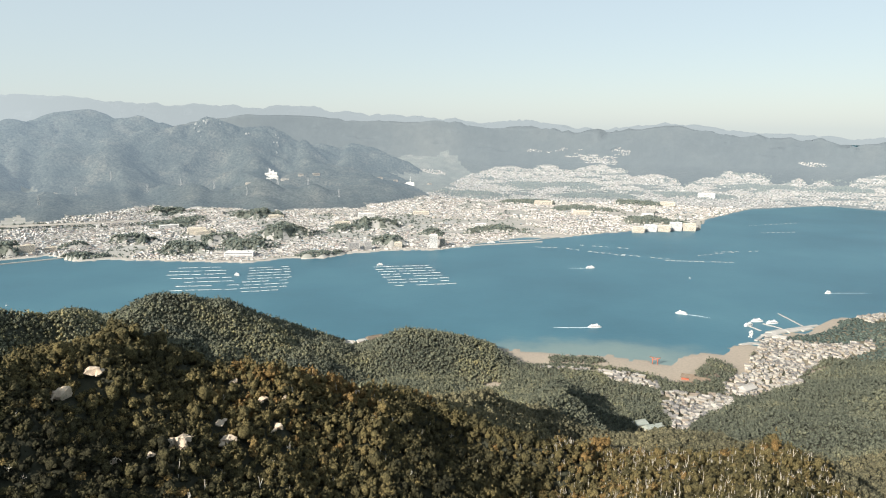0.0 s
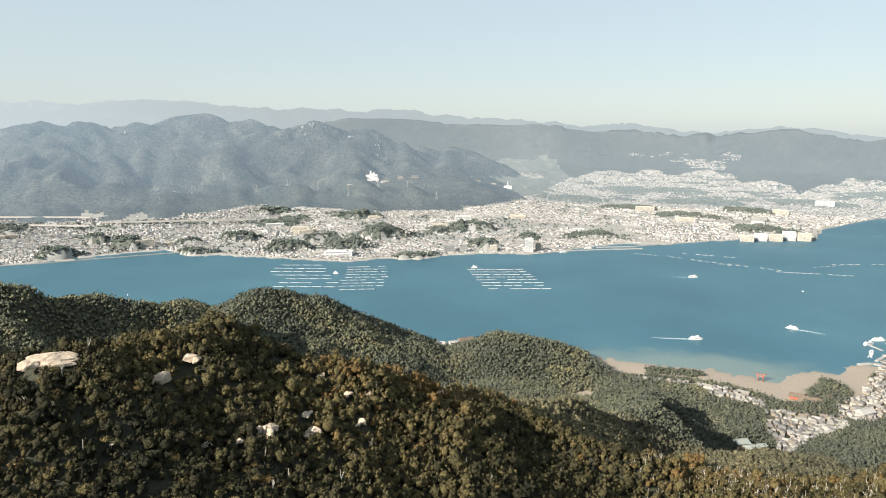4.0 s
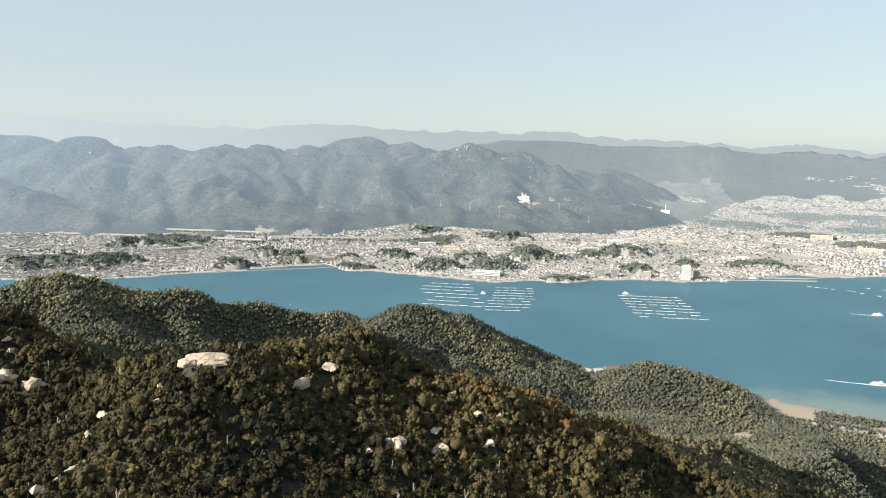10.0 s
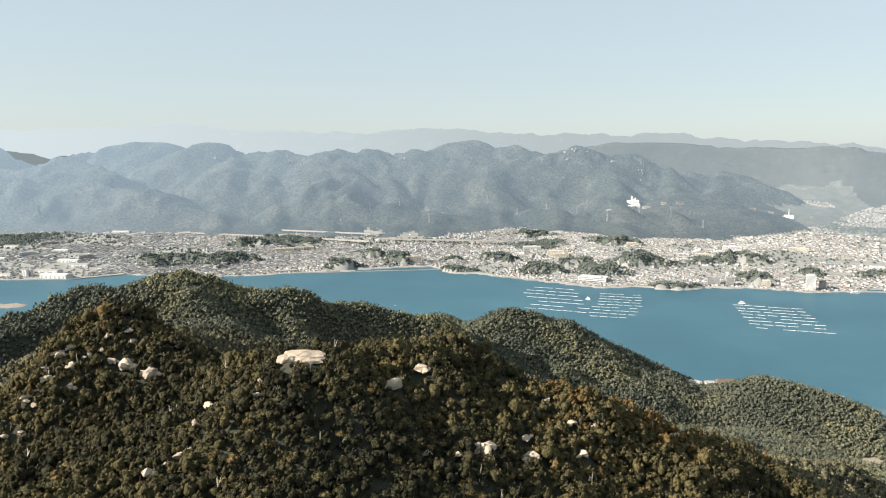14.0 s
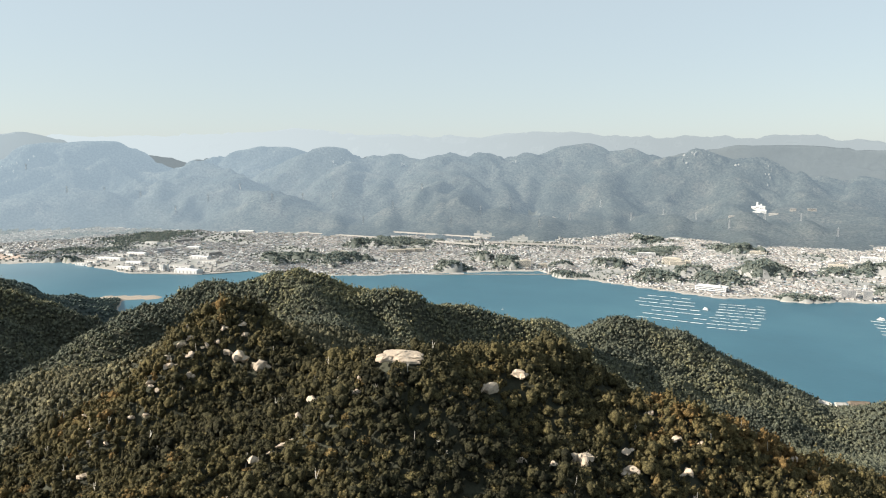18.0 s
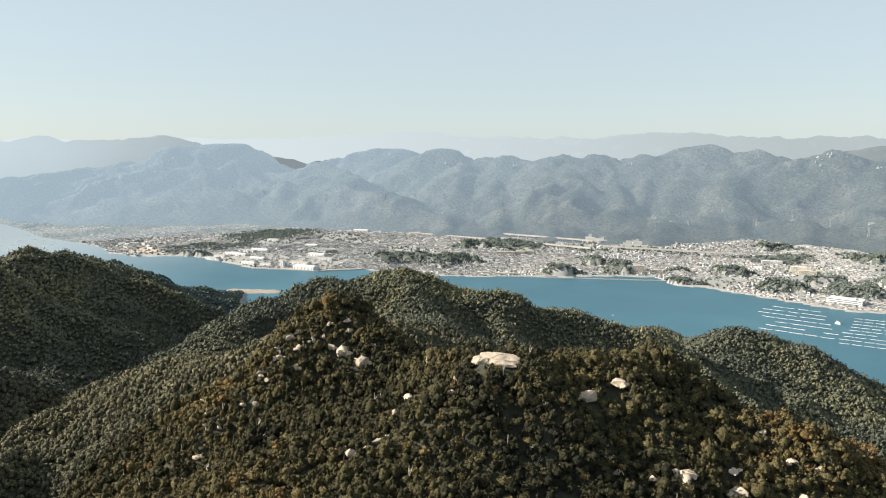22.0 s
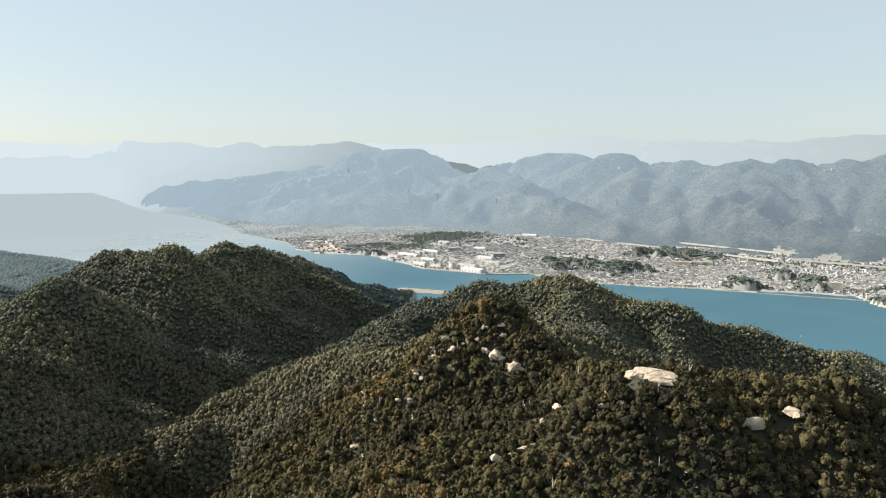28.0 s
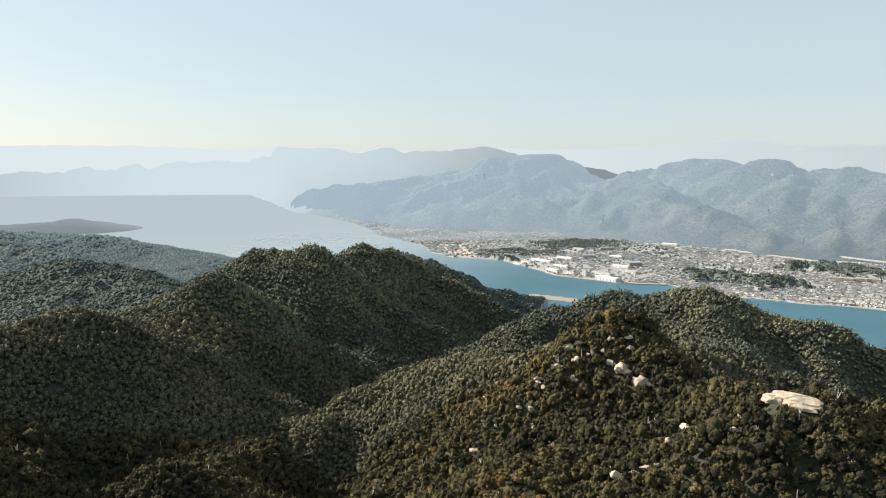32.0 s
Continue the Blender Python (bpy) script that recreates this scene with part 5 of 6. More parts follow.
def town_sites():
    out, r = [], 2080.0
    row = 0
    while r < 8400:
        gap = 10.2 + 5.4 * (r - 2080) / 2200
        row += 1
        if row % 5 == 0:
            r += gap * 0.55
        a = np.arange(-42.0, 83.0, math.degrees(gap * 1.12 / r))
        a = a + rng.uniform(-0.28, 0.28, len(a)) * math.degrees(gap / r)
        rr = r + rng.uniform(-0.22, 0.22, len(a)) * gap
        out.append(np.stack([a, rr, np.full(len(a), gap)], 1))
        r += gap
    p = np.concatenate(out)
    x, y = EYE0[0] - np.sin(np.radians(p[:, 0])) * p[:, 1], EYE0[1] + np.cos(np.radians(p[:, 0])) * p[:, 1]
    z, near, hill, inland, knoll_ = height(x, y)
    foot = np.interp(p[:, 0], FOOT_A, FOOT_R) - np.interp(p[:, 0], SHORE_A, SHORE_R)
    knoll = np.zeros(len(p))
    for ka, kr, kz, kw in KNOLLS:
        knoll = np.maximum(knoll, knoll_shape(x, y, ka, kr, kw))
    dense = fbm(x, y, 170, 3, 71)
    keep = ~near & (inland > 16) & ((z < 34) | ((p[:, 0] < 4) & (z < 120))) & ~(hill & (z > 20)) & (knoll < 0.30 + 0.25 * rng.uniform(size=len(p))) & (dense > -0.22)
    keep &= (p[:, 1] < town_edge(p[:, 0])) & (inland < foot * 1.05 + 40) & (rng.uniform(size=len(p)) > 0.10)
    keep &= ~inside(x, y, [(-2700, 1130), (-2360, 1195), (-2075, 1293), (-2250, 1540), (-2560, 1460), (-2720, 1300)]) | (rng.uniform(size=len(p)) < 0.3)
    for pa, pr, wa, wr in HILL_ESTATES:
        keep |= ~near & (((p[:, 0] - pa) / wa) ** 2 + ((p[:, 1] - pr) / wr) ** 2 + 1.6 * fbm(x, y, 160, 3, 73) < 1) & (rng.uniform(size=len(p)) > 0.15)
    return x[keep], y[keep], z[keep], p[keep, 2], p[keep, 0], inland[keep], dense[keep]
hx, hy, hz, hgap, ha, hin, hdense = town_sites()
nh = len(hx)
hw = hgap * rng.uniform(0.48, 0.84, nh)
hd = hgap * rng.uniform(0.40, 0.64, nh)
hh = rng.uniform(2.4, 4.2, nh) * (hgap / 12) ** 0.3
tall = rng.uniform(size=nh) < 0.035
hh, hw = np.where(tall, hh * rng.uniform(1.6, 3.0, nh), hh), np.where(tall, hw * 1.5, hw)
rise = np.where(tall, 0.4, rng.uniform(1.0, 2.2, nh))
turn = np.radians(ha + 18 * vnoise(hx / 300, hy / 300, 81) * 4) + rng.choice((0, math.pi / 2), nh) + rng.normal(0, 0.06, nh)
HV, HFA, face_slot = house_array(hx, hy, hz, hw, hd, hh, rise, turn)
HV = bend(HV)
tints = np.repeat(rng.uniform(size=nh), 14)
west = (np.hypot(hx - EYE0[0], hy - EYE0[1]) > 3750)
pick = np.repeat(~west, 14)
town = new("far_town", mesh_from("far_town", HV, HFA[pick], (town_wall, town_roof), False, face_slot[pick], tints))
# haze on the distant houses: halved wall and roof colours plus emission
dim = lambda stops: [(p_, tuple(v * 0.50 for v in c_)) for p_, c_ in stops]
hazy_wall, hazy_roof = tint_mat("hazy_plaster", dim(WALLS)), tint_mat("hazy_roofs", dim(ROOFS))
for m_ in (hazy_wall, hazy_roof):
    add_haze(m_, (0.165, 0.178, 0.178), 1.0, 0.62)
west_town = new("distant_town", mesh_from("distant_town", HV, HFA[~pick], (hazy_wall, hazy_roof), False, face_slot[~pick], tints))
tagged(west_town, "pale houses of the distant hazy plain and western shore", "houses", kind="stuff")
tagged(town, "thousands of pale houses and low blocks along the far coast", "houses", kind="stuff")

# trees of the far coast: knolls, gardens, the foot of the hills
kp = []
for ka, kr, kz, kw in KNOLLS:
    kx, ky = polar(ka, kr)
    cnt = int(min(900, 16.0 * kw * kw / max(9.0, (kr / 300) ** 2)))
    q = rng.uniform(-1.7, 1.7, size=(cnt * 2, 2)) * kw
    q = np.stack([kx + q[:, 0], ky + q[:, 1]], 1)
    kp.append(q[knoll_shape(q[:, 0], q[:, 1], ka, kr, kw) > 0.05])
i = rng.permutation(nh)[:1300]
kp.append(np.stack([hx[i] + hgap[i] * 0.6, hy[i] + hgap[i] * 0.5], 1))
fa = rng.uniform(-40, 82, 11000)
fr = np.interp(fa, SHORE_A, SHORE_R) + rng.uniform(0.02, 1.0, 11000) * np.minimum(np.interp(fa, FOOT_A, FOOT_R) - np.interp(fa, SHORE_A, SHORE_R), 3200)
fx, fy = EYE0[0] - np.sin(np.radians(fa)) * fr, EYE0[1] + np.cos(np.radians(fa)) * fr
ok = (fr < 6500) & (fbm(fx, fy, 170, 3, 71) < -0.20)
kp.append(np.stack([fx[ok], fy[ok]], 1))
kp = np.concatenate(kp)
kz, near, hill, inland, knoll_ = height(kp[:, 0], kp[:, 1])
ok = ~near & (inland > 8) & ~(hill & (kz > 30))
kp, kz = kp[ok], kz[ok]
kr = np.hypot(kp[:, 0] - EYE0[0], kp[:, 1] - EYE0[1])
# haze sits in the blue-grey colour of coast leaves, in distant leaves also as emission
coast_leaf = leaf_mat("coast_leaves", [(0.0, (0.074, 0.096, 0.096)), (0.5, (0.104, 0.126, 0.118)), (1.0, (0.140, 0.148, 0.128))], 0.4)
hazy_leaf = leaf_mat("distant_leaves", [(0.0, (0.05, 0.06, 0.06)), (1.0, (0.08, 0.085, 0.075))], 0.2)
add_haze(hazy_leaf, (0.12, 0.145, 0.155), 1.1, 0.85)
size, tone = rng.uniform(2.6, 5.2, len(kp)) * kr / 2600, rng.uniform(size=len(kp))
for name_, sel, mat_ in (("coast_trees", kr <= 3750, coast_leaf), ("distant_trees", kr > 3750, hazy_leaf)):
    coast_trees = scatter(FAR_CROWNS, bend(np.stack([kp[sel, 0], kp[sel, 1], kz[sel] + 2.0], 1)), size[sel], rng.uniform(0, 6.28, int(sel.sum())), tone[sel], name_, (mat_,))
    tagged(coast_trees, "dark tree clumps on knolls and between houses of the far coast" if sel[0] else "hazy tree clumps in the distant town", "trees", kind="stuff")
print("houses", nh, "village", count, "near", len(near_p), "mid", len(mid_p), "far", len(far_p), "coast", len(kp), "single", len(single_ids))
# ---- built things of the shores ----
concrete = rough_mat("concrete", (0.27, 0.26, 0.245), (0.40, 0.385, 0.36), 0.05, 0.9, 0.85, 0.3, 0.1)
white_paint = rough_mat("white_paint", (0.50, 0.50, 0.49), (0.62, 0.62, 0.61), 0.08, 0.8, 0.5, 0.1, 0.03)
grey_render = rough_mat("grey_render", (0.26, 0.255, 0.25), (0.36, 0.35, 0.34), 0.06, 0.9, 0.8, 0.2, 0.05)
beige_render = rough_mat("beige_render", (0.44, 0.40, 0.33), (0.56, 0.51, 0.43), 0.06, 0.9, 0.8, 0.2, 0.05)
window_glass = rough_mat("window_glass", (0.05, 0.06, 0.07), (0.10, 0.115, 0.13), 0.2, 1.0, 0.15, 0.0, 0.01, 0.0, 0.6)
brown_roof = rough_mat("cypress_bark_roof", (0.11, 0.085, 0.065), (0.19, 0.15, 0.115), 0.2, 1.5, 0.9, 0.4, 0.08)
copper_roof = rough_mat("green_copper_roof", (0.20, 0.225, 0.205), (0.28, 0.30, 0.275), 0.15, 1.2, 0.6, 0.2, 0.04)
vermilion = rough_mat("vermilion_paint", (0.36, 0.10, 0.06), (0.46, 0.15, 0.09), 0.2, 1.2, 0.6, 0.2, 0.03)
dark_hull = rough_mat("dark_hull", (0.05, 0.07, 0.10), (0.08, 0.10, 0.14), 0.3, 1.5, 0.5, 0.1, 0.03)
bamboo = rough_mat("weathered_bamboo", (0.34, 0.335, 0.31), (0.50, 0.49, 0.46), 0.3, 1.6, 0.9, 0.3, 0.05)
float_white = rough_mat("float_foam", (0.60, 0.60, 0.58), (0.75, 0.75, 0.73), 0.5, 2.0, 0.7, 0.2, 0.03)
foam = rough_mat("wake_foam", (0.36, 0.48, 0.54), (0.72, 0.78, 0.81), 0.06, 0.5, 0.8, 0.5, 0.1)
port_earth = rough_mat("port_earth", (0.36, 0.28, 0.23), (0.48, 0.39, 0.32), 0.02, 0.3, 0.95, 0.3, 0.1)
asphalt = rough_mat("asphalt", (0.09, 0.09, 0.09), (0.14, 0.14, 0.135), 0.05, 1.0, 0.9, 0.2, 0.03)

def ground_z(x, y):
    return float(height(np.array([float(x)]), np.array([float(y)]))[0][0])

def set_far(ob, x, y, z, rz=0.0):
    """Sets a thing at a place of the open plan; beyond R_NEAR it is drawn in with the land."""
    r = math.hypot(x - EYE0[0], y - EYE0[1])
    p = bend((x, y, z))
    s = math.hypot(p[0] - EYE0[0], p[1] - EYE0[1]) / r
    ob.matrix_world = pose(*p, 0, 0, rz) @ Matrix.Diagonal((s, s, s, 1))
    return ob

def block(x, y, w, d, h, rz, wall, label, category="building", floors=0, group="", z=None, name="building", penthouse=True):
    """A flat-roofed block with window bands on each floor, a parapet and a roof hut."""
    ob = thing(name, pose(0, 0, 0), label, category, group)
    bm = bmesh.new()
    box(bm, 0, 0, -4, w, d, h + 4)
    part("wall", bm, wall, ob)
    floors = floors or max(2, round(h / 3.2))
    step = h / floors
    for k in range(floors):
        bm = bmesh.new()
        for side in (-1, 1):
            box(bm, 0, side * (d / 2 + 0.02), k * step + step * 0.35, w * 0.94, 0.16, step * 0.42)
            box(bm, side * (w / 2 + 0.02), 0, k * step + step * 0.35, 0.16, d * 0.7, step * 0.42)
        part("window_band", bm, window_glass, ob)
    bm = bmesh.new()
    for sx, sy, lx, ly in ((0, -1, w, 0.4), (0, 1, w, 0.4), (-1, 0, 0.4, d - 0.8), (1, 0, 0.4, d - 0.8)):
        box(bm, sx * (w / 2 - 0.2), sy * (d / 2 - 0.2), h, lx, ly, 1.0)
    part("parapet", bm, wall, ob)
    if penthouse:
        bm = bmesh.new()
        box(bm, w * 0.18, 0, h, w * 0.22, d * 0.5, 3.2)
        part("roof_hut", bm, wall, ob)
    return set_far(ob, x, y, ground_z(x, y) if z is None else z, rz)

def shed(x, y, w, d, h, rz, label, roof=None, wall=None, group="works sheds by the far quay", z=None):
    """A long hall with a low pitched roof and a row of doors."""
    ob = thing("warehouse", pose(0, 0, 0), label, "warehouse", group)
    bm = bmesh.new()
    box(bm, 0, 0, -3, w, d, h + 2.9)
    part("wall", bm, wall or white_paint, ob)
    part("roof", gable_bm(w, d, h, d * 0.12, 0.6), roof or concrete, ob)
    for k in range(max(2, int(w / 14))):
        bm = bmesh.new()
        box(bm, -w / 2 + (k + 0.5) * w / max(2, int(w / 14)), -d / 2 - 0.02, 0, 5, 0.2, h * 0.7)
        part("door", bm, grey_render, ob)
    return set_far(ob, x, y, ground_z(x, y) if z is None else z, rz)

# far shore, from the ferry terminal westward
block(-32, 2262, 26, 20, 44, 2, white_paint, "tall white seafront hotel tower on the far shore", "hotel")
block(-2, 2290, 18, 16, 26, 8, beige_render, "beige hotel block beside the white tower", "hotel")
block(-292, 2205, 36, 18, 24, 14, grey_render, "dark grey seafront hotel on the far shore", "hotel")
block(-246, 2215, 22, 18, 25, 10, grey_render, "narrow grey seafront hotel block", "hotel")
block(-150, 2260, 24, 16, 18, 6, beige_render, "beige flats near the ferry quay", "flats")
block(-628, 2082, 88, 34, 15, 3, white_paint, "long white exhibition hall at the water's edge", "hall", 3)
block(-700, 2110, 40, 26, 8, 5, concrete, "low concrete annexe of the seafront hall", "hall", 2)
block(-1300, 2092, 58, 20, 22, 36, beige_render, "beige seafront hotel below a wooded knoll", "hotel")
block(-1246, 2140, 34, 16, 14, 36, beige_render, "lower beige wing of a seafront hotel", "hotel")
for q in range(5):
    block(760 + q * 54, 2640 + q * 13 + (q % 2) * 14, 46, 17, (27, 30, 29, 37, 33)[q], -15, (beige_render, white_paint)[q % 2], "long pale apartment block on the eastern seafront", "flats", 0, "seafront apartment row")
block(-905, 2490, 64, 22, 22, 14, beige_render, "cream terraced clinic block among wooded knolls", "building")
block(-868, 2512, 50, 18, 12, 14, beige_render, "low cream wing behind the terraced block", "building")
for q in range(3):
    block(-1885 + q * 22, 2052 + q * 36, 74, 14, 13, 40, beige_render, "long cream school wing in the far town", "school", 4, "school buildings")
for x, y, w, d, h, rz in ((-400, 2700, 60, 22, 14, 15), (-330, 2920, 70, 26, 16, 10), (380, 2850, 64, 26, 17, -10), (640, 3150, 80, 30, 18, -14), (150, 2700, 44, 18, 20, -4), (-880, 2480, 56, 24, 13, 24), (-1050, 2600, 70, 22, 14, 28), (520, 3550, 90, 34, 20, -10), (-520, 2500, 40, 20, 20, 12), (-2420, 1560, 50, 22, 16, 60), (-2700, 1500, 60, 24, 14, 60), (-2900, 1700, 66, 30, 12, 64), (-2050, 1900, 54, 22, 12, 48), (900, 3000, 50, 20, 26, -18), (980, 3250, 60, 24, 22, -20), (1150, 3500, 70, 24, 24, -22), (1500, 3900, 90, 30, 24, -26), (260, 3250, 60, 24, 15, -6), (-100, 3050, 70, 26, 14, 2), (-700, 2850, 60, 26, 12, 18)):
    block(x, y, w, d, h, rz, (white_paint, beige_render, concrete)[int(abs(x)) % 3], "pale public building above the roofs of the far town", "building")
for x, y, w, d, h, rz, roof in ((-2667, 1255, 110, 26, 9, 22, 1), (-2713, 1325, 80, 24, 9, 22, 0), (-2703, 1382, 90, 26, 9, 20, 1), (-2670, 1188, 60, 22, 8, 20, 0), (-2416, 1190, 64, 22, 8, 19, 1), (-2163, 1289, 96, 34, 12, 19, 1), (-2273, 1330, 84, 28, 9, 19, 0), (-2415, 1490, 80, 26, 9, 22, 1), (-2295, 1454, 70, 24, 9, 24, 0), (-2497, 1266, 70, 24, 8, 20, 1), (-2642, 1140, 60, 20, 7, 18, 0), (-2667, 1615, 60, 24, 9, 26, 1), (-2914, 2056, 80, 26, 10, 30, 1), (-2947, 1576, 64, 24, 9, 24, 0), (-2340, 1225, 50, 20, 7, 19, 0)):
    shed(x, y, w, d, h, rz, "long white-walled works hall by the far quay", (concrete, white_paint)[roof])
for q in range(4):
    ob = thing("silo", pose(0, 0, 0), "tall white cylindrical silo by the quay", "silo", "silos at the works")
    bm = bmesh.new()
    bmesh.ops.create_cone(bm, cap_ends=True, segments=20, radius1=5.5, radius2=5.5, depth=26, matrix=pose(0, 0, 10))
    part("shell", bm, white_paint, ob, smooth=False)
    bm = bmesh.new()
    bmesh.ops.create_cone(bm, cap_ends=True, segments=20, radius1=5.7, radius2=1.0, depth=2.4, matrix=pose(0, 0, 24.2))
    part("cap", bm, concrete, ob)
    set_far(ob, -2278 + (q % 2) * 14, 1252 + (q // 2) * 15, 2.5)
for x, y, w, d, rz in ((-1500, 1800, 60, 16, 44), (-1590, 1745, 70, 18, 44), (-1420, 1860, 50, 16, 44), (-1660, 1700, 40, 16, 46)):
    shed(x, y, w, d, 6, rz, "low grey-roofed fishery shed on the quay", concrete, beige_render, "fishery sheds on the quay")

# quays, the port's reclaimed ground and breakwaters
def quay(points, width, top, label, name="quay"):
    bm = bmesh.new()
    for (x0, y0), (x1, y1) in zip(points, points[1:]):
        n_ = math.hypot(x1 - x0, y1 - y0)
        k = max(1, round(n_ / 40))
        for i in range(k):
            ta, tb = i / k, (i + 1) / k
            p, q = bend((x0 + (x1 - x0) * ta, y0 + (y1 - y0) * ta, 0)), bend((x0 + (x1 - x0) * tb, y0 + (y1 - y0) * tb, 0))
            box(bm, (p[0] + q[0]) / 2, (p[1] + q[1]) / 2, p[2] - 3, math.hypot(q[0] - p[0], q[1] - p[1]) + 0.3, width, top + 3, math.degrees(math.atan2(q[1] - p[1], q[0] - p[0])))
    me = bpy.data.meshes.new(name)
    bm.to_mesh(me)
    bm.free()
    me.materials.append(concrete)
    return tagged(new(name, me), label, "quay", kind="structure")
quay([(64, 2292), (140, 2330), (250, 2372), (352, 2402)], 7, 2.6, "long concrete breakwater off the ferry terminal")
quay([(200, 2405), (330, 2440), (456, 2530)], 8, 2.4, "concrete sea wall of the marina")
quay([(-1160, 2045), (-1455, 1812), (-1620, 1715), (-1780, 1600)], 6, 2.6, "concrete fishery quay")
quay([(-2010, 1478), (-2098, 1300), (-2310, 1160)], 6, 2.6, "concrete quay wall of the works")
quay([(-2098, 1300), (-2445, 1385)], 5, 2.4, "concrete wall along the river mouth")
quay([(-520, 2050), (-700, 2040), (-790, 2075)], 6, 2.2, "sea wall before the exhibition hall")
quay([(-1915, 1455), (-1850, 1560)], 5, 2.0, "short mole at the boat basin")
bm = bmesh.new()
for sx, sy in ((0, 0),):
    box(bm, 0, 0, -3, 330, 122, 7.6)
port = thing("pier_ground", pose(0, 0, 0), "reclaimed port ground of bare pinkish earth", "port ground")
part("earth", bm, port_earth, port)
bm = bmesh.new()
for sx, sy, lx, ly in ((0, -1, 332, 3), (-1, 0, 3, 119), (1, 0, 3, 119)):
    box(bm, sx * 165, sy * 61, -3, lx, ly, 8.6)
part("edge_wall", bm, concrete, port)
set_far(port, -3155, 1019, 0, 14)
for x, y, w, d, h, rz in ((-3329, 1027, 34, 16, 8, 14), (-3241, 1072, 22, 14, 13, 14), (-3205, 1080, 26, 14, 8, 14), (-3030, 1080, 30, 15, 9, 60), (-3219, 985, 24, 12, 7, 14), (-3120, 1060, 40, 14, 7, 14)):
    shed(x, y, w, d, h, rz, "small pale shed on the port ground", concrete, white_paint, "port sheds", 4.6)

# the white hillside complex and the hall with a spire
hz_ = ground_z(-958, 3815)
ob = thing("hillside_temple", pose(0, 0, 0), "gleaming white many-winged temple high on the wooded slope", "temple")
for nm, x, y, w, d, h, zz in (("main_hall", 0, 0, 34, 26, 32, 0), ("tower", -8, 6, 13, 13, 54, 0), ("west_wing", -34, -4, 36, 18, 26, -6), ("east_wing", 34, -6, 40, 18, 30, -6), ("lower_terrace", 30, -34, 70, 18, 12, -18), ("forecourt", -8, -56, 60, 18, 7, -26), ("corner_tower", 22, 2, 11, 11, 46, -6)):
    bm = bmesh.new()
    box(bm, x, y, zz - 20, w, d, h + 20)
    p = part(nm, bm, white_paint, ob)
    for k in range(int(w / 9)):
        bm = bmesh.new()
        box(bm, x - w / 2 + 4.5 + k * 9, y - d / 2 - 0.1, zz + h * 0.25, 3.0, 0.3, h * 0.45)
        part("window", bm, window_glass, p)
    part("roof", gable_bm(w, d, 0, 5, 1.0), white_paint, p).matrix_local = pose(x, y, zz + h)
ob_s = set_far(ob, -958, 3815, hz_ + 4, 13)
ob_s.scale = [v * 0.62 for v in ob_s.scale]
ob = thing("spired_hall", pose(0, 0, 0), "white domed hall with a slim spire on a wooded rise", "hall")
bm = bmesh.new()
box(bm, 0, 0, -10, 60, 26, 20)
part("wall", bm, white_paint, ob)
part("roof", gable_bm(60, 26, 10, 6), white_paint, ob)
bm = bmesh.new()
tube(bm, (0, 0, 10), (0, 0, 56), 4.0, 1.2, 8)
part("spire", bm, white_paint, ob)
bm = bmesh.new()
box(bm, -50, 6, -10, 34, 18, 16)
part("annexe", bm, white_paint, ob)
set_far(ob, -203, 4190, ground_z(-203, 4190) + 4, 3).scale *= 0.8
for x, y, w in ((-1018, 3585, 60), (-856, 3710, 80), (-707, 3820, 70), (-383, 4125, 60), (-293, 4205, 50), (-930, 3650, 60), (-90, 4330, 50), (-780, 3760, 50)):
    block(x, y, w * 0.55, 14, 8, random.uniform(0, 25), concrete, "low pale building on the lower wooded slope", "building", 2, "", None, "building", False)

# bare crags high on the range
crag_stone = rough_mat("crag_stone", (0.13, 0.128, 0.12), (0.22, 0.21, 0.19), 0.05, 0.5, 0.9, 0.6, 1.0)
# the range's haze is added to the stone as emission
add_haze(crag_stone, (0.088, 0.118, 0.140), 1.4, 0.76, (-1200, -4720))
crag_rng = np.random.default_rng(41)
for a, r, spread_a, spread_r, count_ in ((19.4, 4610, 0.7, 130, 13), (18.2, 4660, 0.3, 60, 3), (13.7, 4640, 0.3, 110, 6), (16.2, 4700, 0.3, 60, 3), (47.6, 4560, 0.5, 110, 7), (42.3, 4500, 0.3, 60, 4), (33.3, 4450, 0.3, 60, 3), (69.4, 5000, 0.8, 160, 8), (71.5, 5000, 0.6, 120, 5)):
    for q in range(count_):
        w = crag_rng.uniform(9, 22)
        me = bpy.data.meshes.new("crag")
        bm = rock_bm(crag_rng, w, crag_rng.uniform(0.6, 1.2), crag_rng.uniform(0.9, 1.7), 12)
        bm.to_mesh(me)
        bm.free()
        me.materials.append(crag_stone)
        x, y = polar(a + crag_rng.normal(0, spread_a * 0.5), r + crag_rng.normal(0, spread_r * 0.5))
        tagged(set_far(new("crag", me), x, y, ground_z(x, y) + w * 0.1, float(crag_rng.uniform(0, 360))), "pale bare crag breaking through the range's woods", "crag", "crags on the range")

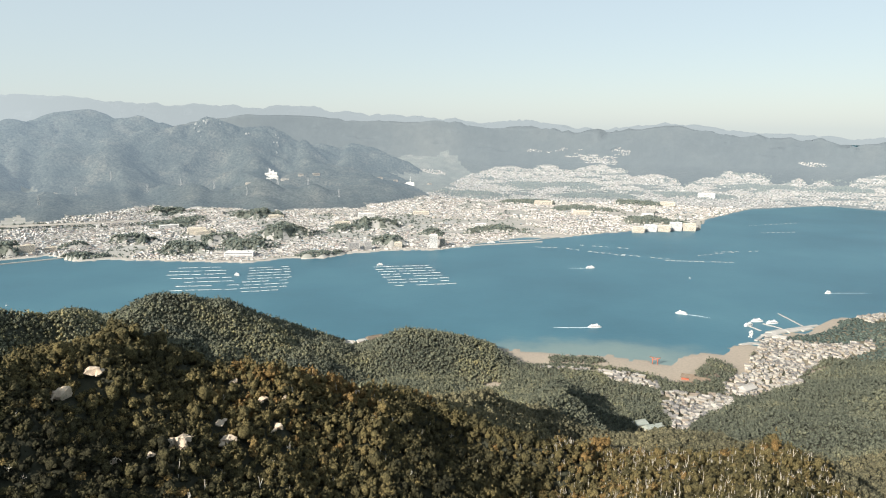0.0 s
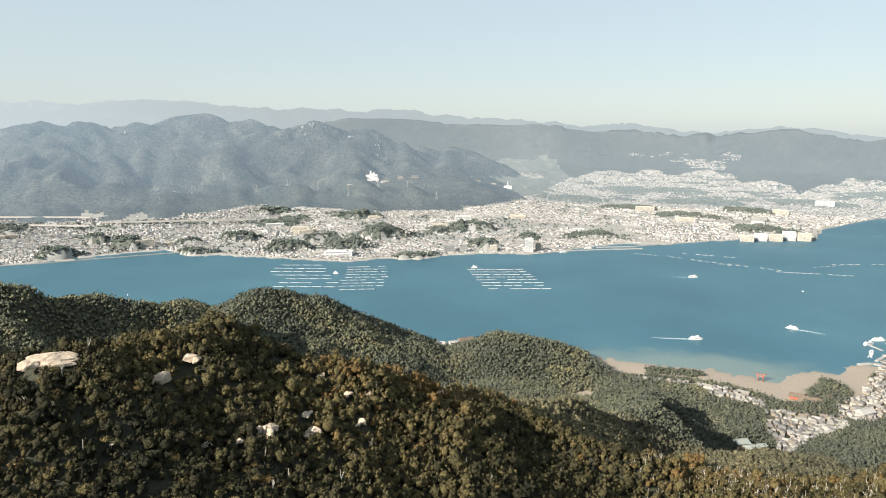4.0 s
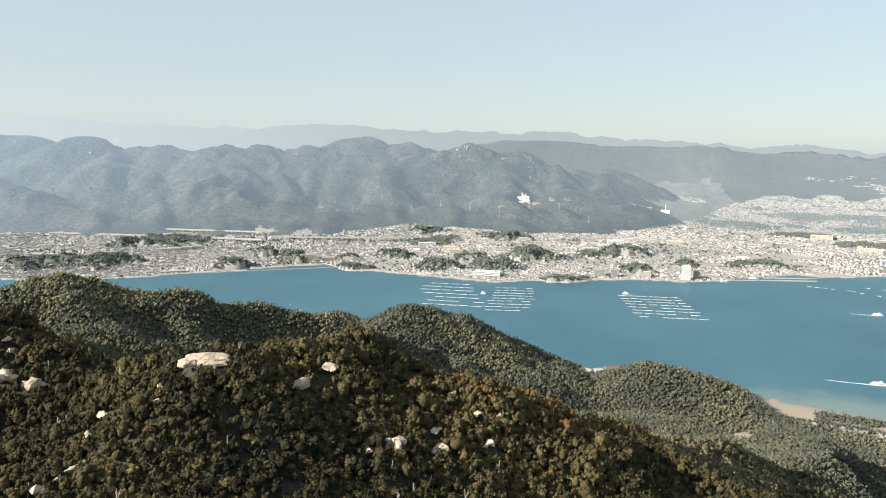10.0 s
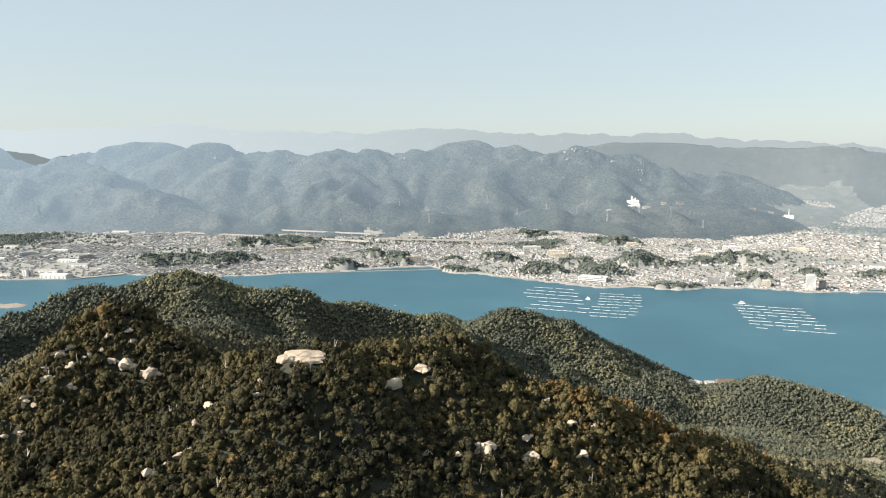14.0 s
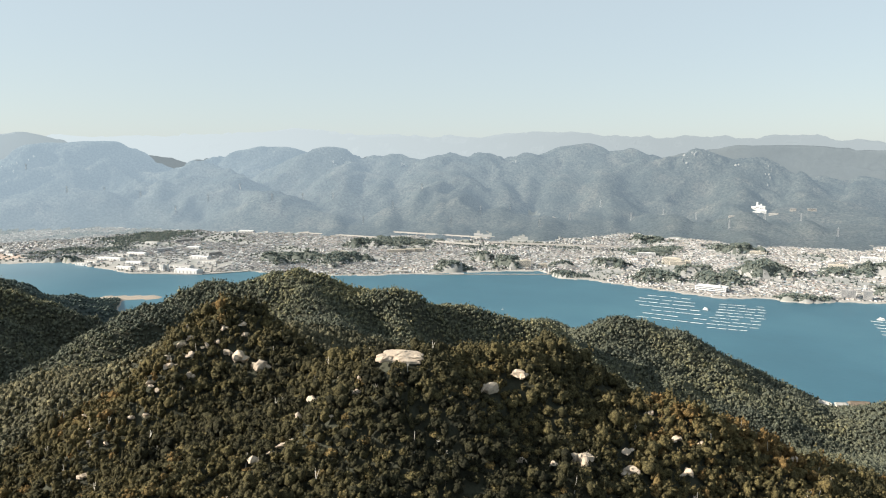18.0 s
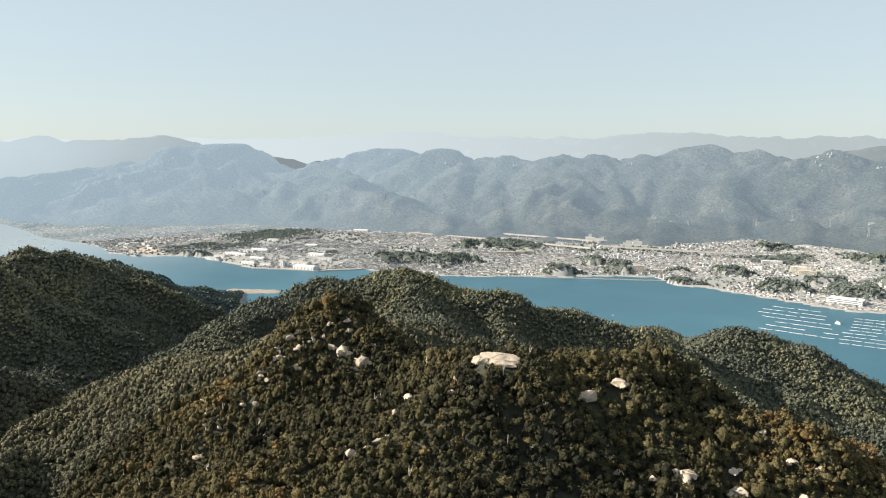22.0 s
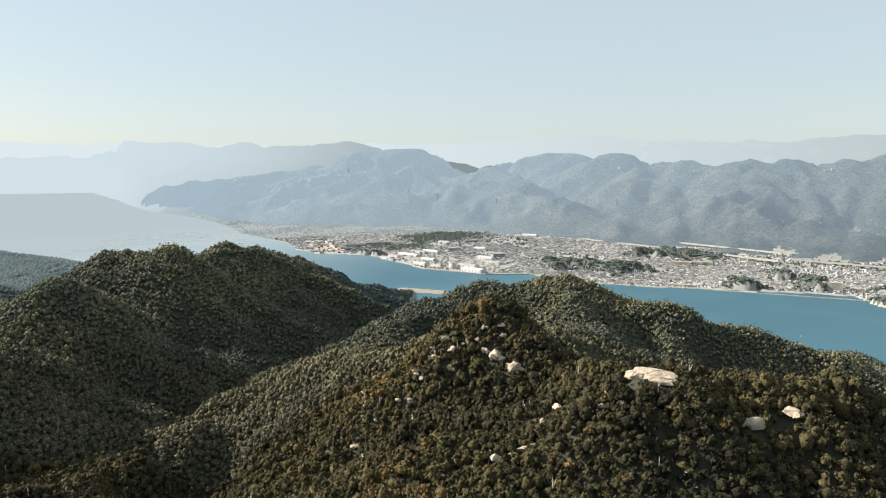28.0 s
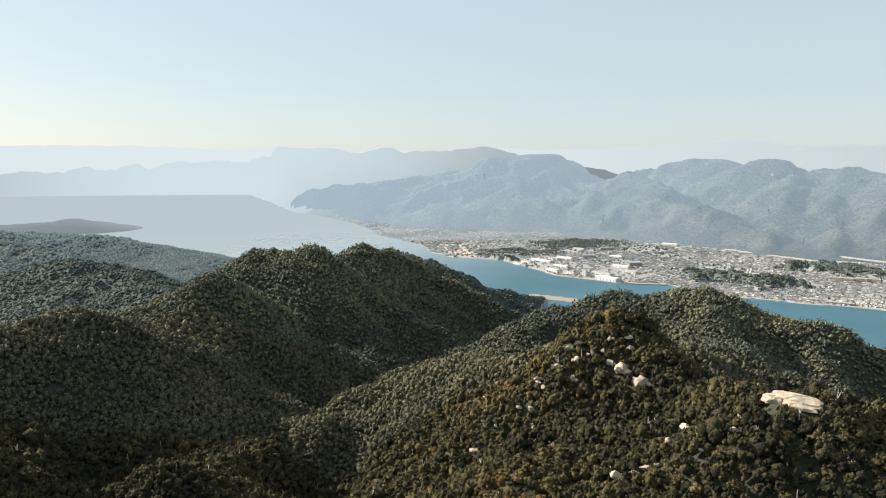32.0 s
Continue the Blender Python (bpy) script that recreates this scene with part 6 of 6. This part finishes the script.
# viaducts of the motorway along the foot of the hills
def sweep(bm, nodes_, side, width, low, high):
    """A continuous beam of that width along a line of places, set off to one side."""
    rings = []
    for k, p in enumerate(nodes_):
        a, b_ = nodes_[max(0, k - 1)], nodes_[min(len(nodes_) - 1, k + 1)]
        n_ = math.hypot(b_[0] - a[0], b_[1] - a[1])
        ox, oy = -(b_[1] - a[1]) / n_, (b_[0] - a[0]) / n_
        rings.append([bm.verts.new((p[0] + ox * (side + q), p[1] + oy * (side + q), p[2] + z)) for q, z in ((-width / 2, low), (width / 2, low), (width / 2, high), (-width / 2, high))])
    for a, b_ in zip(rings, rings[1:]):
        for k in range(4):
            bm.faces.new((a[k], b_[k], b_[(k + 1) % 4], a[(k + 1) % 4]))
    bm.faces.new(rings[0])
    bm.faces.new(rings[-1][::-1])
    bmesh.ops.recalc_face_normals(bm, faces=bm.faces)

def viaduct(points, z, label):
    ob = thing("viaduct", pose(0, 0, 0), label, "viaduct", "motorway viaducts")
    line = []
    for (x0, y0), (x1, y1) in zip(points, points[1:]):
        k = max(1, round(math.hypot(x1 - x0, y1 - y0) / 45))
        line += [(x0 + (x1 - x0) * i / k, y0 + (y1 - y0) * i / k) for i in range(k)]
    line.append(points[-1])
    spine = [bend((*c_, z)) for c_ in line]
    for c_, p in zip(line, spine):
        gz = float(bend((*c_, ground_z(*c_)))[2])
        if p[2] - gz > 4:
            bm = bmesh.new()
            box(bm, p[0], p[1], gz - 3, 2.4, 6, p[2] - gz + 1.0, math.degrees(math.atan2(points[-1][1] - points[0][1], points[-1][0] - points[0][0])))
            part("pier", bm, concrete, ob)
    for name_, side, width, low, high, mat_, text in (("deck", 0, 12, -2.2, -0.2, concrete, ""), ("carriageway", 0, 10.6, -0.19, 0.05, asphalt, ""), ("parapet", -5.7, 0.5, -2.3, 3.0, concrete, "pale concrete noise barrier"), ("parapet", 5.7, 0.5, -2.3, 3.0, concrete, "pale concrete noise barrier")):
        bm = bmesh.new()
        sweep(bm, spine, side, width, low, high)
        part(name_, bm, mat_, ob, text)
    return ob
viaduct([(-2690, 2195), (-2244, 2286), (-1953, 2335), (-1690, 2362)], 31, "long pale motorway viaduct along the foot of the hills")
viaduct([(-1690, 2450), (-1400, 2560), (-1180, 2650)], 33, "pale motorway embankment behind the town")
viaduct([(-4175, 1719), (-3880, 1835), (-3614, 1954)], 33, "pale motorway viaduct across a side valley")
viaduct([(-6300, 1430), (-5600, 1470), (-5052, 1507)], 40, "distant motorway viaduct on the western shore")
viaduct([(-2254, 2420), (-1980, 2470), (-1780, 2500)], 44, "upper motorway slip road against the woods")

# pylons on the range
steel = rough_mat("galvanised_steel", (0.30, 0.31, 0.32), (0.42, 0.43, 0.44), 0.5, 3.0, 0.55, 0.1, 0.01, 0.3)
def pylon_proto():
    ob = thing("pylon", pose(0, 0, 0), "steel lattice power pylon on the wooded range", "pylon", "power pylons on the range")
    bm = bmesh.new()
    for sx, sy in ((-1, -1), (1, -1), (1, 1), (-1, 1)):
        tube(bm, (sx * 4, sy * 4, -4), (sx * 0.6, sy * 0.6, 40), 0.5, 0.4, 4)
    for k in range(6):
        w_, z_ = 4 - k * 0.62, k * 7.0
        for a in range(4):
            c_ = ((-1, -1), (1, -1), (1, 1), (-1, 1))
            tube(bm, (c_[a][0] * w_, c_[a][1] * w_, z_), (c_[(a + 1) % 4][0] * (w_ - 0.55), c_[(a + 1) % 4][1] * (w_ - 0.55), z_ + 6.2), 0.25, 0.25, 3)
    part("lattice", bm, steel, ob)
    for z_ in (28, 33, 38):
        bm = bmesh.new()
        tube(bm, (-7, 0, z_), (7, 0, z_), 0.35, 0.35, 4)
        part("arm", bm, steel, ob)
    return ob
pylon = pylon_proto()
for q in range(26):
    a, k = 9 + q * 2.45, (0.28, 0.62, 0.45)[q % 3]
    r = float(np.interp(a, FOOT_A, FOOT_R)) + 900 * k
    x, y = polar(a, r)
    ob = copy_thing(pylon, pose(0, 0, 0)) if q else pylon
    set_far(ob, x, y, ground_z(x, y), a + 10)

# ---- the island's shore: gate in the sea, shrine, temple, landing stages ----
ob = thing("shrine_gate", pose(0, 0, 0), "great vermilion shrine gate standing on the tidal sand", "shrine gate")
for sx in (-1, 1):
    bm = bmesh.new()
    tube(bm, (sx * 4.2, 0, -1), (sx * 3.8, 0, 10.6), 0.75, 0.6, 12)
    part("pillar", bm, vermilion, ob)
    for sy in (-1, 1):
        bm = bmesh.new()
        tube(bm, (sx * 4.2, sy * 3.4, -1), (sx * 4.1, sy * 3.2, 5.4), 0.45, 0.4, 10)
        part("side_post", bm, vermilion, ob)
    bm = bmesh.new()
    box(bm, sx * 4.15, 0, 3.8, 0.5, 7.6, 0.7)
    part("tie_beam", bm, vermilion, ob)
bm = bmesh.new()
box(bm, 0, 0, 7.4, 11.5, 0.7, 0.9)
part("cross_beam", bm, vermilion, ob)
bm = bmesh.new()
sweep(bm, [(-9 + k * 2.25, 0, 10.4 + 0.012 * (k * 2.25 - 9) ** 2) for k in range(9)], 0, 1.1, 0, 0.9)
part("lintel", bm, vermilion, ob)
bm = bmesh.new()
sweep(bm, [(-9.5 + k * 2.375, 0, 11.3 + 0.012 * (k * 2.375 - 9.5) ** 2) for k in range(9)], 0, 1.9, 0.01, 0.5)
part("lintel_roof", bm, brown_roof, ob)
ob.matrix_world = pose(366, 1128, 0.4, 0, 0, -25)

def shrine_hall(x, y, w, d, h, rz, label, roof=None, post=None, z=None, group="halls of the shrine over the bay"):
    """A hall on posts with a deep curved roof."""
    ob = thing("shrine_hall", pose(0, 0, 0), label, "shrine hall", group)
    bm = bmesh.new()
    box(bm, 0, 0, -0.2, w * 0.9, d * 0.84, h + 0.1)
    part("wall", bm, post or vermilion, ob)
    rf_ = gable_bm(w, d, h, d * 0.30, 1.3)
    part("roof", rf_, roof or brown_roof, ob)
    bm = bmesh.new()
    box(bm, 0, 0, h + d * 0.30 - 0.15, w * 0.95, 0.9, 0.7)
    part("ridge_beam", bm, roof or brown_roof, ob)
    n_ = max(3, int(w / 4))
    for k in range(n_ + 1):
        for sy in (-1, 1):
            bm = bmesh.new()
            tube(bm, (-w * 0.47 + k * w * 0.94 / n_, sy * d * 0.46, -2.5), (-w * 0.47 + k * w * 0.94 / n_, sy * d * 0.46, h), 0.22, 0.22, 6)
            part("post", bm, post or vermilion, ob)
    ob.matrix_world = pose(x, y, ground_z(x, y) + 1.4 if z is None else z, 0, 0, rz)
    return ob
shrine_hall(408, 1032, 30, 18, 4.6, -24, "wide main shrine hall with a dark bark roof", z=2.6)
shrine_hall(396, 1052, 20, 13, 4.0, -24, "purification hall of the bayside shrine", z=2.6)
shrine_hall(440, 1050, 20, 11, 3.6, 62, "side hall of the bayside shrine with bark roof", z=2.6)
for x, y, w, rz in ((372, 1026, 34, 8), (352, 1014, 26, -40), (432, 1068, 40, 66), (446, 1092, 30, 60), (418, 1012, 34, -20), (462, 1040, 22, 40)):
    shrine_hall(x, y, w, 5.5, 2.8, rz, "covered red corridor of the bayside shrine", z=2.4)
shrine_hall(272, 826, 24, 16, 6, 20, "temple main hall with a green copper roof", copper_roof, beige_render, None, "temple halls above the town")
shrine_hall(256, 834, 16, 12, 5, 20, "smaller temple hall with a green copper roof", copper_roof, beige_render, None, "temple halls above the town")
shrine_hall(290, 806, 15, 12, 5, -70, "temple gatehouse with a grey-green roof", copper_roof, beige_render, None, "temple halls above the town")
shrine_hall(462, 985, 24, 15, 7, 30, "hilltop pavilion hall with a broad grey roof", concrete, grey_render, None, "temple halls above the town")
shrine_hall(-126, 1232, 30, 16, 4.5, 30, "brown-roofed hall in the clearing by the shore", brown_roof, beige_render, None, "buildings in the shore clearing")
shrine_hall(-150, 1218, 14, 9, 3.5, 30, "small grey-roofed building in the shore clearing", concrete, beige_render, None, "buildings in the shore clearing")
shrine_hall(-168, 1196, 20, 9, 3.2, -15, "pale-roofed building below the wooded bump", concrete, white_paint, None, "buildings in the shore clearing")
for x, y, w, d, rz in ((668, 1318, 44, 20, 28), (705, 1330, 40, 16, 28), (640, 1296, 24, 16, 28), (735, 1340, 34, 14, 30), (650, 1270, 24, 18, -40)):
    shed(x, y, w, d, 5.5, rz, "pale-roofed ferry terminal building on the island quay", concrete, beige_render, "ferry terminal buildings")
quay([(600, 1262), (640, 1305), (700, 1338), (775, 1368)], 6, 2.2, "concrete ferry quay of the island")
quay([(560, 1236), (585, 1246), (606, 1240)], 9, 1.8, "stone mole beside the small beach")
quay([(640, 1330), (628, 1372)], 3.5, 1.2, "floating landing stage", "landing_stage")
quay([(690, 1345), (668, 1380)], 3.5, 1.2, "floating landing stage", "landing_stage")
quay([(742, 1360), (738, 1460)], 3, 1.2, "long slender pier reaching into the strait", "pier")
quay([(10, 1238), (50, 1284)], 3.5, 1.4, "slim white landing pier on the wooded shore", "pier")
quay([(425, 1062), (440, 1098), (470, 1138)], 3, 3.2, "pale stone sea wall round the pine spit")
quay([(170, 1104), (264, 1098), (307, 1086), (334, 1062), (356, 1036)], 3, 2.8, "pale stone sea wall along the bay")

# ---- boats ----
def ferry(x, y, length, rz, label, hull=None, wake=0.0):
    ob = thing("ferry", pose(0, 0, 0), label, "ferry", "ferries on the strait")
    w = length * 0.27
    bm = bmesh.new()
    secs = []
    for k, (t, b_) in enumerate(((-0.5, 0.75), (-0.42, 1.0), (0.2, 1.0), (0.38, 0.72), (0.5, 0.12))):
        secs.append([bm.verts.new((t * length, sy * w / 2 * b_ * q, z)) for sy, q, z in ((-1, 0.8, -0.8), (1, 0.8, -0.8), (1, 1, 1.7), (-1, 1, 1.7))])
    for a, b_ in zip(secs, secs[1:]):
        for i in range(4):
            bm.faces.new((a[i], b_[i], b_[(i + 1) % 4], a[(i + 1) % 4]))
    bm.faces.new(secs[0])
    bm.faces.new(secs[-1][::-1])
    bmesh.ops.recalc_face_normals(bm, faces=bm.faces)
    part("hull", bm, hull or white_paint, ob)
    bm = bmesh.new()
    box(bm, -length * 0.03, 0, 1.7, length * 0.78, w * 0.9, 2.4)
    cab = part("cabin", bm, white_paint, ob)
    bm = bmesh.new()
    for sy in (-1, 1):
        box(bm, -length * 0.03, sy * w * 0.452, 2.6, length * 0.7, 0.12, 0.9)
    part("windows", bm, window_glass, cab)
    bm = bmesh.new()
    box(bm, -length * 0.06, 0, 4.1, length * 0.52, w * 0.74, 1.9)
    part("upper_deck", bm, white_paint, ob)
    bm = bmesh.new()
    box(bm, length * 0.12, 0, 6.0, length * 0.12, w * 0.5, 1.7)
    part("bridge", bm, white_paint, ob)
    bm = bmesh.new()
    tube(bm, (-length * 0.2, 0, 5.8), (-length * 0.22, 0, 8.6), 0.7, 0.55, 8)
    part("funnel", bm, dark_hull, ob)
    ob.matrix_world = pose(x, y, 0.0, 0, 0, rz)
    if wake:
        bm = bmesh.new()
        n_ = 22
        prev = None
        rw = random.Random(int(x))
        for k in range(n_ + 1):
            t = k / n_
            px, hwid = -length * 0.42 - t * wake * 0.62, (0.7 + w * 0.22 * (1 - t) ** 0.5 + 0.8 * t) * (1 - t) ** 0.35 * rw.uniform(0.75, 1.15)
            cur = [bm.verts.new((px, s_ * hwid + wake * 0.05 * t * t, 0.10)) for s_ in (-1, 1)]
            if prev:
                bm.faces.new((prev[0], prev[1], cur[1], cur[0]))
            prev = cur
        for f in bm.faces:
            f.normal_update()
        me = bpy.data.meshes.new("wake")
        bm.to_mesh(me)
        bm.free()
        me.materials.append(foam)
        wk = new("wake", me)
        wk.matrix_world = pose(x, y, 0.02, 0, 0, rz)
        tagged(wk, "white foamy wake trailing behind a ferry", "wake", "wakes on the strait")
    return ob
ferry(311, 1347, 27, 5, "white two-deck ferry crossing the strait", None, 120)
ferry(523, 1455, 25, 152, "white ferry under way off the bay", None, 85)
ferry(428, 1947, 26, 8, "white ferry in the middle of the strait", None, 90)
ferry(632, 1366, 24, 28, "white ferry moored at the landing stage", None)
ferry(663, 1396, 27, 8, "white ferry moored off the island quay", None)
ferry(689, 1383, 27, 10, "white two-deck ferry beside the pier", None)
ferry(170, 2375, 30, 12, "white ferry at the far terminal", None)
ferry(82, 2282, 26, 20, "white ferry docked on the far shore", None)
ferry(-185, 1972, 18, 190, "small white workboat beside the rafts", None, 30)
ferry(-560, 1822, 15, 170, "small white workboat at the oyster rafts", None)
ferry(953, 1652, 16, 186, "fast white launch with a long curved wake", None, 170)
ferry(-2995, 935, 30, 62, "small ship moored at the port", dark_hull)

def small_boat(x, y, length, rz, label):
    ob = thing("small_boat", pose(0, 0, 0), label, "boat", "small boats")
    bm = bmesh.new()
    bmesh.ops.create_uvsphere(bm, u_segments=12, v_segments=6, radius=1, matrix=Matrix.Diagonal((length / 2, length * 0.15, 1.0, 1)))
    for v in bm.verts:
        v.co.z = min(v.co.z, 0.5)
    part("hull", bm, white_paint, ob)
    bm = bmesh.new()
    box(bm, -length * 0.1, 0, 0.4, length * 0.3, length * 0.2, 1.8)
    part("cabin", bm, white_paint, ob)
    bm = bmesh.new()
    tube(bm, (-length * 0.1, 0, 2), (-length * 0.1, 0, length * 0.8), 0.12, 0.06, 5)
    part("mast", bm, steel, ob)
    ob.matrix_world = pose(x, y, 0, 0, 0, rz)
    return ob
small_boat(-978, 1492, 9, 70, "small white sailing boat alone on the strait")
small_boat(670, 1818, 7, 10, "small white boat on the open strait")
for q in range(14):
    small_boat(600 + q * 1.6 + random.uniform(-4, 4), 1285 + q * 3.2, 6, 28, "small white boat moored at the quay")
for q in range(12):
    small_boat(-1930 + q * 11, 1462 + q * 9 + (q % 2) * 12, 9, random.uniform(0, 90), "small white fishing boat in the basin")

# ---- oyster rafts ----
def raft_proto():
    ob = thing("oyster_raft", pose(0, 0, 0), "long weathered bamboo oyster raft afloat on white drums", "oyster raft", "oyster rafts in the strait")
    bm = bmesh.new()
    for k in range(6):
        tube(bm, (-11, -2.5 + k, 0.5), (11, -2.5 + k, 0.5), 0.16, 0.14, 4)
    for k in range(16):
        tube(bm, (-10.6 + k * 1.41, -3, 0.75), (-10.6 + k * 1.41, 3, 0.75), 0.13, 0.12, 4)
    part("bamboo_frame", bm, bamboo, ob)
    for sy in (-1, 1):
        bm = bmesh.new()
        tube(bm, (-10, sy * 2.2, 0.15), (10, sy * 2.2, 0.15), 0.5, 0.5, 7)
        part("float", bm, float_white, ob)
    return ob
raft = raft_proto()
raft_count = 0
# corners of three raft fields: start, along a row, across the rows, rows, rafts in a row
for (x0, y0), (ux, uy), (vx, vy), n_rows, n_cols in (((-789, 1917), (158, 24), (140, -312), 7, 5), ((-559, 1925), (112, 30), (70, -320), 9, 5), ((-206, 1950), (165, 32), (82, -268), 8, 6)):
    for i in range(n_rows):
        slip = random.uniform(-7, 7)
        for j in range(n_cols):
            if random.random() < 0.07:
                continue
            s_, t_ = (j + 0.5) / n_cols, (i + 0.2) / n_rows
            x, y = x0 + ux * s_ + vx * t_ + slip + random.uniform(-2, 2), y0 + uy * s_ + vy * t_ + random.uniform(-1.5, 1.5)
            m = pose(x, y, 0.0, 0, 0, math.degrees(math.atan2(uy, ux)) + random.uniform(-1.5, 1.5))
            ob = copy_thing(raft, m) if raft_count else raft
            ob.matrix_world = m @ Matrix.Diagonal((math.hypot(ux, uy) / n_cols / 22 * random.uniform(0.80, 0.99), 0.26, 1, 1))
            raft_count += 1
# raft lines farther off, too small to tell apart
v_, f_ = [], []
def add_strip(x, y, ln, wd, ang):
    c_, s_ = math.cos(ang), math.sin(ang)
    b_ = len(v_)
    for z in (0.0, 0.7):
        for px, py in ((-ln / 2, -wd / 2), (ln / 2, -wd / 2), (ln / 2, wd / 2), (-ln / 2, wd / 2)):
            v_.append((x + px * c_ - py * s_, y + px * s_ + py * c_, z))
    f_.extend([(b_ + 4, b_ + 5, b_ + 6, b_ + 7), (b_, b_ + 1, b_ + 5, b_ + 4), (b_ + 1, b_ + 2, b_ + 6, b_ + 5), (b_ + 2, b_ + 3, b_ + 7, b_ + 6), (b_ + 3, b_, b_ + 4, b_ + 7)])
for x0, y0, n_, dx, dy in ((320, 2300, 6, 20, -5), (430, 2262, 9, 18, -14), (540, 2190, 10, 20, -12), (690, 2068, 12, 17, -2), (800, 2150, 8, 22, 10), (900, 2220, 7, 24, 4), (1290, 2850, 10, 26, 10), (1400, 2210, 8, 24, -12), (480, 2340, 8, 20, -8), (1250, 2650, 8, 22, 4)):
    for k in range(n_):
        if random.random() < 0.75:
            add_strip(x0 + k * dx, y0 + k * dy, 12, 1.8, math.atan2(dy, dx))
for i in range(26):
    for j in range(34):
        x, y = -3050 - i * 46 + random.uniform(-14, 14), -140 + j * 26 + i * 6 + random.uniform(-8, 8)
        if random.random() < 0.62 and fbm(np.array(x), np.array(y), 240, 2, 90) > -0.16:
            add_strip(x, y, random.uniform(12, 24), 5.5, math.radians(70 + random.uniform(-6, 6)))
far_rafts = new("raft_lines", mesh_from("raft_lines", bend(np.array(v_)), np.array(f_), (bamboo,)))
tagged(far_rafts, "hundreds of oyster rafts in lines on the distant water", "oyster rafts", kind="stuff")
